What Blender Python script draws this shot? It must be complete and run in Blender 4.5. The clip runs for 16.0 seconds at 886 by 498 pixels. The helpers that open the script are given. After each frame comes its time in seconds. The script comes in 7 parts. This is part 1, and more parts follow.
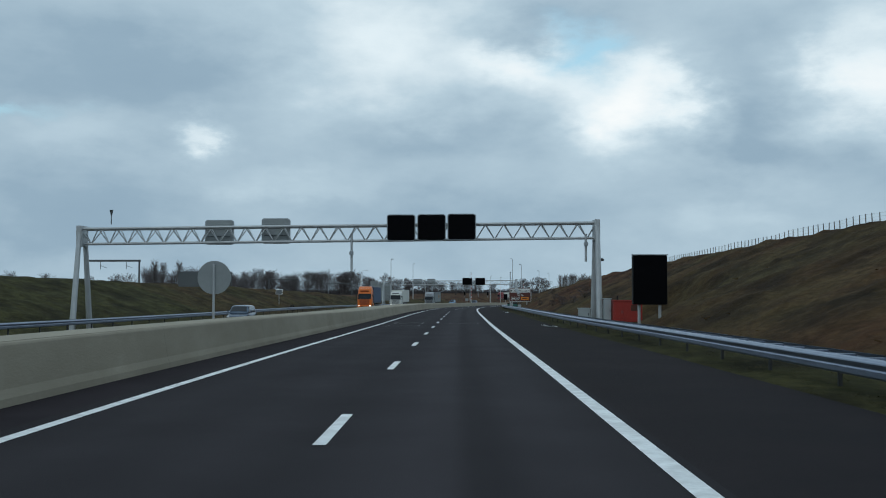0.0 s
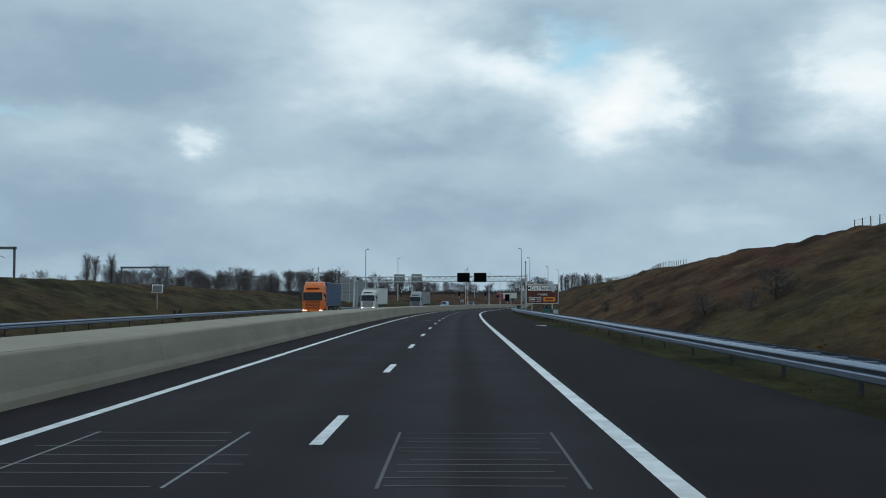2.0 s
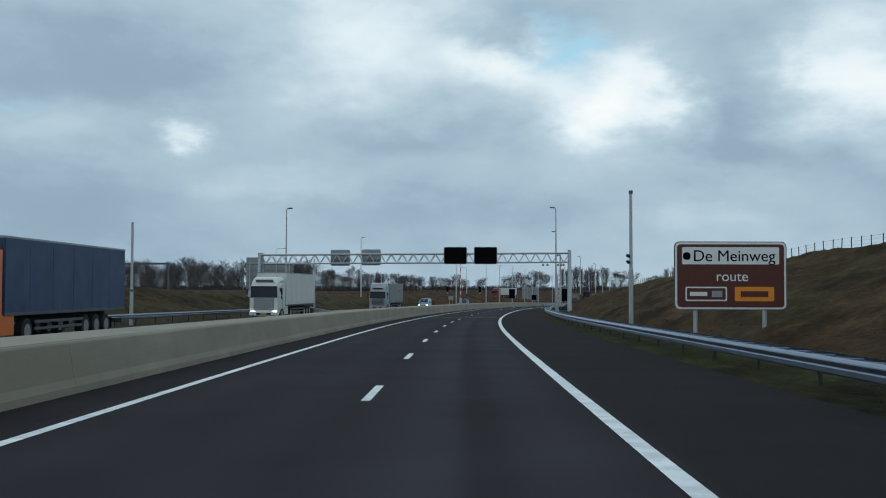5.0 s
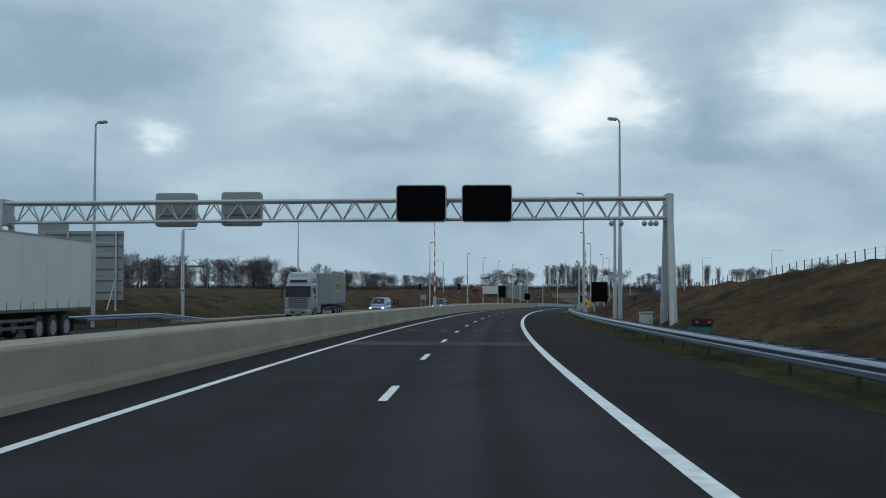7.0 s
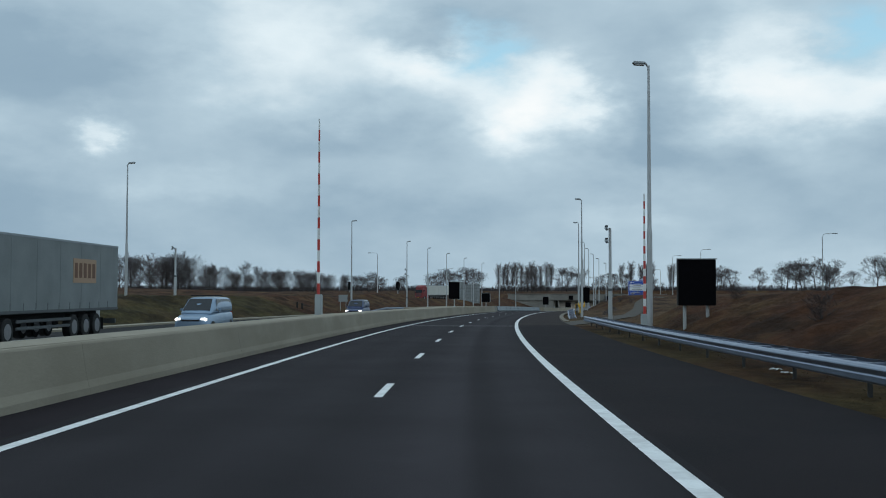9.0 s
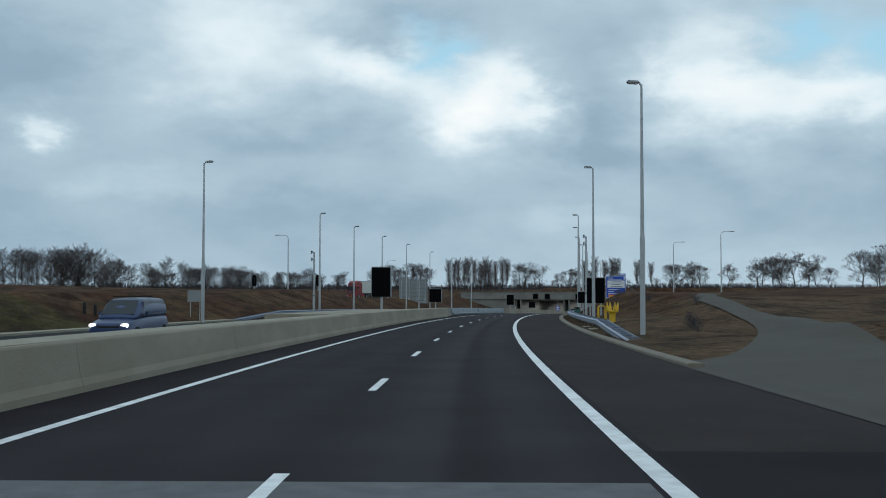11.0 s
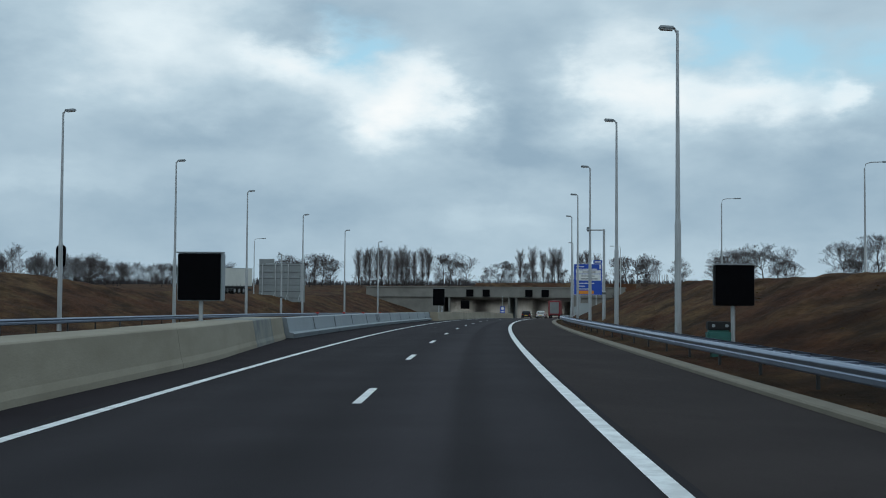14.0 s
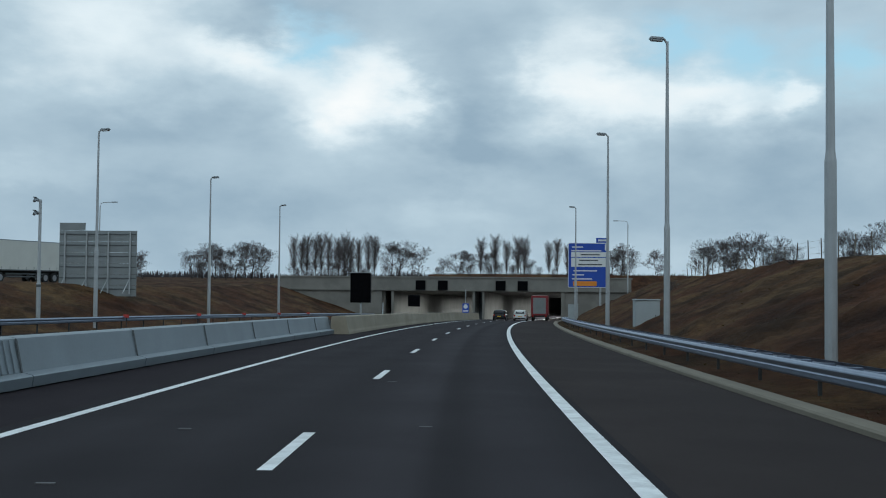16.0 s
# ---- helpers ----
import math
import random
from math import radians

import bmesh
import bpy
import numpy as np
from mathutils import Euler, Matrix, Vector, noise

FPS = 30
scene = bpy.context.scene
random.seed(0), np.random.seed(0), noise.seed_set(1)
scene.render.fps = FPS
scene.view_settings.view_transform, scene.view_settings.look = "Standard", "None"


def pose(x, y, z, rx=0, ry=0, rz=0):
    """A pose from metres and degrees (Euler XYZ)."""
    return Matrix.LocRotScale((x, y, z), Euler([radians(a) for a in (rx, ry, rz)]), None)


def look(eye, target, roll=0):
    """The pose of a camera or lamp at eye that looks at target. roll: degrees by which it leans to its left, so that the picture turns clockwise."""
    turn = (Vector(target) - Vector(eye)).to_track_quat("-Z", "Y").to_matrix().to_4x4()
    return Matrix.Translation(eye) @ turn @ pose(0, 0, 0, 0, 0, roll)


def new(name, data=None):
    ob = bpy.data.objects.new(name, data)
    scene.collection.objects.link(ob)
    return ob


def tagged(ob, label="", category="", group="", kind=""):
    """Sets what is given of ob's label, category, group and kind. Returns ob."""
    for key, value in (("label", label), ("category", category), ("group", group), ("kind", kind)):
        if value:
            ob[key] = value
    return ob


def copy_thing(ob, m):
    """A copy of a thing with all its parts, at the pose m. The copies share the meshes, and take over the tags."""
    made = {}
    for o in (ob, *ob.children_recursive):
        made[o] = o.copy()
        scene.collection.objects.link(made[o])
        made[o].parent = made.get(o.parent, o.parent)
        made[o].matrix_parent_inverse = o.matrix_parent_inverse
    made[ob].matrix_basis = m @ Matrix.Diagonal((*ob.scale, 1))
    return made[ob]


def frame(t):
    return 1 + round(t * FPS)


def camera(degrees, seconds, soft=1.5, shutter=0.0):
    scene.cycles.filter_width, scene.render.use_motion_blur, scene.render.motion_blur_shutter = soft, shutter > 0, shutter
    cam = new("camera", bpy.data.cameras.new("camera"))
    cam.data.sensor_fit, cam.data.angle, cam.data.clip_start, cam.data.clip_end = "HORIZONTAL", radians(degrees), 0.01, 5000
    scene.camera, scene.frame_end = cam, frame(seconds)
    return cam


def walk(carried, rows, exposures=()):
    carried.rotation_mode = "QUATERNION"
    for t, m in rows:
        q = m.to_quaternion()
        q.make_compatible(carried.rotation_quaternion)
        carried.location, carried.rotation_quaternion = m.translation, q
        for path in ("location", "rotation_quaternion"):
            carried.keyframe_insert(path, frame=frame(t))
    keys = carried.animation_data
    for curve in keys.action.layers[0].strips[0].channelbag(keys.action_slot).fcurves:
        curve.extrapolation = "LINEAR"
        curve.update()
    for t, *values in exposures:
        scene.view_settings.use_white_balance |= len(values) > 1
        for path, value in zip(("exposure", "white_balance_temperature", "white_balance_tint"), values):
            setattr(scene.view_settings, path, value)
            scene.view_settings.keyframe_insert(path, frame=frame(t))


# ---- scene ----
cam = camera(44.91, 16.0, soft=1.05)
PATH = [
    (0.0, 1.458, 0.015, 1.608, 92.29, -0.049, 1.219),
    (0.5, 1.322, 15.029, 1.56, 92.283, -0.001, 1.146),
    (1.0, 1.227, 30.039, 1.461, 92.253, 0.018, 1.049),
    (1.5, 1.179, 45.045, 1.332, 92.319, -0.021, 0.987),
    (2.0, 1.151, 60.048, 1.206, 92.355, -0.021, 0.902),
    (2.5, 1.116, 75.048, 1.102, 92.288, -0.084, 0.824),
    (3.0, 1.075, 90.044, 1.016, 92.252, -0.145, 0.765),
    (3.5, 1.035, 105.036, 0.931, 92.256, -0.224, 0.731),
    (4.0, 1.008, 120.022, 0.834, 92.183, -0.274, 0.635),
    (4.5, 1.012, 135.001, 0.722, 92.206, -0.177, 0.488),
    (5.0, 1.059, 149.975, 0.597, 92.176, -0.164, 0.263),
    (5.5, 1.148, 164.946, 0.462, 92.156, -0.15, 0.065),
    (6.0, 1.303, 179.912, 0.32, 92.147, -0.137, -0.116),
    (6.5, 1.566, 194.871, 0.173, 92.106, -0.14, -0.446),
    (7.0, 1.961, 209.816, 0.025, 92.175, -0.129, -1.019),
    (7.5, 2.524, 224.748, -0.123, 92.177, -0.206, -1.776),
    (8.0, 3.298, 239.666, -0.269, 92.255, -0.16, -2.515),
    (8.5, 4.29, 254.57, -0.415, 92.269, -0.117, -3.206),
    (9.0, 5.467, 269.458, -0.559, 92.306, -0.094, -3.921),
    (9.5, 6.813, 284.326, -0.698, 92.32, -0.068, -4.56),
    (10.0, 8.326, 299.171, -0.823, 92.343, -0.064, -5.229),
    (10.5, 10.006, 313.992, -0.934, 92.343, -0.06, -5.944),
    (11.0, 11.827, 328.792, -1.043, 92.278, -0.056, -6.665),
    (11.5, 13.772, 343.572, -1.167, 92.202, -0.067, -7.396),
    (12.0, 15.9, 358.324, -1.31, 92.294, -0.099, -8.065),
    (12.5, 18.263, 373.037, -1.461, 92.324, -0.173, -8.719),
    (13.0, 20.829, 387.711, -1.606, 92.258, -0.16, -9.436),
    (13.5, 23.56, 402.35, -1.745, 92.278, -0.356, -10.225),
    (14.0, 26.493, 416.945, -1.886, 92.205, -0.339, -11.004),
    (14.5, 29.653, 431.489, -2.041, 92.172, -0.309, -11.644),
    (15.0, 32.981, 445.994, -2.216, 92.031, -0.262, -12.283),
    (15.5, 36.409, 460.471, -2.413, 91.977, -0.321, -12.835),
    (16.0, 39.943, 474.919, -2.633, 92.01, -0.501, -13.414),
]
walk(cam, [(t, pose(*p)) for t, *p in PATH])

# ---- sky and light ----
world = bpy.data.worlds.new("overcast_sky")
scene.world = world
world.use_nodes = True
wt = world.node_tree
wt.nodes.clear()


def wnode(kind, **inputs):
    n = wt.nodes.new(kind)
    for key, value in inputs.items():
        n.inputs[int(key[1:]) if key[0] == "i" and key[1:].isdigit() else key].default_value = value
    return n


def wmath(op, a, b=None, c=None):
    n = wt.nodes.new("ShaderNodeMath")
    n.operation = op
    for i, v in enumerate((a, b, c)):
        if v is None:
            continue
        if isinstance(v, (int, float)):
            n.inputs[i].default_value = v
        else:
            wt.links.new(v, n.inputs[i])
    return n.outputs[0]


coord = wnode("ShaderNodeTexCoord")
sep = wnode("ShaderNodeSeparateXYZ")
wt.links.new(coord.outputs["Generated"], sep.inputs[0])
sx, sy, sz = sep.outputs
azim = wmath("MULTIPLY", wmath("ARCTAN2", sx, sy), 57.2958)
elev = wmath("MULTIPLY", wmath("ARCSINE", sz), 57.2958)
flat = wnode("ShaderNodeCombineXYZ")
wt.links.new(wmath("MULTIPLY", azim, 0.085), flat.inputs[0])
wt.links.new(wmath("MULTIPLY", elev, 0.17), flat.inputs[1])


def sky_noise(scale, detail, rough):
    n = wnode("ShaderNodeTexNoise")
    n.inputs["Scale"].default_value = scale
    n.inputs["Detail"].default_value = detail
    n.inputs["Roughness"].default_value = rough
    wt.links.new(flat.outputs[0], n.inputs["Vector"])
    return n


soft_mass = sky_noise(0.75, 4.0, 0.5)
puffs = sky_noise(2.4, 9.0, 0.56)
torn = wnode("ShaderNodeSeparateColor")
wt.links.new(sky_noise(2.2, 8.0, 0.58).outputs["Color"], torn.inputs[0])
azim_t = wmath("ADD", azim, wmath("MULTIPLY", wmath("SUBTRACT", torn.outputs[0], 0.5), 8.0))
elev_t = wmath("ADD", elev, wmath("MULTIPLY", wmath("SUBTRACT", torn.outputs[1], 0.5), 4.5))
cloud = wmath("ADD", wmath("MULTIPLY", wmath("SUBTRACT", soft_mass.outputs["Fac"], 0.5), 0.40),
              wmath("MULTIPLY", wmath("SUBTRACT", puffs.outputs["Fac"], 0.5), 0.34))
# large banks of cloud: azimuth, elevation, half widths in degrees, brightness
BANKS = [
    (-4.8, 13.0, 5.2, 3.4, 0.40), (2.6, 12.0, 2.8, 1.2, 0.36), (7.4, 10.6, 4.4, 2.4, 0.34), (9.0, 9.4, 2.4, 1.5, 0.34), (10.3, 11.6, 1.6, 1.5, 0.26),
    (-14.1, 8.2, 1.0, 0.8, 0.42), (20.6, 11.8, 2.6, 3.4, 0.36), (23.0, 10.2, 4.6, 1.8, 0.34), (27.5, 9.4, 3.6, 1.3, 0.36), (31.1, 9.8, 1.1, 1.0, 0.36),
    (-9.3, 5.6, 3.4, 0.9, 0.20), (-19.9, 8.3, 3.2, 1.0, 0.12), (13.8, 3.6, 2.2, 0.9, 0.16), (10.0, 0.8, 14.0, 1.8, 0.06),
    (-16.9, 11.4, 7.0, 2.2, -0.24), (-1.8, 8.3, 7.0, 1.3, -0.20), (4.2, 13.8, 3.8, 0.8, -0.24), (14.4, 9.2, 2.3, 3.0, -0.22),
    (16.5, 6.6, 4.0, 1.2, -0.20), (1.2, 4.4, 9.0, 1.5, -0.16), (-19.4, 4.0, 9.0, 3.2, -0.30), (32.0, 7.2, 3.4, 1.6, -0.20),
    (-26.0, 12.0, 5.0, 5.0, -0.12), (27.0, 4.2, 9.0, 2.2, -0.16), (-3.0, 1.5, 10.0, 1.8, -0.10),
]
for ba, be, wa, we, amount in BANKS:
    dist = wmath("ADD", wmath("POWER", wmath("DIVIDE", wmath("ABSOLUTE", wmath("SUBTRACT", azim_t, ba)), wa), 2.0),
                 wmath("POWER", wmath("DIVIDE", wmath("ABSOLUTE", wmath("SUBTRACT", elev_t, be)), we), 2.0))
    cloud = wmath("ADD", cloud, wmath("MULTIPLY", wmath("EXPONENT", wmath("MULTIPLY", dist, -1.0)), amount))
ramp = wnode("ShaderNodeValToRGB")
wt.links.new(wmath("ADD", wmath("MULTIPLY", cloud, 0.72), 0.52), ramp.inputs[0])
els = ramp.color_ramp.elements
els[0].position, els[0].color = 0.0, (0.232, 0.345, 0.455, 1)
els[1].position, els[1].color = 1.0, (0.95, 0.985, 0.99, 1)
for pos, col in ((0.35, (0.295, 0.42, 0.525, 1)), (0.60, (0.48, 0.62, 0.712, 1)), (0.80, (0.745, 0.86, 0.915, 1))):
    e = els.new(pos)
    e.color = col
# breaks of open blue sky
sky = wnode("ShaderNodeTexSky")
sky.sky_type = "NISHITA"
sky.sun_disc = False
sky.sun_elevation = radians(35)
sky.air_density = 1.6
sky.dust_density = 0.3
sky.ozone_density = 3.0
sky.sun_rotation = radians(192)
blue = wt.nodes.new("ShaderNodeMix")
blue.data_type = "RGBA"
gaps = None
for ba, be, wa, we in ((25.2, 12.9, 1.7, 1.3), (6.4, 12.7, 1.7, 0.9), (29.4, 12.0, 2.2, 1.6), (34.2, 11.2, 1.9, 1.6), (-24.5, 9.4, 3.0, 0.35)):
    dist = wmath("ADD", wmath("POWER", wmath("DIVIDE", wmath("ABSOLUTE", wmath("SUBTRACT", azim_t, ba)), wa), 2.0),
                 wmath("POWER", wmath("DIVIDE", wmath("ABSOLUTE", wmath("SUBTRACT", elev_t, be)), we), 2.0))
    one = wmath("EXPONENT", wmath("MULTIPLY", dist, -1.0))
    gaps = one if gaps is None else wmath("ADD", gaps, one)
lin = wt.nodes.new("ShaderNodeVectorMath")
lin.operation = "SCALE"
lin.inputs["Scale"].default_value = 0.045
wt.links.new(sky.outputs[0], lin.inputs[0])
wt.links.new(wmath("MINIMUM", wmath("MULTIPLY", gaps, 0.95), 0.9), blue.inputs[0])
wt.links.new(ramp.outputs[0], blue.inputs[6])
clear = wt.nodes.new("ShaderNodeVectorMath")
clear.operation = "ADD"
clear.inputs[1].default_value = (0.20, 0.40, 0.52)
wt.links.new(lin.outputs[0], clear.inputs[0])
wt.links.new(clear.outputs[0], blue.inputs[7])
# an overcast dome is brighter overhead than at the horizon
lift = wmath("ADD", 1.0, wmath("MULTIPLY", wmath("SMOOTH_MIN", wmath("MAXIMUM", wmath("SUBTRACT", sz, 0.26), 0.0), 0.6, 0.1), 0.25))
back = wnode("ShaderNodeBackground")
wt.links.new(blue.outputs[2], back.inputs["Color"])
wt.links.new(lift, back.inputs["Strength"])
wout = wnode("ShaderNodeOutputWorld")
wt.links.new(back.outputs[0], wout.inputs[0])

sun = new("sun", bpy.data.lights.new("sun", "SUN"))
sun.data.energy = 0.25
sun.data.angle = radians(20)
sun.data.color = (1.0, 0.96, 0.9)
sun.matrix_world = look((0, 0, 60), (12, 56, 20))

# ---- road alignment ----
STEP = 20.0
PSI = [-0.886, -0.786, -0.685, -0.573, -0.445, -0.318, -0.217, -0.152, -0.112, 0.013, 0.302, 0.631, 0.91, 1.399, 2.315, 3.357, 4.207, 4.991, 5.889, 6.865, 7.84, 8.79, 9.713, 10.66, 11.653, 12.573, 13.326, 14.065, 14.948, 15.896, 16.801, 17.688, 18.6, 19.521, 20.431, 21.334, 22.24, 23.147, 24.052, 24.957, 25.862, 26.768]
THETA = [-0.977, -0.627, -0.276, 0.061, 0.355, 0.504, 0.444, 0.332, 0.33, 0.4, 0.469, 0.522, 0.555, 0.568, 0.565, 0.558, 0.556, 0.525, 0.447, 0.412, 0.491, 0.577, 0.563, 0.528, 0.567, 0.665, 0.783, 0.887, 0.957, 1.016, 1.09, 1.171, 1.248, 1.323, 1.4, 1.479, 1.558, 1.636, 1.715, 1.794, 1.873, 1.952]
GS = np.arange(-140.0, 1101.0, 1.0)
KS = np.arange(len(PSI)) * STEP - 60.0
G_PSI = np.interp(GS, KS, PSI)
G_TH = np.interp(GS, KS, THETA)
G_TH = np.where(GS > 640, np.maximum(0.0, 1.65 - (GS - 640) * 0.012), G_TH)
G_PSI, G_TH = np.radians(G_PSI), np.radians(G_TH)


def integrate(d):
    c = np.concatenate([[0.0], np.cumsum((d[1:] + d[:-1]) / 2)])
    return c - np.interp(0.0, GS, c)


GX = integrate(np.sin(G_PSI) * np.cos(G_TH))
GY = integrate(np.cos(G_PSI) * np.cos(G_TH))
GZ = integrate(-np.sin(G_TH))


def rp(s, u, w=0.0):
    """World place of a point s metres along the road, u to the right of the lane line, w above the road."""
    a = float(np.interp(s, GS, G_PSI))
    return Vector((float(np.interp(s, GS, GX)) + u * math.cos(a), float(np.interp(s, GS, GY)) - u * math.sin(a),
                   float(np.interp(s, GS, GZ)) + w))


def rz(s):
    return float(np.interp(s, GS, GZ))


def rmat(s, u, w=0.0, turn=0.0):
    """Pose on the road: local x to the right, y ahead, z up; turn in degrees to the left."""
    a = float(np.interp(s, GS, G_PSI))
    return Matrix.Translation(rp(s, u, w)) @ Matrix.Rotation(-a + radians(turn), 4, "Z")


# ---- materials ----
def material(name, base, rough=0.8, metal=0.0, var=0.15, scale=3.0, fine=40.0, bump=0.1, second=None, mix_scale=0.2,
             alpha=None, spec=0.5, coord="Object", per_object=0.0, stretch=None):
    m = bpy.data.materials.new(name)
    m.use_nodes = True
    nt = m.node_tree
    b = nt.nodes["Principled BSDF"]
    b.inputs["Roughness"].default_value = rough
    b.inputs["Metallic"].default_value = metal
    b.inputs["Specular IOR Level"].default_value = spec
    tc = nt.nodes.new("ShaderNodeTexCoord")
    src = tc.outputs[coord]
    if stretch:
        mp = nt.nodes.new("ShaderNodeMapping")
        mp.inputs["Scale"].default_value = stretch
        nt.links.new(src, mp.inputs["Vector"])
        src = mp.outputs[0]
    big = nt.nodes.new("ShaderNodeTexNoise")
    big.inputs["Scale"].default_value = scale
    big.inputs["Detail"].default_value = 5
    nt.links.new(src, big.inputs["Vector"])
    tiny = nt.nodes.new("ShaderNodeTexNoise")
    tiny.inputs["Scale"].default_value = fine
    tiny.inputs["Detail"].default_value = 3
    nt.links.new(src, tiny.inputs["Vector"])
    hi = nt.nodes.new("ShaderNodeMix")
    hi.data_type = "RGBA"
    hi.inputs[6].default_value = (*[c * (1 - var) for c in base], 1)
    hi.inputs[7].default_value = (*[min(1, c * (1 + var)) for c in base], 1)
    add = nt.nodes.new("ShaderNodeMath")
    add.operation = "MULTIPLY_ADD"
    add.inputs[1].default_value = 0.5
    nt.links.new(tiny.outputs["Fac"], add.inputs[0])
    mul = nt.nodes.new("ShaderNodeMath")
    mul.operation = "MULTIPLY_ADD"
    mul.inputs[1].default_value = 1.6
    mul.inputs[2].default_value = -0.55
    nt.links.new(big.outputs["Fac"], mul.inputs[0])
    nt.links.new(mul.outputs[0], add.inputs[2])
    add.use_clamp = True
    nt.links.new(add.outputs[0], hi.inputs[0])
    col = hi.outputs[2]
    if second:
        patch = nt.nodes.new("ShaderNodeTexNoise")
        patch.inputs["Scale"].default_value = mix_scale
        patch.inputs["Detail"].default_value = 6
        patch.inputs["Roughness"].default_value = 0.65
        nt.links.new(src, patch.inputs["Vector"])
        rr = nt.nodes.new("ShaderNodeMapRange")
        rr.inputs[1].default_value, rr.inputs[2].default_value = 0.42, 0.62
        nt.links.new(patch.outputs["Fac"], rr.inputs[0])
        mm = nt.nodes.new("ShaderNodeMix")
        mm.data_type = "RGBA"
        mm.inputs[7].default_value = (*second, 1)
        nt.links.new(rr.outputs[0], mm.inputs[0])
        nt.links.new(col, mm.inputs[6])
        col = mm.outputs[2]
    if per_object:
        oi = nt.nodes.new("ShaderNodeObjectInfo")
        hs = nt.nodes.new("ShaderNodeHueSaturation")
        vr = nt.nodes.new("ShaderNodeMapRange")
        vr.inputs[3].default_value, vr.inputs[4].default_value = 1 - per_object, 1 + per_object
        nt.links.new(oi.outputs["Random"], vr.inputs[0])
        nt.links.new(vr.outputs[0], hs.inputs["Value"])
        nt.links.new(col, hs.inputs["Color"])
        col = hs.outputs[0]
    nt.links.new(col, b.inputs["Base Color"])
    if bump:
        bp = nt.nodes.new("ShaderNodeBump")
        bp.inputs["Strength"].default_value = bump
        bp.inputs["Distance"].default_value = 0.02
        nt.links.new(tiny.outputs["Fac"], bp.inputs["Height"])
        nt.links.new(bp.outputs[0], b.inputs["Normal"])
    return m


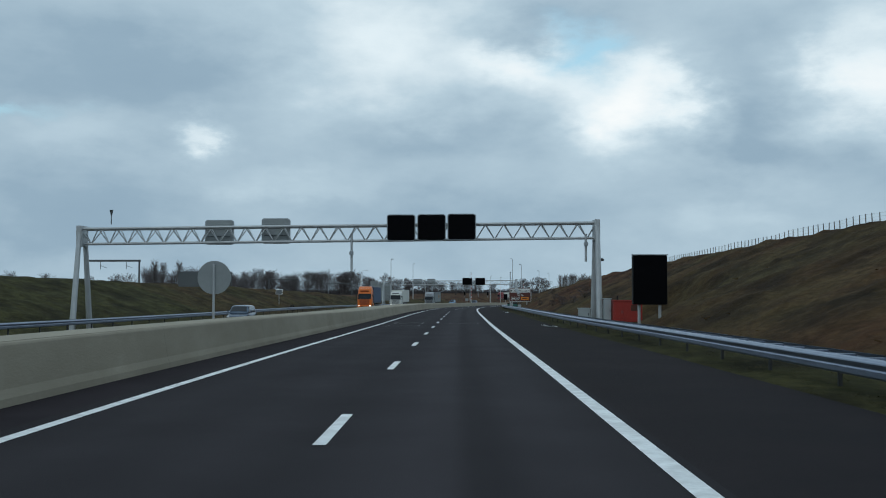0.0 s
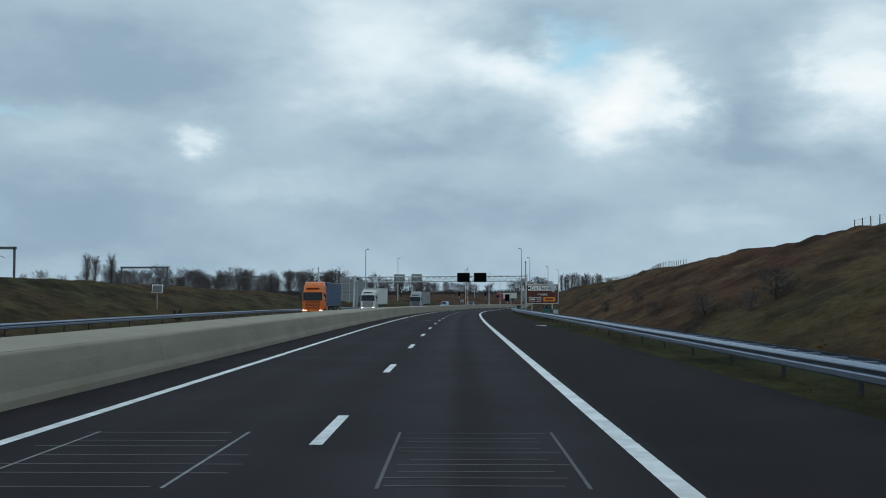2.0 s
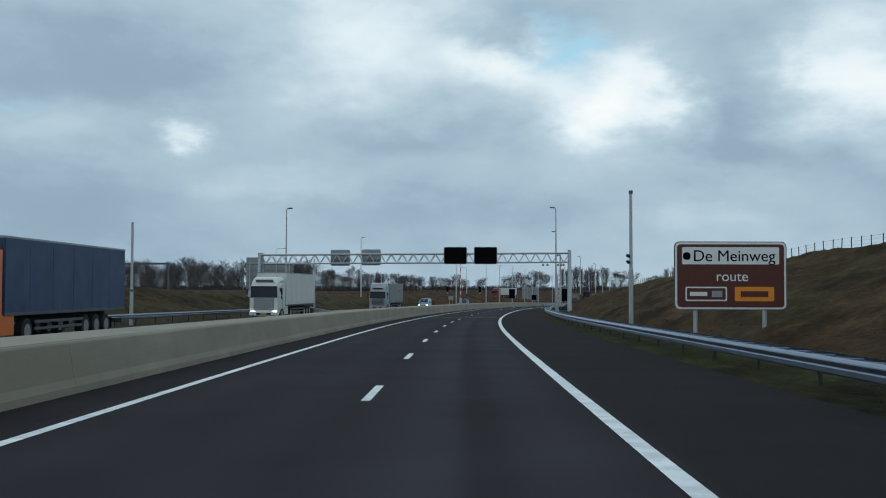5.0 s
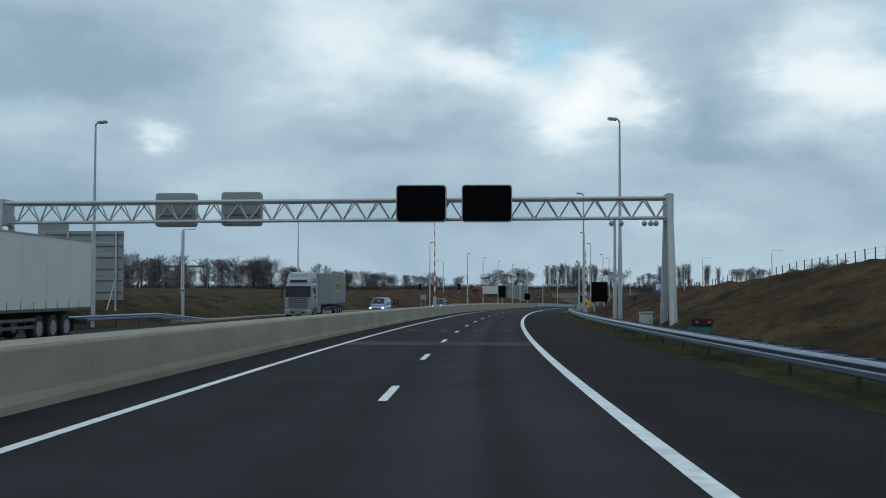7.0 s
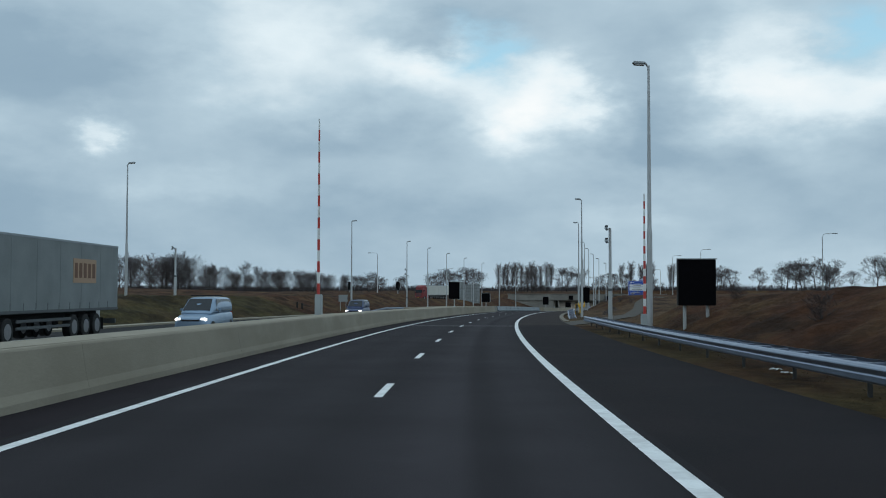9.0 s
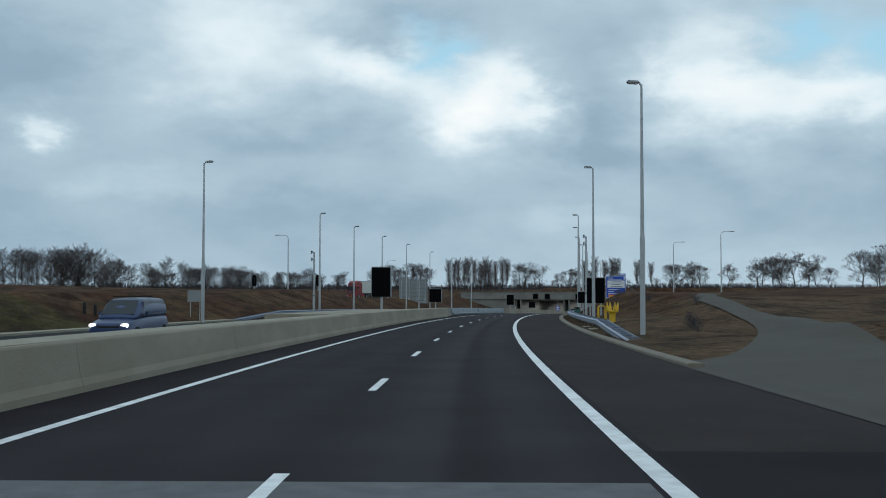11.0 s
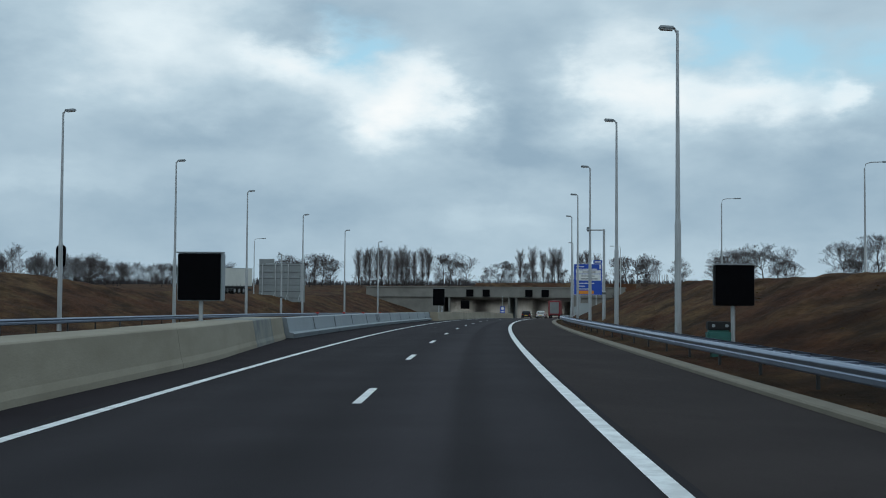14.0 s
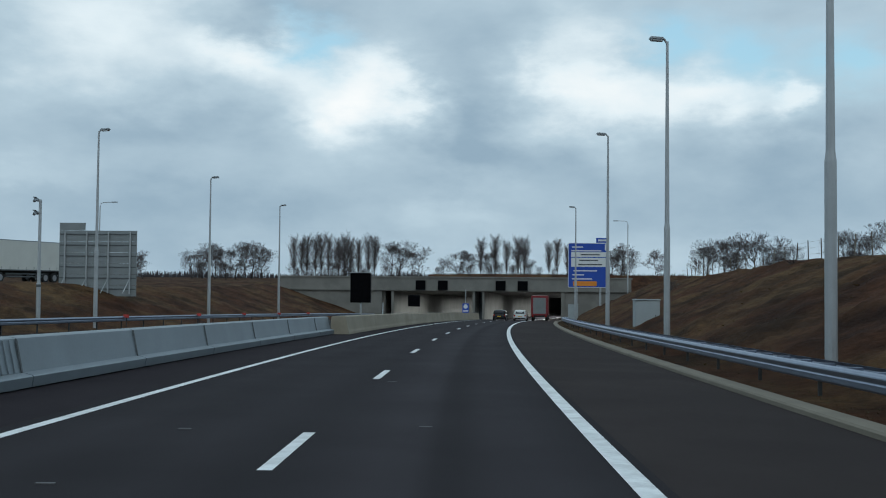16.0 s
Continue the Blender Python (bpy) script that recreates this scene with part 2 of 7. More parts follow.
M = dict(
    asphalt=material("asphalt", (0.0345, 0.0308, 0.0342), 0.9, var=0.22, scale=0.35, fine=60, bump=0.35, spec=0.06),
    asphalt_old=material("asphalt_old", (0.036, 0.035, 0.035), 0.9, var=0.2, scale=0.5, fine=60, bump=0.35, spec=0.06),
    shoulder=material("dark_shoulder_asphalt", (0.0275, 0.0225, 0.0260), 0.9, var=0.25, scale=0.6, fine=60, bump=0.3, spec=0.05),
    dark_hard_shoulder=material("dark_hard_shoulder_asphalt", (0.0252, 0.0208, 0.0224), 0.9, var=0.25, scale=0.35, fine=60, bump=0.35, spec=0.05, second=(0.0205, 0.0178, 0.0195), mix_scale=0.25),
    warm_hard_shoulder=material("warm_hard_shoulder_asphalt", (0.0430, 0.0348, 0.0338), 0.9, var=0.22, scale=0.35, fine=60, bump=0.35, spec=0.05, second=(0.0360, 0.0288, 0.0282), mix_scale=0.25),
    paint=material("road_paint", (0.82, 0.83, 0.82), 0.7, var=0.14, scale=1.2, fine=35, bump=0.1, second=(0.64, 0.64, 0.63), mix_scale=2.5),
    old_paint=material("worn_scratches", (0.105, 0.102, 0.105), 0.8, var=0.3, scale=3, fine=30),
    concrete=material("barrier_concrete", (0.300, 0.264, 0.202), 0.9, var=0.16, scale=0.7, fine=25, bump=0.2, second=(0.248, 0.215, 0.160), mix_scale=0.6, stretch=(1.0, 0.35, 1.0)),
    loop_seal=material("pale_loop_seal", (0.24, 0.24, 0.24), 0.8, var=0.4, scale=4, fine=30),
    patched=material("patched_barrier_concrete", (0.25, 0.25, 0.215), 0.9, var=0.2, scale=0.7, fine=25, bump=0.2, second=(0.13, 0.14, 0.15), mix_scale=0.5),
    concrete_top=material("pale_concrete", (0.295, 0.260, 0.198), 0.9, var=0.12, scale=0.8, fine=25, bump=0.2),
    portal=material("portal_concrete", (0.225, 0.218, 0.197), 0.9, var=0.12, scale=0.25, fine=12, bump=0.15, second=(0.18, 0.174, 0.157), mix_scale=0.3),
    gravel=material("grey_gravel_track", (0.066, 0.056, 0.046), 0.95, var=0.25, scale=0.8, fine=30, bump=0.3, second=(0.062, 0.05, 0.036), mix_scale=0.4),
    kerb=material("kerb_concrete", (0.18, 0.155, 0.117), 0.9, var=0.2, scale=1.0, fine=25, bump=0.2),
    steel=material("galvanised_steel", (0.25, 0.29, 0.37), 0.42, 0.92, var=0.12, scale=2.0, fine=18, bump=0.03),
    mast=material("grey_mast_steel", (0.42, 0.44, 0.45), 0.5, 0.35, var=0.1, scale=2.0, fine=20, bump=0.02),
    barrier_steel=material("barrier_steel", (0.22, 0.255, 0.28), 0.5, 0.35, var=0.12, scale=0.8, fine=14, bump=0.03),
    black=material("matt_black_face", (0.003, 0.003, 0.004), 0.8, var=0.3, scale=4, fine=40, bump=0.0, spec=0.05),
    post=material("weathered_post_steel", (0.045, 0.048, 0.05), 0.7, 0.3, var=0.2, scale=3, fine=20, bump=0.02),
    dark=material("dark_rubber", (0.008, 0.008, 0.009), 0.75, var=0.3, scale=6, fine=60, bump=0.05),
    edge=material("sign_edge_grey", (0.30, 0.33, 0.35), 0.5, 0.4, var=0.1, scale=2, fine=20, bump=0.0),
    signback=material("sign_back_aluminium", (0.25, 0.275, 0.28), 0.55, 0.35, var=0.12, scale=1.2, fine=10, bump=0.02),
    rib=material("sign_back_rib", (0.10, 0.11, 0.115), 0.6, 0.3, var=0.15, scale=2, fine=20, bump=0.0),
    brown=material("brown_sign_sheet", (0.085, 0.018, 0.010), 0.45, var=0.1, scale=2, fine=30, bump=0.0),
    white=material("white_sheet", (0.72, 0.74, 0.73), 0.5, var=0.06, scale=2, fine=30, bump=0.0),
    orange_sheet=material("orange_sheet", (0.75, 0.25, 0.02), 0.5, var=0.08, scale=2, fine=30, bump=0.0),
    blue_sheet=material("blue_sign_sheet", (0.010, 0.07, 0.42), 0.45, var=0.08, scale=1.5, fine=30, bump=0.0),
    red=material("red_paint", (0.30, 0.022, 0.014), 0.5, var=0.15, scale=1.5, fine=20, bump=0.02),
    rust=material("rusted_red_sheet", (0.085, 0.026, 0.016), 0.85, var=0.3, scale=2, fine=20, bump=0.1, second=(0.045, 0.022, 0.016), mix_scale=1.2),
    red_band=material("red_band", (0.50, 0.05, 0.04), 0.5, var=0.15, scale=2, fine=20, bump=0.0),
    yellow=material("yellow_paint", (0.62, 0.38, 0.02), 0.5, var=0.15, scale=2, fine=20, bump=0.02),
    cabinet=material("grey_cabinet", (0.36, 0.40, 0.41), 0.55, var=0.1, scale=1.5, fine=20, bump=0.02),
    green_box=material("green_cover", (0.02, 0.11, 0.095), 0.6, var=0.25, scale=5, fine=30, bump=0.05),
    wood=material("weathered_fence_wood", (0.12, 0.105, 0.085), 0.9, var=0.3, scale=3, fine=30, bump=0.2, per_object=0.25),
    wire=material("fence_wire", (0.25, 0.26, 0.26), 0.6, 0.5, var=0.1, scale=3, fine=20, bump=0.0),
    bark=material("winter_bark", (0.036, 0.031, 0.029), 0.95, var=0.3, scale=2, fine=20, bump=0.2),
    twig=material("bare_twigs", (0.085, 0.074, 0.076), 0.95, var=0.3, scale=1, fine=8, bump=0.0, per_object=0.2),
    poplar_twig=material("grey_poplar_twigs", (0.14, 0.125, 0.125), 0.95, var=0.3, scale=1, fine=8, bump=0.0, per_object=0.2),
    scrub=material("dark_scrub_twigs", (0.060, 0.054, 0.060), 0.95, var=0.35, scale=1, fine=8, bump=0.0, per_object=0.25),
)


def ground_material():
    m = bpy.data.materials.new("dry_winter_grass")
    m.use_nodes = True
    nt = m.node_tree
    b = nt.nodes["Principled BSDF"]
    b.inputs["Roughness"].default_value = 0.95
    b.inputs["Specular IOR Level"].default_value = 0.1
    tc = nt.nodes.new("ShaderNodeTexCoord")
    # weeds lie in drifts along the road
    lie = nt.nodes.new("ShaderNodeMapping")
    lie.inputs["Scale"].default_value = (1.0, 0.5, 1.0)
    lie.inputs["Rotation"].default_value = (0.0, 0.0, radians(4))
    nt.links.new(tc.outputs["Object"], lie.inputs["Vector"])

    def tex(scale, detail=6, rough=0.6):
        n = nt.nodes.new("ShaderNodeTexNoise")
        n.inputs["Scale"].default_value, n.inputs["Detail"].default_value, n.inputs["Roughness"].default_value = scale, detail, rough
        nt.links.new(lie.outputs[0], n.inputs["Vector"])
        return n.outputs["Fac"]

    def mix(f, a, c, lo=0.4, hi=0.6):
        r = nt.nodes.new("ShaderNodeMapRange")
        r.inputs[1].default_value, r.inputs[2].default_value = lo, hi
        nt.links.new(f, r.inputs[0])
        n = nt.nodes.new("ShaderNodeMix")
        n.data_type = "RGBA"
        nt.links.new(r.outputs[0], n.inputs[0])
        for sock, v in ((n.inputs[6], a), (n.inputs[7], c)):
            if isinstance(v, tuple):
                sock.default_value = (*v, 1)
            else:
                nt.links.new(v, sock)
        return n.outputs[2]

    straw = mix(tex(0.9), (0.064, 0.036, 0.016), (0.112, 0.064, 0.029))
    rust = mix(tex(0.22), straw, (0.064, 0.026, 0.012), 0.40, 0.56)
    green = mix(tex(1.4), (0.032, 0.031, 0.010), (0.058, 0.053, 0.018))
    at = nt.nodes.new("ShaderNodeAttribute")
    at.attribute_name = "green"
    ad = nt.nodes.new("ShaderNodeMath")
    ad.operation = "MULTIPLY_ADD"
    ad.inputs[1].default_value = 0.55
    nt.links.new(tex(0.12), ad.inputs[0])
    nt.links.new(at.outputs["Fac"], ad.inputs[2])
    both = mix(ad.outputs[0], rust, green, 0.42, 0.72)
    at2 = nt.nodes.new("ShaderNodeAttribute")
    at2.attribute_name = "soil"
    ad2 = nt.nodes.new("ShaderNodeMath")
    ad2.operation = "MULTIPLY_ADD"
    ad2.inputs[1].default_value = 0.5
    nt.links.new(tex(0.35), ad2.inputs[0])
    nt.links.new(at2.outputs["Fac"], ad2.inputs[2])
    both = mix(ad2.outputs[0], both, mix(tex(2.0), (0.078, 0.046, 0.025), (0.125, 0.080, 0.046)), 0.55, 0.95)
    grain = mix(tex(4.0, 6, 0.7), (0.55, 0.55, 0.55), (1.35, 1.35, 1.35), 0.3, 0.7)
    tuft = mix(tex(0.42, 5, 0.6), (0.36, 0.33, 0.30), (1.08, 1.08, 1.08), 0.36, 0.56)
    mu = nt.nodes.new("ShaderNodeMix")
    mu.data_type, mu.blend_type = "RGBA", "MULTIPLY"
    mu.inputs[0].default_value = 1.0
    nt.links.new(both, mu.inputs[6])
    nt.links.new(grain, mu.inputs[7])
    mv = nt.nodes.new("ShaderNodeMix")
    mv.data_type, mv.blend_type = "RGBA", "MULTIPLY"
    mv.inputs[0].default_value = 1.0
    nt.links.new(mu.outputs[2], mv.inputs[6])
    nt.links.new(tuft, mv.inputs[7])
    nt.links.new(mv.outputs[2], b.inputs["Base Color"])
    bp = nt.nodes.new("ShaderNodeBump")
    bp.inputs["Strength"].default_value, bp.inputs["Distance"].default_value = 0.7, 0.14
    nt.links.new(tex(5.0, 8, 0.7), bp.inputs["Height"])
    nt.links.new(bp.outputs[0], b.inputs["Normal"])
    return m


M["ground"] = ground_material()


def add_wear(m, gain):
    """Wheel tracks polished lighter along the lanes."""
    nt = m.node_tree
    bs = nt.nodes["Principled BSDF"]
    src = bs.inputs["Base Color"].links[0].from_socket
    at = nt.nodes.new("ShaderNodeAttribute")
    at.attribute_name = "wear"
    hs = nt.nodes.new("ShaderNodeHueSaturation")
    ma = nt.nodes.new("ShaderNodeMath")
    ma.operation = "MULTIPLY_ADD"
    ma.inputs[1].default_value, ma.inputs[2].default_value = gain, 0.88
    nt.links.new(at.outputs["Fac"], ma.inputs[0])
    nt.links.new(ma.outputs[0], hs.inputs["Value"])
    nt.links.new(src, hs.inputs["Color"])
    nt.links.new(hs.outputs[0], bs.inputs["Base Color"])


add_wear(M["asphalt"], 0.42)
M["grass"] = material("grass_blades", (0.088, 0.070, 0.036), 0.95, var=0.30, scale=0.3, fine=3, bump=0.0, second=(0.066, 0.062, 0.026), mix_scale=0.12)


def tussock_material():
    m = material("withered_tussocks", (0.15, 0.105, 0.055), 0.95, var=0.3, scale=0.5, fine=3, bump=0.0, second=(0.092, 0.050, 0.026), mix_scale=0.10, spec=0.1)
    nt = m.node_tree
    bs = nt.nodes["Principled BSDF"]
    src = bs.inputs["Base Color"].links[0].from_socket
    geo = nt.nodes.new("ShaderNodeNewGeometry")
    hs = nt.nodes.new("ShaderNodeHueSaturation")
    vr = nt.nodes.new("ShaderNodeMapRange")
    vr.inputs[3].default_value, vr.inputs[4].default_value = 0.8, 1.3
    nt.links.new(geo.outputs["Random Per Island"], vr.inputs[0])
    nt.links.new(vr.outputs[0], hs.inputs["Value"])
    nt.links.new(src, hs.inputs["Color"])
    nt.links.new(hs.outputs[0], bs.inputs["Base Color"])
    return m


M["tussock"] = tussock_material()


# ---- building helpers ----
def mesh_of(name, bm, mat):
    me = bpy.data.meshes.new(name)
    bm.normal_update()
    bm.to_mesh(me)
    bm.free()
    me.materials.append(M[mat] if isinstance(mat, str) else mat)
    return me


def part(name, bm, mat, parent=None, label="", m=None):
    """One mesh object, as a part of parent, or on its own."""
    ob = new(name, mesh_of(name, bm, mat) if isinstance(bm, bmesh.types.BMesh) else bm)
    if parent is not None:
        ob.parent = parent
    if m is not None:
        ob.matrix_local = m
    if label:
        ob["label"] = label
    return ob


def thing(name, m, label, category, group="", kind=""):
    ob = new(name)
    ob.empty_display_size = 0.3
    ob.matrix_world = m
    return tagged(ob, label, category, group, kind)


def box(size, at=(0, 0, 0), bevel=0.0, bm=None, rot=None):
    """A bevelled block; at is the middle of its base."""
    b = bmesh.new()
    bmesh.ops.create_cube(b, size=1)
    for v in b.verts:
        v.co = Vector((v.co.x * size[0], v.co.y * size[1], (v.co.z + 0.5) * size[2]))
    if bevel:
        bmesh.ops.bevel(b, geom=b.edges[:], offset=bevel, segments=2, affect="EDGES", clamp_overlap=True)
    t = Matrix.Translation(at)
    if rot:
        t = t @ Euler([radians(a) for a in rot]).to_matrix().to_4x4()
    bmesh.ops.transform(b, matrix=t, verts=b.verts)
    return merge(bm, b)


def merge(bm, other):
    if bm is None:
        return other
    me = bpy.data.meshes.new("tmp")
    other.to_mesh(me)
    other.free()
    bm.from_mesh(me)
    bpy.data.meshes.remove(me)
    return bm


def tube(points, radii, n=8, bm=None, cap=True):
    """A round bar through points, with a radius at each."""
    b = bmesh.new()
    rings = []
    pts = [Vector(p) for p in points]
    if isinstance(radii, (int, float)):
        radii = [radii] * len(pts)
    for i, p in enumerate(pts):
        d = (pts[min(i + 1, len(pts) - 1)] - pts[max(i - 1, 0)]).normalized()
        x = d.orthogonal().normalized() if abs(d.z) > 0.9 else d.cross(Vector((0, 0, 1))).normalized()
        y = d.cross(x).normalized()
        rings.append([b.verts.new(p + (x * math.cos(k * math.tau / n) + y * math.sin(k * math.tau / n)) * radii[i]) for k in range(n)])
    for r0, r1 in zip(rings, rings[1:]):
        for k in range(n):
            b.faces.new((r0[k], r0[(k + 1) % n], r1[(k + 1) % n], r1[k]))
    if cap:
        b.faces.new(rings[0][::-1])
        b.faces.new(rings[-1])
    bmesh.ops.recalc_face_normals(b, faces=b.faces)
    return merge(bm, b)


def rounded(w, h, d, r, seg=5, bm=None, at=(0, 0, 0)):
    """An upright plate with rounded corners, w wide (x), h high (z), d thick (y); at is the middle of its front's lower edge."""
    b = bmesh.new()
    ring = []
    for cx, cz, a0 in ((w / 2 - r, h - r, 0), (-w / 2 + r, h - r, 90), (-w / 2 + r, r, 180), (w / 2 - r, r, 270)):
        for k in range(seg + 1):
            a = radians(a0 + 90 * k / seg)
            ring.append((cx + r * math.cos(a), cz + r * math.sin(a)))
    f = [b.verts.new((x, 0, z)) for x, z in ring]
    g = [b.verts.new((x, d, z)) for x, z in ring]
    b.faces.new(f[::-1])
    b.faces.new(g)
    for k in range(len(ring)):
        j = (k + 1) % len(ring)
        b.faces.new((f[k], f[j], g[j], g[k]))
    bmesh.ops.recalc_face_normals(b, faces=b.faces)
    bmesh.ops.translate(b, vec=at, verts=b.verts)
    return merge(bm, b)


def sweep(profile, s0, s1, step=4.0, closed=True, base=None, bm=None, caps=True):
    """A profile of (u, w) drawn along the road from s0 to s1. base: what to add to (u, w) at s."""
    b = bmesh.new()
    n = max(1, round((s1 - s0) / step))
    rings = []
    for i in range(n + 1):
        s = s0 + (s1 - s0) * i / n
        du, dw = base(s) if base else (0.0, 0.0)
        rings.append([b.verts.new(rp(s, u + du, w + dw)) for u, w in profile])
    k = len(profile)
    for r0, r1 in zip(rings, rings[1:]):
        for j in range(k if closed else k - 1):
            b.faces.new((r0[j], r0[(j + 1) % k], r1[(j + 1) % k], r1[j]))
    if closed and caps:
        b.faces.new(rings[0])
        b.faces.new(rings[-1][::-1])
    bmesh.ops.recalc_face_normals(b, faces=b.faces)
    if not closed:
        for f in b.faces:
            if f.normal.z < 0:
                f.normal_flip()
    return merge(bm, b)


# ---- ground and roads ----
R_CREST = [(-140, 5.5), (70, 5.4), (105, 5.2), (130, 4.85), (145, 4.65), (165, 4.7), (190, 4.4), (250, 3.3), (275, 2.5), (303, 2.1), (330, 1.7), (345, 0.9),
           (385, 0.8), (408, 1.9), (433, 2.4), (470, 2.9), (513, 3.6), (523, 3.9), (583, 4.3), (640, 6.0), (1100, 6.0)]
L_CREST = [(-140, 3.4), (230, 3.4), (249, 2.8), (275, 2.0), (340, 1.8), (366, 2.0), (412, 2.3), (440, 2.3), (457, 2.8), (480, 3.5), (499, 3.9), (507, 3.2), (516, 2.9),
           (540, 2.9), (589, 3.5), (612, 4.2), (640, 5.2), (1100, 5.6)]
L_LEVEL = [(-140, -0.35), (100, -0.35), (170, -0.2), (270, -0.05), (1100, 0.0)]
R_FOOT = [(-140, 9.3), (160, 9.3), (178, 11.0), (192, 11.0), (212, 9.3), (325, 9.3), (348, 13.0), (425, 13.6), (450, 9.6), (480, 8.9), (1100, 8.8)]
PORTAL = 645.0
LAND = 0.3


def table(t, s):
    return float(np.interp(s, [a for a, _ in t], [b for _, b in t]))


def fall(s):
    """How far the outer edge of the hard shoulder lies below the lane."""
    return float(np.interp(s, [332, 366], [0.0, -0.095]))


def ground_height(s, u):
    """Height above the road's level at s of the ground beside the road."""
    z0 = rz(s)
    if u > 7.0:
        h = table(R_CREST, s)
        foot = table(R_FOOT, s)
        if u < foot:
            w = -0.03 + 0.07 * max(0.0, u - 7.4)
            # the bank begins close behind the rail where the rail rises
            w += 0.28 * max(0.0, min(1.0, (u - 8.95) / 0.8)) * max(0.0, min(1.0, (s - 384) / 12, (452 - s) / 12))
        else:
            cu = foot + 2.2 * h
            k = (u - foot) / (cu - foot)
            w0 = -0.03 + 0.07 * (foot - 7.4) + 0.28 * max(0.0, min(1.0, (s - 384) / 12, (452 - s) / 12))
            w = w0 + (k if k < 0.9 else 0.9 + 0.1 * (1 - math.exp(-(k - 0.9) * 8))) * (h - w0)
            # a level pad cut into the bank for the container at the gantry foot
            w *= 1 - 0.88 * math.exp(-((s - 60.5) / 6.5) ** 4) * max(0.0, min(1.0, (15.5 - u) / 2.5))
            if u > cu + 6:
                f = min(1.0, (u - cu - 6) / 60.0)
                f = f * f * (3 - 2 * f)
                w = w * (1 - f) + (max(LAND, z0 + 0.0) - z0 + (0.8 if s < 260 else 0.0)) * f
        w += fall(s) * max(0.0, min(1.0, (12.0 - u) / 3.0))
    elif u < -20.4:
        h = table(L_CREST, s)
        lev = table(L_LEVEL, s)
        foot = -22.3
        if u > foot:
            w = lev - 0.05
        else:
            cu = foot - 3.0 * h
            k = (u - foot) / (cu - foot)
            w = lev + (k if k < 0.9 else 0.9 + 0.1 * (1 - math.exp(-(k - 0.9) * 8))) * (h - lev)
            if u < cu - 6:
                f = min(1.0, (cu - 6 - u) / 60.0)
                f = f * f * (3 - 2 * f)
                low = 2.2 * max(0.0, min(1.0, (s - 480) / 40, (900 - s) / 150))
                w = w * (1 - f) + (LAND - low - z0) * f
    else:
        w = -0.15 + (table(L_LEVEL, s) if u < -6 else 0.0)
        if s > PORTAL + 1:
            w = 6.2 if s < PORTAL + 75 else max(6.2, LAND - z0)
        return w
    far = abs(u)
    amp = 0.0 if far < 9 else min(0.16, 0.02 * (far - 9))
    if u < 0:
        amp = 0.0 if far < 23 else min(0.16, 0.03 * (far - 23))
    p = Vector((s * 0.13, u * 0.2, 3.0))
    w += amp * (noise.noise(p) + 0.25 * noise.noise(p * 2.1))
    if s > PORTAL + 1 and -30 < u < 12:
        w = max(w, 6.2)
    if s > PORTAL + 75:
        w = max(w, LAND - z0 - (2.2 * max(0.0, min(1.0, (900 - s) / 150)) if u < -30 else 0.0))
    return w


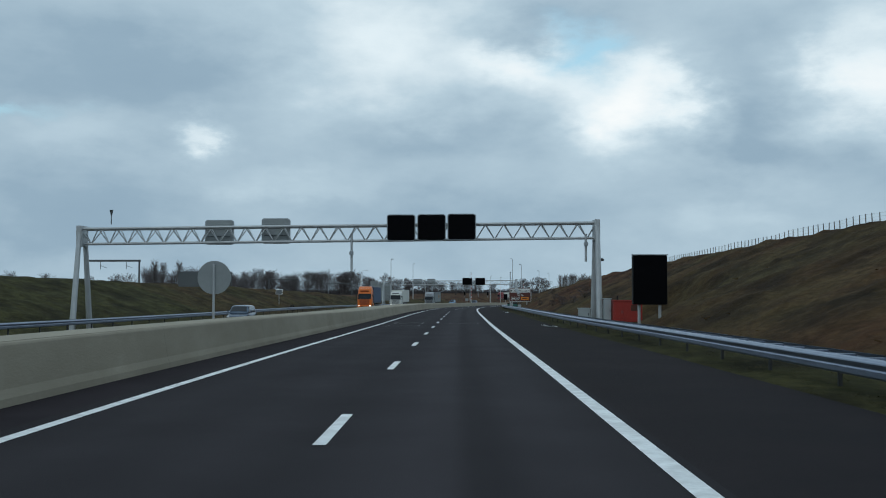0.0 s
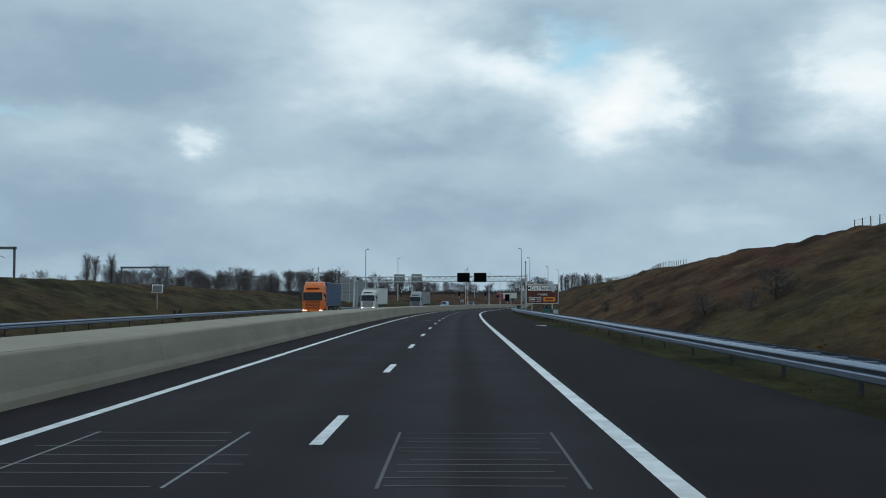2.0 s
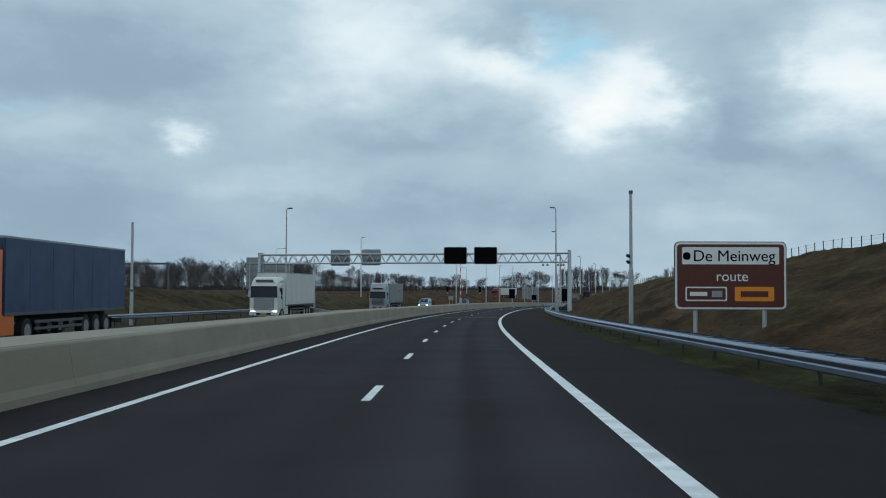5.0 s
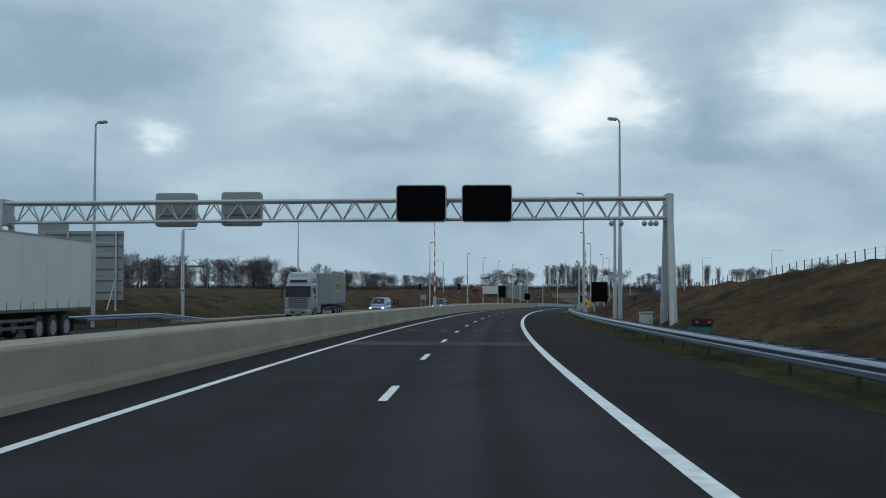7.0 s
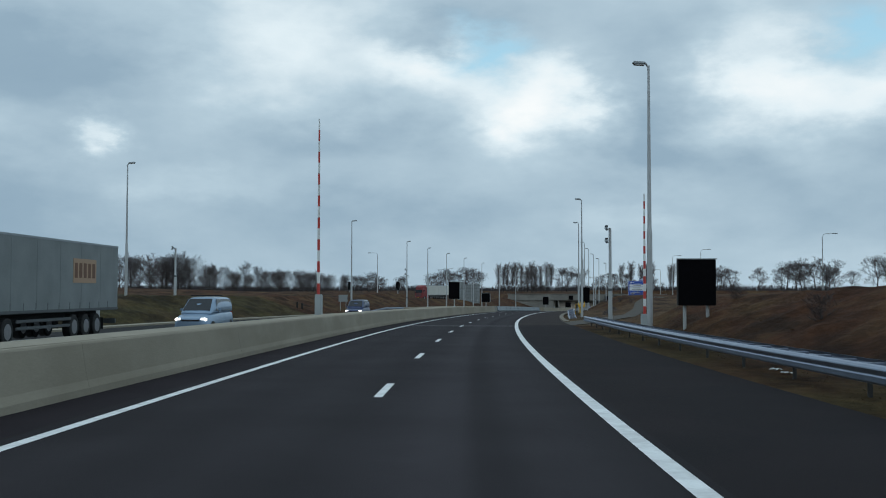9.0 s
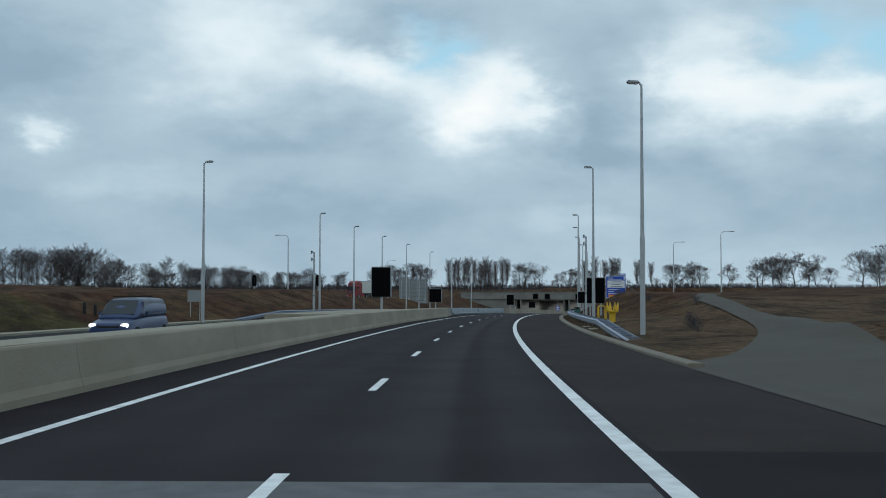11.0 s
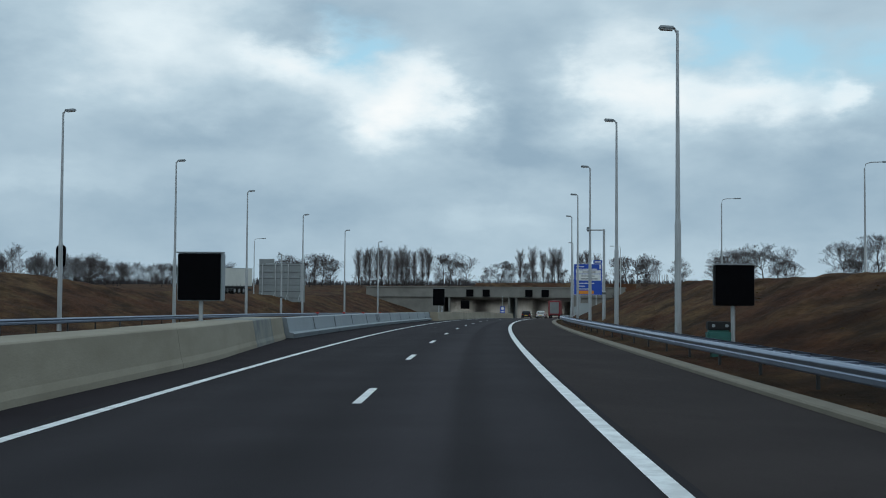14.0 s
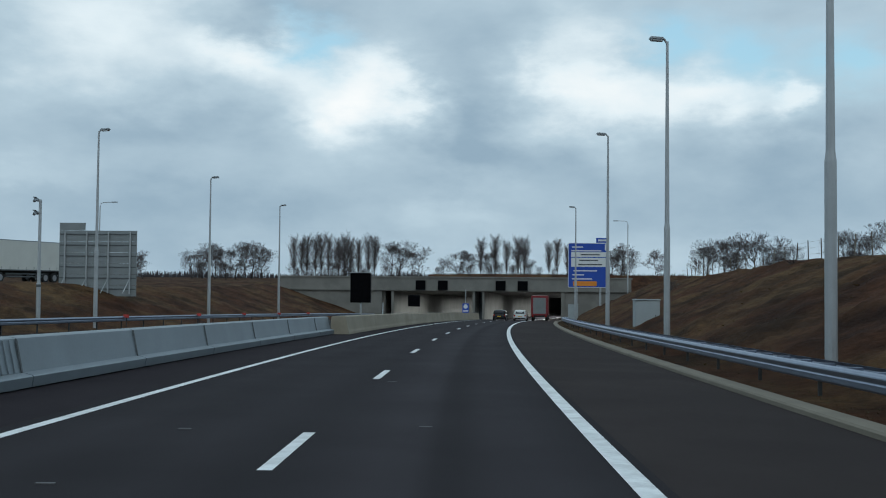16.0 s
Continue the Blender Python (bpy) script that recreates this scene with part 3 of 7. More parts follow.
def build_ground():
    us = [-250, -200, -160, -130, -105, -85, -70, -60, -52, -46] + [-44 + 1.2 * k for k in range(18)] + [-22.3, -21.4, -20.4, -13, -6.2, -5.0,
          0.0, 6.9, 7.2, 7.9, 8.6, 9.3] + [10.2 + 0.9 * k for k in range(18)] + [27, 29, 32, 36, 42, 50, 60, 75, 95, 130, 180, 250]
    ss = list(np.arange(-140, -20, 8.0)) + list(np.arange(-20, 645, 2.5)) + [PORTAL + 0.2, PORTAL + 1.2] + list(np.arange(650, 1060, 10.0))
    verts, faces, green, soil = [], [], [], []
    for s in ss:
        for u in us:
            verts.append(rp(s, u, ground_height(s, u)))
            side = 0.34 if u < 0 else 0.10
            side += (0.22 if u < 0 else 0.16) if s < 105 else 0.0
            side -= 0.30 if s > 395 and u < 0 else 0.0
            side -= 0.14 if s > 330 and u > 0 else 0.0
            side += 0.28 if 7 < u < 9.4 else 0.0
            side += 0.14 if u > 0 and 150 < s < 268 else -0.12 if u > 0 and s > 268 else 0.0
            green.append(side)
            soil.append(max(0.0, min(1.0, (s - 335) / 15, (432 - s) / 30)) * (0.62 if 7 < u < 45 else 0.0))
    n = len(us)
    for i in range(len(ss) - 1):
        for j in range(n - 1):
            if ss[i] >= PORTAL - 1 and ss[i + 1] <= PORTAL + 1.3 and -23 < us[j] and us[j + 1] < 10:
                continue
            faces.append((i * n + j, i * n + j + 1, (i + 1) * n + j + 1, (i + 1) * n + j))
    # outward to the horizon
    loop = [j for j in range(n)] + [i * n + n - 1 for i in range(1, len(ss))] + [(len(ss) - 1) * n + j for j in range(n - 2, -1, -1)] + \
           [i * n for i in range(len(ss) - 2, 0, -1)]
    mid = rp(450, 0, 0)
    outer = []
    for k in loop:
        d = (verts[k] - mid)
        d.z = 0
        d.normalize()
        outer.append(len(verts))
        verts.append(Vector((mid.x + d.x * 4800, mid.y + d.y * 4800, LAND)))
        green.append(0.2)
        soil.append(0.0)
    for k in range(len(loop)):
        j = (k + 1) % len(loop)
        faces.append((loop[k], outer[k], outer[j], loop[j]))
    me = bpy.data.meshes.new("ground")
    me.from_pydata([tuple(v) for v in verts], [], faces)
    at = me.attributes.new("green", "FLOAT", "POINT")
    at.data.foreach_set("value", green)
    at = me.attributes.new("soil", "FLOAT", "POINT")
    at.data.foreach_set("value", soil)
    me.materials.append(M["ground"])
    bm = bmesh.new()
    bm.from_mesh(me)
    bmesh.ops.recalc_face_normals(bm, faces=bm.faces)
    if sum(f.normal.z for f in bm.faces) < 0:
        bmesh.ops.reverse_faces(bm, faces=bm.faces)
    for f in bm.faces:
        f.smooth = True
    bm.to_mesh(me)
    bm.free()
    ob = new("ground", me)
    return tagged(ob, "rough winter grass banks and fields beside the motorway", "ground", kind="structure")


ground = build_ground()


def strip(name, u0, u1, s0, s1, w, mat, label, category, base=None, step=4.0):
    return tagged(part(name, sweep([(u0, w), (u1, w)], s0, s1, step, closed=False, base=base), mat), label, category, kind="structure")


opp = lambda s: (0.0, table(L_LEVEL, s))
road = part("road", sweep([(u, 0.0) for u in (-3.9, -3.0, -2.6, -2.0, -1.6, -1.0, -0.6, -0.15, 0.2, 0.7, 1.05, 1.4, 1.62, 1.85, 2.2, 2.7, 3.1, 3.4, 3.7)], -140, 900, 4, closed=False), "asphalt")
tagged(road, "dark grey asphalt carriageway with faint wheel tracks", "road", kind="structure")
wear = road.data.attributes.new("wear", "FLOAT", "POINT")
WEAR = [-0.2, 0.15, 0.35, 0.05, 0.1, 0.4, 0.2, -0.05, 0.15, 0.6, 1.0, 0.9, -0.05, -0.1, 0.55, 0.6, 0.15, -0.1, -0.3]
wear.data.foreach_set("value", [WEAR[i % len(WEAR)] for i in range(len(road.data.vertices))])
strip("hard_shoulder", 3.7, 7.25, -140, 341, 0.0, "dark_hard_shoulder", "dark asphalt hard shoulder beside the right lane", "road")


def sloping_shoulder():
    b = bmesh.new()
    prev = None
    for s in np.arange(341.0, 901.0, 4.0):
        ring = [b.verts.new(rp(s, u, fall(s) * (u - 3.7) / 3.55)) for u in (3.7, 5.4, 7.25)]
        if prev:
            for k in range(2):
                b.faces.new((prev[k], prev[k + 1], ring[k + 1], ring[k]))
        prev = ring
    tagged(part("hard_shoulder", b, "warm_hard_shoulder"), "brownish grey asphalt hard shoulder beside the right lane", "road", kind="structure")


sloping_shoulder()
strip("road_shoulder", -5.3, -3.9, -140, 900, 0.002, "shoulder", "very dark asphalt strip along the median barrier", "road")
strip("road_shoulder", -6.9, -5.3, 436, 537, 0.0025, "shoulder", "very dark asphalt under the steel median barrier", "road")
strip("opposite_road", -20.5, -6.0, -140, 900, -0.01, "asphalt_old", "grey asphalt carriageway beyond the median barrier", "road", base=opp)

# lane markings
edge_l = tagged(part("edge_line", sweep([(-3.63, 0.006), (-3.45, 0.006)], -140, 900, 4, closed=False), "paint"),
                "solid white edge line along the inner lane", "road marking", kind="structure")
edge_r = tagged(part("edge_line", sweep([(3.36, 0.006), (3.58, 0.006)], -140, 900, 4, closed=False), "paint"),
                "solid white edge line beside the hard shoulder", "road marking", kind="structure")
DASH_KNOTS = [(-12, -131.02), (0, 12.98), (5, 73.45), (9, 120.55), (17, 216.25), (18, 228.41), (20, 252.08), (23, 289.18), (29, 362.23), (31, 386.9), (34, 424.24), (36, 450.22), (38, 476.21), (39, 490.27), (51, 640.3)]


def build_dashes():
    lane = thing("lane_line", Matrix.Identity(4), "broken white lane line of short painted dashes", "road marking", kind="structure")
    for k in range(-3, 52):
        c = float(np.interp(k, [a for a, _ in DASH_KNOTS], [b for _, b in DASH_KNOTS]))
        part("dash", sweep([(-0.075, 0.006), (0.075, 0.006)], c - 1.5, c + 1.5, 3, closed=False), "paint", lane)
    far = thing("lane_line", Matrix.Identity(4), "broken white lane line on the opposite carriageway", "road marking", kind="structure")
    for k in range(-3, 52):
        c = 12.0 * k + 5
        part("dash", sweep([(-13.6, 0.0), (-13.45, 0.0)], c - 1.5, c + 1.5, 3, closed=False, base=opp), "paint", far)


build_dashes()
for u in (-9.9, -17.3):
    tagged(part("edge_line", sweep([(u, 0.0), (u + 0.16, 0.0)], -140, 640, 5, closed=False, base=opp), "paint"),
           "solid white edge line on the opposite carriageway", "road marking", kind="structure")
# transverse joint bands across the lanes
for s0, half in ((249.2, 0.16), (250.0, 0.10), (251.0, 0.12), (248.4, 0.08), (338.5, 0.45)):
    b = bmesh.new()
    f = [b.verts.new(rp(s, u, 0.004)) for s, u in ((s0 - half, -3.4), (s0 - half, 3.3), (s0 + half, 3.3), (s0 + half, -3.4))]
    b.faces.new(f)
    b.normal_update()
    if b.faces[:][0].normal.z < 0:
        bmesh.ops.reverse_faces(b, faces=b.faces[:])
    tagged(part("road_joint", b, "old_paint"), "pale transverse joint band across the lanes", "road joint", kind="structure")

# kerb along the hard shoulder past the service turning
tagged(part("kerb", sweep([(7.2, -0.1), (7.22, 0.07), (7.26, 0.10), (7.62, 0.10), (7.66, 0.07), (7.66, -0.1)], 357, 660, 4, base=lambda s: (0.0, fall(s))), "kerb"),
       "low pale concrete kerb along the hard shoulder", "kerb", kind="structure")


# service track to the right
def build_track():
    b = bmesh.new()
    near = [(359, 7.15), (360.5, 8.9), (366, 11.0), (374.6, 13.3), (383, 14.6), (393, 15.6), (404, 16.4), (419, 17.9), (434, 20.5)]
    away = [(343, 7.15), (348, 9.6), (358, 12.8), (370, 15.2), (381, 16.5), (391, 17.2), (402, 17.9), (417, 19.4), (431, 22.0)]

    def curve(pts, q):
        """Smooth run through the points."""
        k = min(len(pts) - 2, int(q))
        f = q - k
        a, p0, p1, c = (pts[max(0, k - 1)], pts[k], pts[k + 1], pts[min(len(pts) - 1, k + 2)])
        return [0.5 * (2 * p0[n] + (p1[n] - a[n]) * f + (2 * a[n] - 5 * p0[n] + 4 * p1[n] - c[n]) * f * f + (3 * p0[n] - a[n] - 3 * p1[n] + c[n]) * f ** 3) for n in (0, 1)]

    prev = None
    for i in range(81):
        q = i * (len(near) - 1) / 80
        (s0, u0), (s1, u1) = curve(near, q), curve(away, q)
        ring = []
        for k in range(9):
            f = k / 8
            s, u = s0 + (s1 - s0) * f, u0 + (u1 - u0) * f
            ring.append(b.verts.new(rp(s, u, max(ground_height(s, u), fall(s)) + (0.05 if u > 7.6 else 0.012))))
        if prev:
            for a in range(8):
                b.faces.new((prev[a], prev[a + 1], ring[a + 1], ring[a]))
        prev = ring
    bmesh.ops.recalc_face_normals(b, faces=b.faces)
    for f in b.faces:
        f.smooth = True
        if f.normal.z < 0:
            f.normal_flip()
    return tagged(part("service_track", b, "gravel"), "narrow grey service track leaving the hard shoulder", "road", kind="structure")


build_track()


# ---- median barrier ----
def barrier_profile(back):
    return [(-4.95, -0.02), (-4.962, 0.12), (-5.012, 0.25), (-5.06, 0.55), (-5.12, 0.92), (-5.16, 0.95), (back + 0.04, 0.95), (back, 0.92), (back - 0.12, -0.4)]


def dip_at(s):
    """How far the barrier's front edge lies under its back edge, and where the back edge runs."""
    return (float(np.interp(s, [0, 48, 72, 130, 175, 230], [0.03, 0.04, 0.13, 0.13, 0.06, 0.04])),
            float(np.interp(s, [0, 48, 80, 130, 190, 340], [-5.85, -5.9, -6.3, -6.3, -5.9, -5.85])))


def barrier_at(s):
    dip, back = dip_at(s)
    return [(-4.95, -0.02), (-4.962, 0.12), (-5.012, 0.25), (-5.06, 0.55), (-5.11, 0.90 - dip), (-5.13, 0.935 - dip), (-5.17, 0.95 - dip),
            (back + 0.05, 0.95), (back, 0.92), (back - 0.12, -0.4)]


def cap_at(s):
    dip, back = dip_at(s)
    return [(-5.18, 0.954 - dip), (-5.18, 0.958 - dip), (back + 0.06, 0.958), (back + 0.06, 0.954)]


def loft(profile, s0, s1, n=4):
    """A closed profile of (u, w), changing with s, drawn along the road."""
    b = bmesh.new()
    rings = []
    for i in range(n + 1):
        s = s0 + (s1 - s0) * i / n
        rings.append([b.verts.new(rp(s, u, w)) for u, w in profile(s)])
    k = len(rings[0])
    for r0, r1 in zip(rings, rings[1:]):
        for j in range(k):
            b.faces.new((r0[j], r0[(j + 1) % k], r1[(j + 1) % k], r1[j]))
    b.faces.new(rings[0])
    b.faces.new(rings[-1][::-1])
    bmesh.ops.recalc_face_normals(b, faces=b.faces)
    return b


def build_barrier():
    wall = thing("median_barrier", Matrix.Identity(4), "long weathered greenish concrete median barrier with vertical streaks", "barrier", kind="structure")
    s = -60.0
    while s < 376:
        seg = part("barrier_segment", loft(barrier_at, s + 0.003, s + 11.997), "concrete", wall)
        part("top_cap", loft(cap_at, s + 0.004, s + 11.996), "concrete_top", seg, "pale dusty top of the barrier")
        s += 12.0
    wide = thing("median_barrier", Matrix.Identity(4), "wide concrete median with a pale flat deck on top", "barrier", kind="structure")
    while s < 440:
        part("barrier_segment", sweep(barrier_profile(-9.4 if 372 < s < 410 else -6.5), s + 0.012, s + 11.99, 6.0), "concrete", wide)
        s += 12.0
    swing = lambda q: (0.0 if q < 443.5 else -0.0065 * (q - 443.5) ** 2 if q < 451 else -0.366 - 0.0795 * (q - 451), 0.0)
    for q0, q1, mat in ((s + 0.012, 456.0, "concrete"), (456.012, 461.0, "patched"), (461.012, 465.0, "concrete")):
        part("barrier_segment", sweep(barrier_profile(-6.7), q0, q1, 1.0, base=swing), mat, wide)
    s = 535.0
    end = thing("median_barrier", Matrix.Identity(4), "concrete median barrier running into the tunnel portal", "barrier", kind="structure")
    while s < 632:
        part("barrier_segment", sweep(barrier_profile(-5.9), s + 0.012, s + 11.99, 6.0), "concrete", end)
        s += 12.0
    # movable steel barrier closing the crossing
    gate = thing("steel_barrier", Matrix.Identity(4), "blue-grey steel median barrier of bolted sheet sections", "barrier")
    bend = lambda q: (-0.38 + 0.43 * (q - 466) / 69, 0.0)
    s = 465.2
    prof = [(-5.75, 0.03), (-5.72, 0.22), (-5.76, 0.25), (-5.93, 0.29), (-6.00, 0.60), (-6.06, 0.90), (-6.16, 0.93), (-6.42, 0.93), (-6.5, 0.90),
            (-6.58, 0.30), (-6.8, 0.22), (-6.8, 0.03)]
    while s < 534:
        s1 = min(s + 6.53, 534.6)
        sec = part("barrier_section", sweep(prof, s + 0.025, s1 - 0.025, 6.5, base=bend), "barrier_steel", gate)
        b = sweep([(-5.90, 0.28), (-5.915, 0.28), (-6.045, 0.9), (-6.03, 0.9)], s1 - 0.09, s1 - 0.03, 1, base=bend)
        part("joint_plate", b, "rib", sec)
        for dq in (0.6, 3.2, 5.9):
            part("foot_pad", sweep([(-5.8, 0.0), (-5.8, 0.032), (-6.7, 0.032), (-6.7, 0.0)], s + dq - 0.2, s + dq + 0.2, 1, base=bend), "dark", sec)
        if s < 496 < s1:
            for j in range(6):
                b = sweep([(-5.90, 0.3), (-5.93, 0.3), (-6.06, 0.88), (-6.03, 0.88)], s1 - 0.36 - j * 0.26, s1 - 0.28 - j * 0.26, 1, base=bend)
                part("stiffener", b, "barrier_steel", sec)
        s += 6.53
    tagged(part("median_deck", sweep([(-6.9, 0.0), (-6.9, 0.05), (-9.8, 0.05), (-9.8, 0.0)], 452, 640, 6), "asphalt_old"),
           "worn paved strip behind the steel barrier", "pavement", kind="structure")


build_barrier()


# ---- guard rails ----
W_BEAM = [(0.0, 0.0), (0.06, 0.008), (0.078, 0.04), (0.080, 0.125), (0.062, 0.15), (0.064, 0.165), (0.094, 0.235), (0.09, 0.255), (0.05, 0.292), (0.0, 0.31)]


def post_mesh():
    b = box((0.06, 0.10, 0.95), (0, 0, -0.30), 0.008)
    return mesh_of("post", b, "post")


POST = post_mesh()
WIDE_SPACER = mesh_of("spacer", box((0.57, 0.12, 0.05), (0, 0, 0), 0.01), "steel")
SPACER = mesh_of("spacer", box((0.27, 0.10, 0.06), (0, 0, 0), 0.01), "steel")


def guard_rail(u, s0, s1, face, label, base=None, low_start=False, low_end=False, gap=2.7, spacing=1.4, half=0.14):
    """A rail with two beams on posts; face is -1 when its front looks to smaller u."""
    rail = thing("guard_rail", Matrix.Identity(4), label, "guard rail", kind="structure")
    def drop(s):
        d0, d1 = base(s) if base else (0.0, 0.0)
        if low_start and s < s0 + 16:
            d1 -= 0.62 * (1 - (s - s0) / 16)
        if low_end and s > s1 - 12:
            d1 -= 0.62 * (1 - (s1 - s) / 12)
        return d0, d1
    for name, off, sgn in (("front_beam", half * face, face), ("back_beam", -half * face, -face)):
        prof = [(u + off + sgn * a, 0.43 + b) for a, b in W_BEAM]
        prof += [(p - sgn * 0.006, w) for p, w in prof[::-1]]
        part(name, sweep(prof, s0, s1, 4.0, base=drop), "steel", rail)
    s = s0 + 1
    while s < s1 - 0.5:
        d0, d1 = drop(s)
        if d1 > -0.45 + (base(s)[1] if base else 0.0):
            part("post", POST, None, rail, m=rmat(s, u + d0, d1))
        s += gap
    s = s0 + 1
    while s < s1 - 0.5:
        d0, d1 = drop(s)
        part("spacer", SPACER if half < 0.2 else WIDE_SPACER, None, rail, m=rmat(s, u + d0, d1 + 0.66))
        s += spacing
    return rail


guard_rail(8.2, -24, 340, -1, "galvanised double steel guard rail along the hard shoulder", base=lambda s: (0.0, -0.11), gap=4.2, half=0.29)
guard_rail(8.5, 376, 640, -1, "galvanised steel guard rail rising from the ground behind the kerb", base=lambda s: (0.0, fall(s) - 0.05), low_start=True, gap=4.2, half=0.29)
guard_rail(-20.9, 20, 292, 1, "galvanised steel guard rail beyond the opposite carriageway", base=opp, low_end=True, gap=4.0, spacing=4.0)
guard_rail(-20.9, 420, 640, 1, "galvanised steel guard rail beyond the opposite carriageway", base=opp, low_start=True, gap=4.0, spacing=4.0)
tagged(part("kerb", sweep([(-20.5, -0.1), (-20.5, 0.1), (-21.6, 0.1), (-21.6, -0.1)], 285, 420, 5, base=opp), "concrete_top"),
       "pale concrete edge strip of the opposite carriageway", "kerb", kind="structure")


# small red reflector boards on the far rail
for s in (545.0, 560.3, 573.3, 586.1, 599.0):
    t = thing("rail_reflector", rmat(s, -20.6, 0.0), "small red reflector board fixed to the far guard rail", "reflector", "rail reflectors")
    part("board", box((0.36, 0.03, 0.2), (0, 0, 0.62), 0.01), "red_band", t)
    part("bracket", box((0.04, 0.05, 0.68), (0, 0.045, 0.0), 0.006), "post", t)


# ---- tunnel portal ----
def build_portal():
    face = thing("tunnel_portal", Matrix.Identity(4), "grey concrete tunnel portal with two traffic tubes and a broad fascia", "tunnel portal", kind="structure")
    p = PORTAL
    m = rmat(p, 0, 0)

    def slab(name, u0, u1, w0, w1, y0, y1, mat="portal", bevel=0.05):
        return part(name, box((u1 - u0, y1 - y0, w1 - w0), ((u0 + u1) / 2, (y0 + y1) / 2, w0), bevel), mat, face, m=m)
    slab("fascia", -37.0, 18.0, 4.35, 6.35, -0.6, 0.6)
    slab("coping", -37.2, 18.2, 6.354, 6.6, -0.75, 0.7)
    slab("wing_wall", -37.0, -20.6, -1.2, 4.346, -0.2, 0.6)
    slab("wing_wall", 8.0, 18.0, -1.2, 4.346, -0.2, 0.6)
    slab("wall_recess_edge", 7.4, 7.996, -1.2, 4.346, -0.45, 0.3)
    # tubes, with narrow unlit galleries between their walls
    for u, s0 in ((8.0, p + 0.7), (-4.75, p - 0.3), (-6.25, p - 0.3), (-19.05, p - 0.3), (-20.55, p + 0.7)):
        part("tube_wall", sweep([(u, -0.3), (u, 4.34), (u + 0.35, 4.34), (u + 0.35, -0.3)], s0, 860, 5), "portal", face)
    for u in (-19.8, -5.4):
        part("gallery_end", sweep([(u - 0.9, -0.3), (u + 0.7, -0.3), (u + 0.7, 4.34), (u - 0.9, 4.34)], p + 6, p + 6.3, 1), "rib", face)
    part("tube_ceiling", sweep([(-20.6, 4.35), (8.4, 4.35), (8.4, 5.4), (-20.6, 5.4)], p + 0.7, 860, 5), "portal", face)
    part("tube_end", sweep([(-20.6, -0.3), (8.4, -0.3), (8.4, 5.4), (-20.6, 5.4)], 862, 863, 1), "portal", face)
    # the strong entrance lighting of the tubes
    for u, q, long, power in ((1.8, 22, 41.0, 2900.0), (-12.5, 22, 41.0, 2900.0), (1.8, 75, 55.0, 3400.0), (-12.5, 75, 55.0, 3400.0)):
        a = bpy.data.lights.new("tube_light", "AREA")
        a.shape, a.size, a.size_y, a.energy = "RECTANGLE", 3.0, long, power
        a.color = (0.9, 0.97, 1.0)
        ob = new("tube_light", a)
        ob.matrix_world = rmat(p + q, u, 4.2)


build_portal()


# ---- gantries ----
def bar_mesh(name, length, r, mat, n=6):
    return mesh_of(name, tube([(0, 0, 0), (0, 0, length)], r, n), mat)


def align(a, b):
    """Pose that lays a bar's z from a towards b."""
    a, b = Vector(a), Vector(b)
    q = (b - a).to_track_quat("Z", "Y")
    return Matrix.Translation(a) @ q.to_matrix().to_4x4()


def matrix_sign(parent, u, w, wide, high, front, y=-0.72):
    """A lane signal box on a gantry; front: its black face looks at us."""
    d = 0.30
    body = part("lane_signal", rounded(wide, high, d, 0.16, at=(u, y, w)), "edge", parent,
                "dark lane signal with a pale rim" if front else "pale grey back of a lane signal")
    if front:
        part("face", rounded(wide - 0.10, high - 0.10, 0.03, 0.13, at=(u, y - 0.028, w + 0.05)), "black", body)
        part("inner_rim", rounded(wide - 0.26, high - 0.30, 0.012, 0.10, at=(u, y - 0.038, w + 0.15)), "black", body)
    else:
        part("back_panel", rounded(wide - 0.12, high - 0.12, 0.03, 0.13, at=(u, y - 0.028, w + 0.06)), "signback", body)
        part("mount_rail", box((wide * 0.8, 0.05, 0.07), (u, y - 0.05, w + high * 0.3), 0.01), "rib", body)
        part("mount_rail", box((wide * 0.8, 0.05, 0.07), (u, y - 0.05, w + high * 0.68), 0.01), "rib", body)
    part("bracket", box((0.08, 0.5, 0.1), (u - wide * 0.3, y + d + 0.2, w + high * 0.55), 0.01), "mast", body)
    part("bracket", box((0.08, 0.5, 0.1), (u + wide * 0.3, y + d + 0.2, w + high * 0.55), 0.01), "mast", body)
    return body


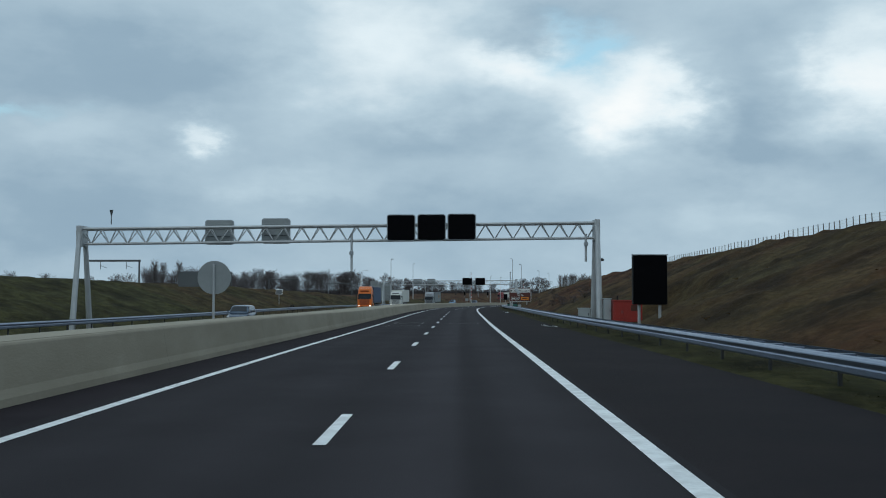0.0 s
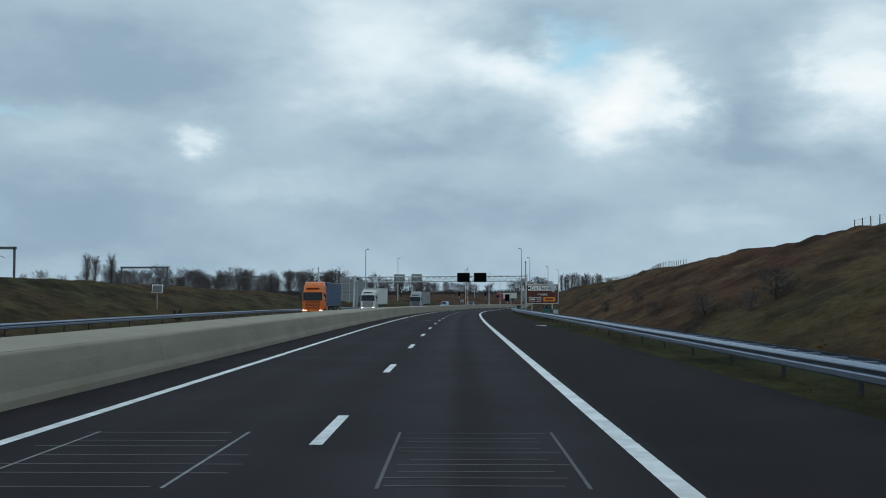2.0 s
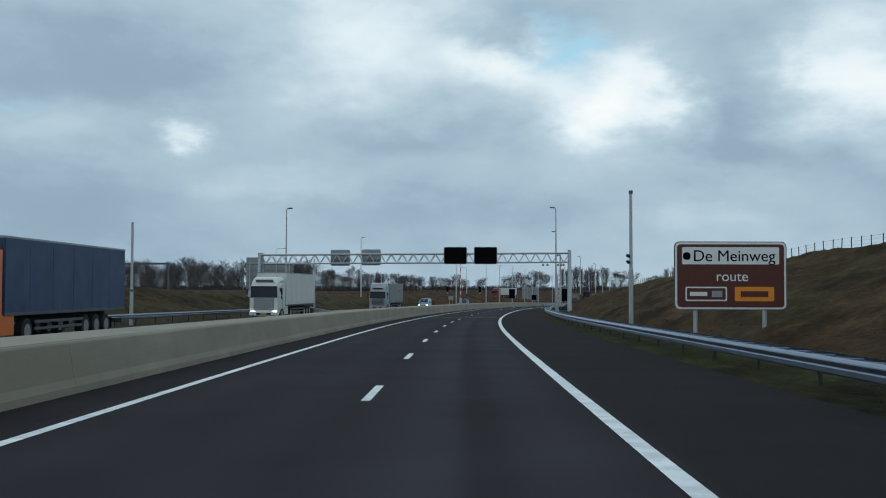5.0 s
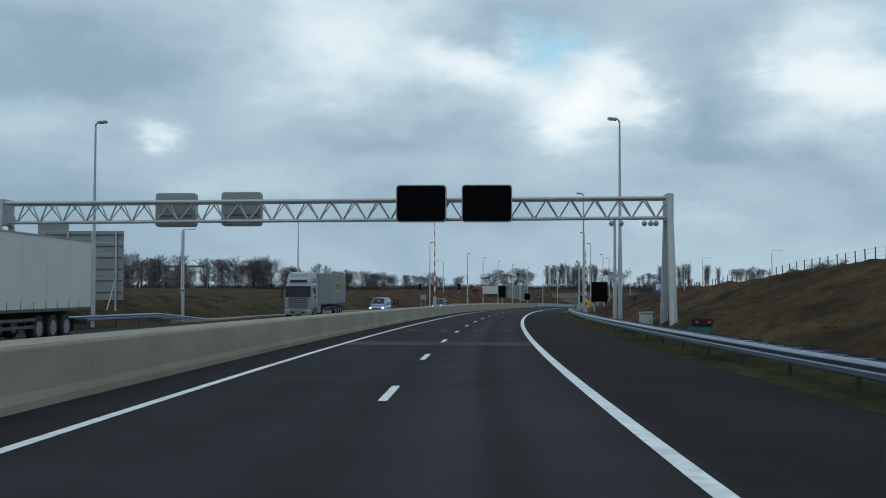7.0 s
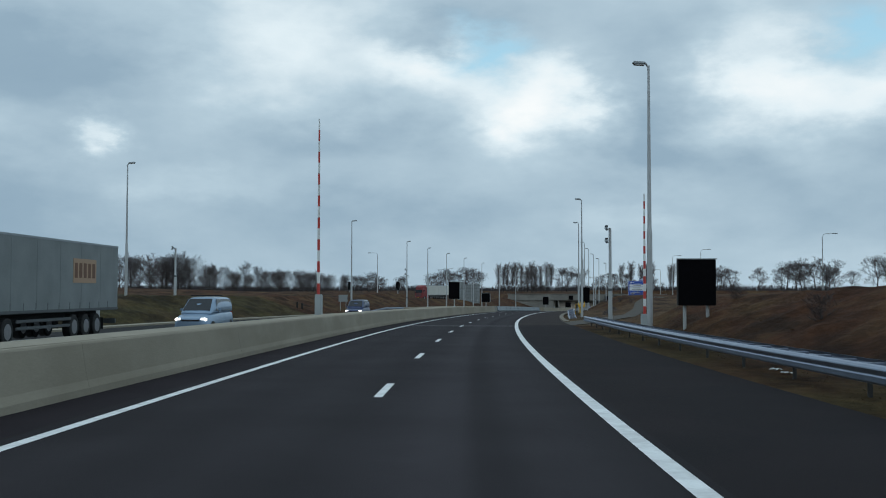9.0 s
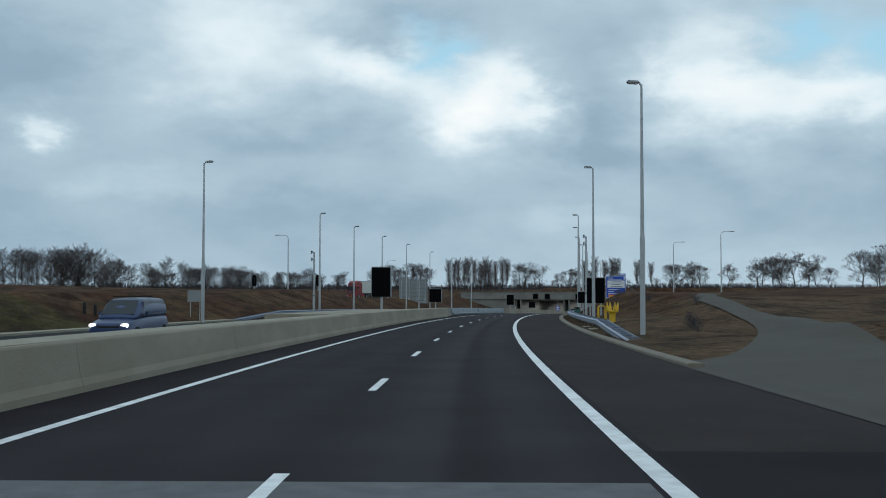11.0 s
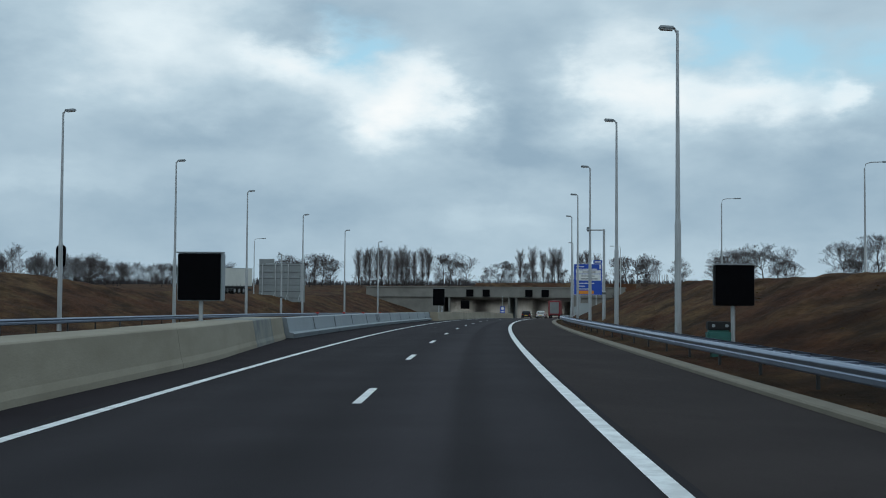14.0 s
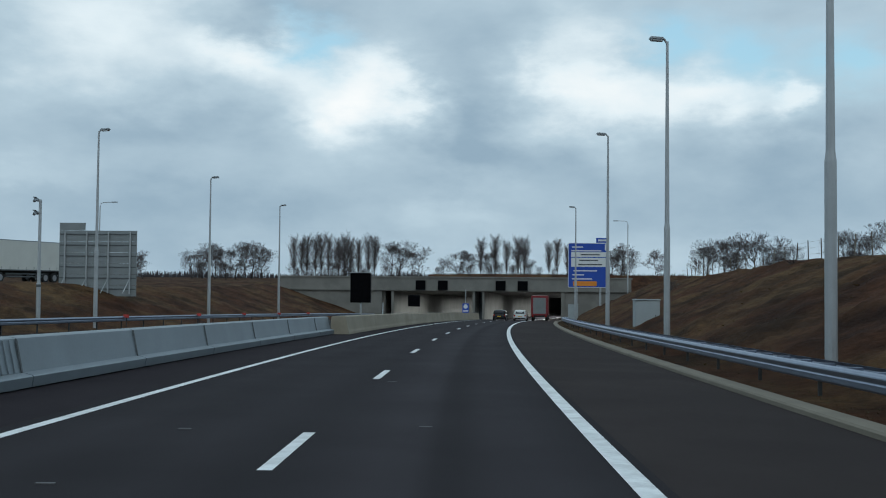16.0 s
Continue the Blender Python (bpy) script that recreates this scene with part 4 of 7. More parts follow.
def gantry(s, ul, ur, w_low, w_top, foot_l, foot_r, label, fronts, backs, tilt=0.0):
    g = thing("sign_gantry", rmat(s, 0, 0), label, "gantry", "sign gantries")
    span = ur - ul
    n = round(span / 1.14)
    step = span / n
    hw = lambda u: tilt * (u - ur)
    for name, y, w, r in (("top_chord", -0.42, w_top, 0.085), ("top_chord", 0.42, w_top, 0.085), ("bottom_chord", 0.0, w_low, 0.085)):
        part(name, tube([(ul, y, w + hw(ul)), (ur, y, w)], r, 8), "mast", g)
    ln = math.hypot(step / 2, 0.42, w_top - w_low)
    dia = bar_mesh("diagonal", ln, 0.038, "mast")
    tie = bar_mesh("cross_tie", 0.84, 0.03, "mast")
    for k in range(n):
        u0 = ul + step * k
        lo = (u0 + step / 2, 0, w_low + hw(u0))
        for y in (-0.42, 0.42):
            part("diagonal", dia, None, g, m=align(lo, (u0, y, w_top + hw(u0))))
            part("diagonal", dia, None, g, m=align(lo, (u0 + step, y, w_top + hw(u0))))
        part("cross_tie", tie, None, g, m=align((u0, -0.42, w_top + hw(u0)), (u0, 0.42, w_top + hw(u0))))
    for u, foot in ((ul, foot_l), (ur, foot_r)):
        wt = w_top + hw(u) + 0.12
        for sy in (-1, 1):
            leg = part("leg", tube([(u, sy * 1.55, foot), (u, sy * 0.42, wt)], [0.20, 0.15], 8), "mast", g)
            part("foot_plate", box((0.7, 0.7, 0.12), (u, sy * 1.55, foot - 0.04), 0.02), "kerb", leg)
        part("head_plate", box((0.34, 1.25, w_top - w_low + 0.35), (u, 0, w_low + hw(u) - 0.15), 0.03), "mast", g)
    for u, w, wide, high in fronts:
        matrix_sign(g, u, w, wide, high, True)
    for u, w, wide, high in backs:
        matrix_sign(g, u, w, wide, high, False, 0.45 if s > 200 else 0.44)
    return g


g1 = gantry(66.0, -21.9, 9.9, 5.36, 6.28, table(L_LEVEL, 66) - 0.05, 0.15, "galvanised lattice sign gantry carrying three dark lane signals",
            [(-2.07, 5.14, 1.74, 1.62), (-0.21, 5.16, 1.74, 1.62), (1.63, 5.19, 1.74, 1.62)], [(-13.48, 4.97, 1.76, 1.54), (-9.95, 5.03, 1.76, 1.58)], 0.012)
# drop pole with a small detector under the lattice
for u, lo in ((-5.15, 3.35), (9.25, 3.9)):
    dp = part("drop_pole", tube([(u, -0.1, 5.6), (u, -0.1, lo)], 0.075, 8), "mast", g1)
    part("detector", box((0.24, 0.3, 0.24), (u, -0.2, lo + 0.95), 0.03), "edge", dp)
part("antenna", tube([(-20.1, 0, 6.2), (-20.1, 0, 6.7), (-20.1, 0, 7.1)], [0.03, 0.03, 0.12], 8), "rib", g1)
part("flood_lamp", box((0.5, 0.22, 0.14), (10.05, -0.5, 3.95), 0.03, rot=(20, 0, 25)), "rib", g1)

g2 = gantry(261.5, -22.2, 10.2, 5.55, 6.48, -0.05, 0.3, "galvanised lattice sign gantry carrying two wide dark lane signals",
            [(-1.56, 5.32, 2.40, 1.78), (1.57, 5.32, 2.40, 1.78)], [(-13.80, 5.17, 2.05, 1.68), (-10.52, 5.21, 2.0, 1.68)], 0.006)
for u in (7.5, 7.95, 9.05, 9.35, 9.6):
    c = part("detector", tube([(u, -0.2, 5.14 + 0.13 * (1 - math.cos(a * math.pi / 6))) for a in range(7)], [max(0.02, 0.13 * math.sin(a * math.pi / 6)) for a in range(7)], 12), "edge", g2)
    part("stem", tube([(u, -0.2, 5.38), (u, 0.0, 5.6)], 0.025, 6), "mast", c)


# ---- lamp posts ----
def lamp_post(side):
    """A tall tapered motorway lamp; its head reaches to -x (side -1) or +x."""
    p = thing("lamp_post", Matrix.Identity(4), "tall tapered galvanised lamp post with a flat luminaire", "lamp post", "motorway lamps")
    part("base_section", tube([(0, 0, -0.9), (0, 0, 4.6), (0, 0, 4.85)], [0.135, 0.125, 0.095], 10), "mast", p)
    part("mast", tube([(0, 0, 4.8), (0, 0, 12.05)], [0.098, 0.055], 10), "mast", p)
    part("inspection_door", box((0.09, 0.02, 0.42), (0, -0.14, 0.9), 0.006), "mast", p)
    arm = part("arm", tube([(0, 0, 11.95), (side * 0.12, 0, 12.15), (side * 0.2, 0, 12.17)], 0.045, 8), "mast", p)
    b = box((0.58, 0.34, 0.13), (side * 0.42, 0, 12.10), 0.04, rot=(0, -side * 4, 0))
    head = part("luminaire", b, "edge", p)
    part("glass", box((0.46, 0.26, 0.03), (side * 0.42, 0, 12.075), 0.01, rot=(0, -side * 4, 0)), "white", head)
    return p


lr = lamp_post(-1)
ll = lamp_post(1)
RIGHT = [272.5, 317.6, 381.4, 414.4, 460.2, 480.8, 501.2, 521.2, 544.8, 592.0]
LEFT = [(272.2, -22.0), (365.0, -32.4), (410.3, -20.5), (457.0, -21.6), (478.0, -21.8), (498.4, -21.8), (519.0, -21.8), (544.0, -22.2), (568.0, -22.2), (592.0, -22.2)]
lr.matrix_world = rmat(RIGHT[0], 9.05, 0.0)
for s in RIGHT[1:]:
    copy_thing(lr, rmat(s, 9.15 if s < 350 else 9.5, 0.05))
ll.matrix_world = rmat(*LEFT[0], 0.0)
for s, u in LEFT[1:]:
    copy_thing(ll, rmat(s, u, ground_height(s, u) + 0.05 if u < -25 else 0.2))


def hook_lamp(s, u, w, top, side):
    p = thing("street_lamp", rmat(s, u, w), "slender street lamp with a curved arm on the side road", "street lamp", "side road lamps")
    h = top - w
    part("mast", tube([(0, 0, -0.3), (0, 0, 3), (0, 0, h - 0.5)], [0.11, 0.09, 0.06], 8), "mast", p)
    arm = part("arm", tube([(0, 0, h - 0.55), (side * 0.12, 0, h - 0.12), (side * 0.5, 0, h), (side * 1.5, 0, h + 0.02)], 0.04, 8), "mast", p)
    part("luminaire", box((0.75, 0.26, 0.12), (side * 1.75, 0, h - 0.04), 0.04), "edge", arm)


for s, u, top, side in ((508, 32, 13.4, 1), (541, 26, 13.8, 1), (636, 17.2, 14.5, -1), (494, -36, 12.3, -1), (600, -46, 13.5, 1), (430, 44, 11.5, 1), (365, -50.5, 12.0, 1)):
    hook_lamp(s, u, ground_height(s, u), top, side)


# ---- black message signs beside the road ----
def black_sign(s, u0, u1, w0, w1, label, ground_w=0.0, white_side=False, posts=2):
    m = (u0 + u1) / 2
    wide, high = u1 - u0, w1 - w0
    t = thing("message_sign", rmat(s, m, 0), label, "message sign", "dark message signs")
    body = part("housing", box((wide, 0.5 if white_side else 0.32, high), (0, 0.11 if white_side else 0.02, w0), 0.03), "edge" if white_side else "dark", t)
    part("face", box((wide - 0.06, 0.03, high - 0.06), (0, -0.165, w0 + 0.03), 0.008), "black", body)
    part("hood", box((wide + 0.06, 0.42, 0.04), (0, -0.02, w1), 0.01), "edge", body)
    for k in range(posts):
        x = 0 if posts == 1 else (-1 + 2 * k) * wide * 0.3
        part("post", tube([(x, 0.1, ground_w - 0.2), (x, 0.1, w0 + 0.1)], 0.07, 8), "mast", t)
        part("base_plate", box((0.3, 0.3, 0.05), (x, 0.1, ground_w), 0.008), "mast", t)
    return t


black_sign(49.0, 9.4, 10.97, 1.33, 3.58, "tall black message sign standing behind the guard rail", 0.25)
black_sign(314.0, 9.75, 11.3, 1.44, 3.32, "black message sign on posts behind the guard rail", 0.15)
black_sign(411.0, -7.55, -6.05, 1.93, 4.22, "tall black message sign with pale sides on the median deck", 0.95, True, 1)
black_sign(424.0, 9.42, 10.97, 1.5, 3.70, "tall black message sign on the rusty grass slope", 0.2)
black_sign(453.0, 9.33, 10.57, 1.55, 2.83, "square black message sign on a post in the grass slope", 0.3, False, 1)
black_sign(453.5, -7.8, -6.35, 1.6, 3.15, "black message sign on the median with a pale side", 0.9, True, 1)
black_sign(555.5, -8.0, -6.5, 1.75, 3.9, "black message sign beside the steel barrier end", 0.05, False, 1)


def sign_back(s, u0, u1, w0, w1, tab, label):
    """The ribbed back of a large direction sign, with a raised tab at one end."""
    m = (u0 + u1) / 2
    gw = ground_height(s, m)
    t = thing("direction_sign", rmat(s, m, 0), label, "direction sign", "direction signs from behind")
    wide = u1 - u0
    n = 6
    for k in range(n):
        part("panel", box((wide, 0.05, (w1 - w0) / n - 0.012), (0, 0, w0 + (w1 - w0) * k / n + 0.006), 0.006), "signback", t)
    for k in range(n):
        part("rib", box((wide - 0.1, 0.06, 0.07), (0, -0.055, w0 + (w1 - w0) * (k + 0.62) / n), 0.008), "rib", t)
    part("tab_panel", box((tab, 0.05, 0.62), (-wide / 2 + tab / 2, 0, w1 + 0.006), 0.006), "signback", t)
    for k in range(4):
        x = -wide * 0.42 + k * wide * 0.28
        pst = part("post", tube([(x, -0.13, gw - 0.3), (x, -0.13, w1 - 0.1)], 0.07, 8), "mast", t)
        part("brace", tube([(x, -1.6, gw - 0.2), (x, -0.16, w0 + 1.4)], 0.04, 6), "mast", pst)


sign_back(279.0, -28.6, -22.75, 1.55, 6.1, 2.1, "large ribbed aluminium back of a direction sign on the grass")
sign_back(563.0, -33.1, -26.65, 2.1, 7.4, 2.15, "large grey ribbed back of a direction sign on the bank")


# ---- lettered signs ----
def lettering(name, text, size, mat, parent, at):
    cu = bpy.data.curves.new(name, "FONT")
    cu.body, cu.size, cu.extrude, cu.align_x = text, size, 0.004, "CENTER"
    tmp = bpy.data.objects.new(name, cu)
    scene.collection.objects.link(tmp)
    me = bpy.data.meshes.new_from_object(tmp.evaluated_get(bpy.context.evaluated_depsgraph_get()))
    bpy.data.objects.remove(tmp)
    me.materials.clear()
    me.materials.append(M[mat])
    return part(name, me, None, parent, m=Matrix.Translation(at) @ Matrix.Rotation(radians(90), 4, "X"))


def brown_sign():
    t = thing("tourist_sign", rmat(187.6, 10.82, 0), "brown tourist route sign with a white rim and orange patch", "road sign")
    board = part("board", rounded(3.84, 2.33, 0.06, 0.16, at=(0, 0, 1.3)), "white", t)
    part("board_edge", rounded(3.90, 2.39, 0.05, 0.19, at=(0, 0.012, 1.27)), "rib", board)
    part("field", rounded(3.70, 2.19, 0.02, 0.12, at=(0, -0.018, 1.37)), "brown", board)
    part("name_band", rounded(3.36, 0.60, 0.012, 0.05, at=(0, -0.028, 2.86)), "white", board)
    lettering("lettering", "De Meinweg", 0.56, "black", board, (0.12, -0.034, 2.97))
    part("symbol", rounded(0.26, 0.26, 0.01, 0.1, at=(-1.52, -0.034, 3.02)), "black", board)
    lettering("lettering", "route", 0.50, "white", board, (0.05, -0.024, 2.28))
    patch = part("patch", rounded(1.36, 0.50, 0.012, 0.05, at=(0.82, -0.028, 1.58)), "orange_sheet", board)
    part("text_bar", box((0.95, 0.008, 0.20), (0.82, -0.036, 1.73)), "brown", patch)
    fr = part("patch", rounded(1.44, 0.50, 0.012, 0.05, at=(-0.85, -0.028, 1.58)), "white", board)
    part("patch_field", rounded(1.34, 0.40, 0.008, 0.04, at=(-0.85, -0.034, 1.63)), "brown", fr)
    part("text_bar", box((0.60, 0.008, 0.14), (-1.12, -0.042, 1.76)), "white", fr)
    part("text_bar", box((0.36, 0.008, 0.22), (-0.48, -0.042, 1.72)), "edge", fr)
    for x in (-1.2, 1.2):
        part("post", tube([(x, 0.12, ground_height(187.6, 10.82 + x) - 0.3), (x, 0.12, 3.4)], 0.08, 8), "mast", t)


brown_sign()


def blue_sign():
    t = thing("direction_sign", rmat(617.0, 11.45, 0), "tall blue motorway direction sign with white and orange fields", "road sign")
    board = part("board", rounded(5.2, 5.7, 0.10, 0.2, at=(0, 0, 4.35)), "white", t)
    part("field", rounded(5.06, 5.56, 0.02, 0.15, at=(0, -0.018, 4.42)), "blue_sheet", board)
    for z, h in ((8.25, 0.62), (7.0, 1.15)):
        part("white_field", rounded(4.5, h, 0.012, 0.06, at=(0.05, -0.028, z)), "white", board)
    part("orange_field", rounded(3.0, 0.62, 0.012, 0.1, at=(-0.45, -0.028, 4.55)), "orange_sheet", board)
    for z, x, w in ((9.45, -1.4, 1.4), (8.98, -0.3, 3.8), (6.42, -0.4, 3.0), (5.90, -1.3, 1.5), (5.38, -0.8, 2.5)):
        part("text_bar", box((w, 0.008, 0.15), (x, -0.03, z)), "white", board)
    for z, x, w in ((8.48, 0.2, 2.4), (7.75, 0.0, 2.4), (7.22, 0.2, 3.0)):
        part("text_bar", box((w, 0.008, 0.15), (x, -0.042, z)), "rib", board)
    part("arrow", rounded(0.3, 0.8, 0.01, 0.08, at=(2.2, -0.03, 9.1)), "white", board)
    part("tab", rounded(1.6, 0.62, 0.08, 0.06, at=(1.75, 0, 10.08)), "blue_sheet", t)
    part("text_bar", box((1.1, 0.008, 0.24), (1.75, -0.012, 10.27)), "white", t)
    for x in (-1.5, 1.5):
        part("post", tube([(x, 0.25, 0.0), (x, 0.25, 9.8)], 0.14, 8), "mast", t)


blue_sign()


def round_sign():
    t = thing("round_sign", rmat(35.0, -6.5, 0), "round grey traffic sign seen from its back on the median", "road sign")
    b = tube([(0, 0, 0), (0, 0.04, 0)], 0.55, 28)
    part("disc", b, "signback", t, m=Matrix.Translation((0, 0, 2.25)))
    part("backing_plate", rounded(0.9, 0.5, 0.04, 0.05, at=(-0.75, 0.06, 1.95)), "rib", t)
    part("post", tube([(0, -0.05, 0.2), (0, -0.05, 2.7)], 0.04, 8), "mast", t)


round_sign()


# ---- barrier booms, cameras, cabinets ----
def boom(s, u, w, top, label):
    t = thing("raised_boom", rmat(s, u, 0), label, "barrier boom", "raised booms")
    part("cabinet", box((0.32, 0.4, 1.0), (0, 0, w), 0.03), "cabinet", t)
    n = 16
    h = (top - w - 1.0) / n
    for k in range(n):
        r = 0.075 - 0.0025 * k
        part("band", tube([(0, -0.1, w + 1.0 + h * k), (0, -0.1, w + 1.0 + h * (k + 1) - 0.002)], r, 8), "red_band" if k % 2 == 0 else "white", t)


boom(320.0, -6.0, 0.9, 10.2, "raised red and white barrier boom on the median")
boom(322.0, 9.5, 0.0, 6.8, "raised red and white barrier boom beside the hard shoulder")


def camera_mast(s, u, w, top, label, arm=0.0, heads=True):
    t = thing("camera_mast", rmat(s, u, 0), label, "camera mast", "camera masts")
    part("mast", tube([(0, 0, w - 0.3), (0, 0, w + 2.4), (0, 0, w + 2.45), (0, 0, top)], [0.13, 0.125, 0.095, 0.085], 10), "mast", t)
    if arm:
        part("arm", tube([(0, 0, top - 0.05), (arm, 0, top - 0.05)], 0.05, 8), "mast", t)
    x = arm if arm else -0.22
    for z in (() if not heads else (0.0, -0.75) if not arm else (0.0,)):
        c = part("camera_head", tube([(x, -0.32, top + z - 0.12), (x, -0.2, top + z - 0.03), (x, 0.16, top + z)], [0.085, 0.10, 0.09], 10), "edge", t)
        part("lens_hood", box((0.18, 0.3, 0.03), (x, -0.2, top + z + 0.08), 0.01, rot=(-14, 0, 0)), "edge", c)
        if not arm:
            part("bracket", tube([(0, 0, top + z - 0.14), (x, 0, top + z - 0.08)], 0.025, 6), "mast", c)
    part("clamp", tube([(0, 0, w + 2.2), (0, 0, w + 2.35)], 0.15, 10), "rib", t)


slim = thing("camera_mast", rmat(201.4, 9.4, 0), "slim grey mast with two small cameras halfway up", "camera mast", "camera masts")
part("mast", tube([(0, 0, -0.1), (0, 0, 3.1), (0, 0, 3.15), (0, 0, 6.7)], [0.115, 0.11, 0.085, 0.075], 10), "mast", slim)
part("cap", tube([(0, 0, 6.7), (0, 0, 6.85)], 0.10, 10), "rib", slim)
for z in (3.45, 3.75):
    c = part("camera_head", tube([(-0.14, -0.24, z - 0.05), (-0.14, 0.10, z)], [0.075, 0.085], 10), "dark", slim)
    part("bracket", tube([(0, 0, z - 0.04), (-0.14, 0, z - 0.03)], 0.025, 6), "mast", c)
camera_mast(333.8, 9.0, 0.0, 5.95, "camera mast with two heads at the service turning")
camera_mast(437.0, 9.85, 0.2, 8.15, "camera mast with two white heads on the slope foot")
camera_mast(496.2, 10.15, 0.2, 7.05, "camera mast with a sideways arm on the slope foot", -1.15)
camera_mast(221.5, -21.4, -0.1, 6.8, "plain slim mast beyond the opposite carriageway", heads=False)
camera_mast(367.0, -28.5, 1.6, 6.5, "slim camera mast on the far grass")
camera_mast(440.0, -18.3, 0.0, 6.8, "camera mast beside the opposite carriageway")
camera_mast(538.4, -23.3, 0.2, 7.4, "camera mast with two heads beyond the opposite carriageway")
camera_mast(292.0, -23.0, 0.0, 7.0, "slim grey pole at the guard rail end", heads=False)
camera_mast(331.0, -20.9, 0.1, 4.8, "short slim grey pole on the concrete strip", heads=False)
m_flat = rmat(283.5, 9.75, 0)
flat = thing("camera_mast", m_flat, "tall slim mast with a flat head past the gantry", "camera mast", "camera masts")
part("mast", tube([(0, 0, -0.1), (0, 0, 2.9), (0, 0, 2.95), (0, 0, 7.15)], [0.16, 0.15, 0.105, 0.09], 10), "mast", flat)
part("clamp", tube([(0, 0, 2.86), (0, 0, 3.02)], 0.175, 10), "edge", flat)
head = part("head_beam", box((0.62, 0.16, 0.10), (-0.16, -0.02, 7.12), 0.03, rot=(0, -10, 0)), "edge", flat)
part("camera_head", box((0.2, 0.3, 0.13), (-0.36, -0.1, 7.06), 0.03, rot=(0, -10, 0)), "rib", head)


def solar_post():
    """A small panel leaning on a slender pole behind the rail."""
    s, u = 145.0, 9.15
    t = thing("solar_panel_post", rmat(s, u, 0), "small tilted pale solar panel on a thin pole", "solar panel")
    g = ground_height(s, u)
    part("pole", tube([(0, 0, g - 0.3), (0, 0, 2.45)], 0.024, 8), "rib", t)
    leaf = part("panel", box((0.40, 0.05, 0.84), (-0.05, 0.0, 2.34), 0.008, rot=(-24, -24, 20)), "edge", t)
    part("panel_frame", box((0.45, 0.03, 0.89), (-0.05, 0.045, 2.315), 0.006, rot=(-24, -24, 20)), "cabinet", leaf)
    part("control_box", box((0.38, 0.26, 0.34), (0, -0.16, 0.52), 0.02), "cabinet", t)
    part("bracket", box((0.1, 0.14, 0.2), (0, -0.05, 0.6), 0.01), "mast", t)


solar_post()


def fire_boxes(s, u, label, lift=0.0, wide=0.95, mark="edge"):
    t = thing("hydrant_cabinet", rmat(s, u, 0), label, "cabinet", "hydrant cabinets")
    g = ground_height(s, u) + lift
    part("green_cover", box((wide, 0.4, 0.40), (0, 0, g - 0.05), 0.06), "green_box", t)
    top = part("dark_lid", box((wide - 0.03, 0.38, 0.26), (0, 0, g + 0.355), 0.03), "dark", t)
    for x in (-0.26 * wide, 0.3 * wide):
        part("round_mark", tube([(x, -0.21, g + 0.49), (x, -0.185, g + 0.49)], 0.05, 14), mark, top)
    if lift:
        part("stand", box((wide * 0.6, 0.3, lift + 0.25), (0, 0, g - lift - 0.25), 0.02), "green_box", t)


fire_boxes(149.0, 8.72, "green box on a stand with a dark lid and round marks", 0.52, 0.66)
fire_boxes(246.5, 8.95, "green box on a stand with a dark lid and red marks", 0.32, 0.75, "red_band")
fire_boxes(452.0, 9.25, "green box with a dark lid beside a message sign", 0.45, 0.72)


def traffic_signal(s, u, top, label):
    g = ground_height(s, u)
    t = thing("traffic_signal", rmat(s, u, 0), label, "traffic signal", "traffic signals")
    part("pole", tube([(0, 0.14, g - 0.3), (0, 0.14, top - 0.2)], 0.07, 8), "mast", t)
    board = part("backboard", rounded(0.86, 1.95, 0.05, 0.36, at=(0, 0.06, top - 1.95)), "black", t)
    part("board_rim", rounded(0.92, 2.01, 0.03, 0.38, at=(0, 0.085, top - 1.98)), "edge", board)
    head = part("signal_head", rounded(0.36, 1.25, 0.2, 0.14, at=(0, -0.13, top - 1.6)), "dark", t)
    for k in range(3):
        part("visor", tube([(0, -0.30, top - 1.38 + 0.4 * k), (0, -0.1, top - 1.38 + 0.4 * k)], 0.14, 10), "black", head)


traffic_signal(508.0, -35.0, 6.5, "black traffic signal with a rounded backboard on the bank")
traffic_signal(508.2, -46.4, 6.5, "black traffic signal with a rounded backboard at the side road")


def small_board(s, u, w0, w1, wide, label, mat="signback", name="small_sign", tilt=0.0):
    g = ground_height(s, u)
    t = thing(name, rmat(s, u, 0), label, "sign board")
    part("board", box((wide, 0.05, w1 - w0), (0, 0, w0), 0.01, rot=(tilt, 0, 0)), mat, t)
    for x in (-0.32 * wide, 0.32 * wide) if wide > 1 else (0.0,):
        part("post", tube([(x, 0.07, g - 0.3), (x, 0.07, w0 + 0.3)], 0.035, 8), "mast", t)
    return t


small_board(415.8, -22.9, 1.55, 2.5, 1.25, "small grey back of a low sign on two posts")
panel_sign = small_board(153.4, -25.0, 2.25, 3.0, 0.95, "dark solar panel with a pale frame tilted on a pole", "white", "solar_panel_post", -18.0)
part("dark_glass", box((0.84, 0.012, 0.64), (0, -0.045, 2.30), 0.004, rot=(-18, 0, 0)), "rib", panel_sign)


def bollard(s, u):
    t = thing("bollard", rmat(s, u, ground_height(s, u) - 0.1), "short black bollard in the grass", "bollard", "bollards")
    part("body", tube([(0, 0, 0), (0, 0, 0.85), (0, 0, 0.9)], [0.12, 0.11, 0.07], 10), "dark", t)


for s, u in ((151.5, -22.9), (152.4, -22.7), (153.8, -23.0), (398.0, -24.6), (398.8, -24.2)):
    bollard(s, u)


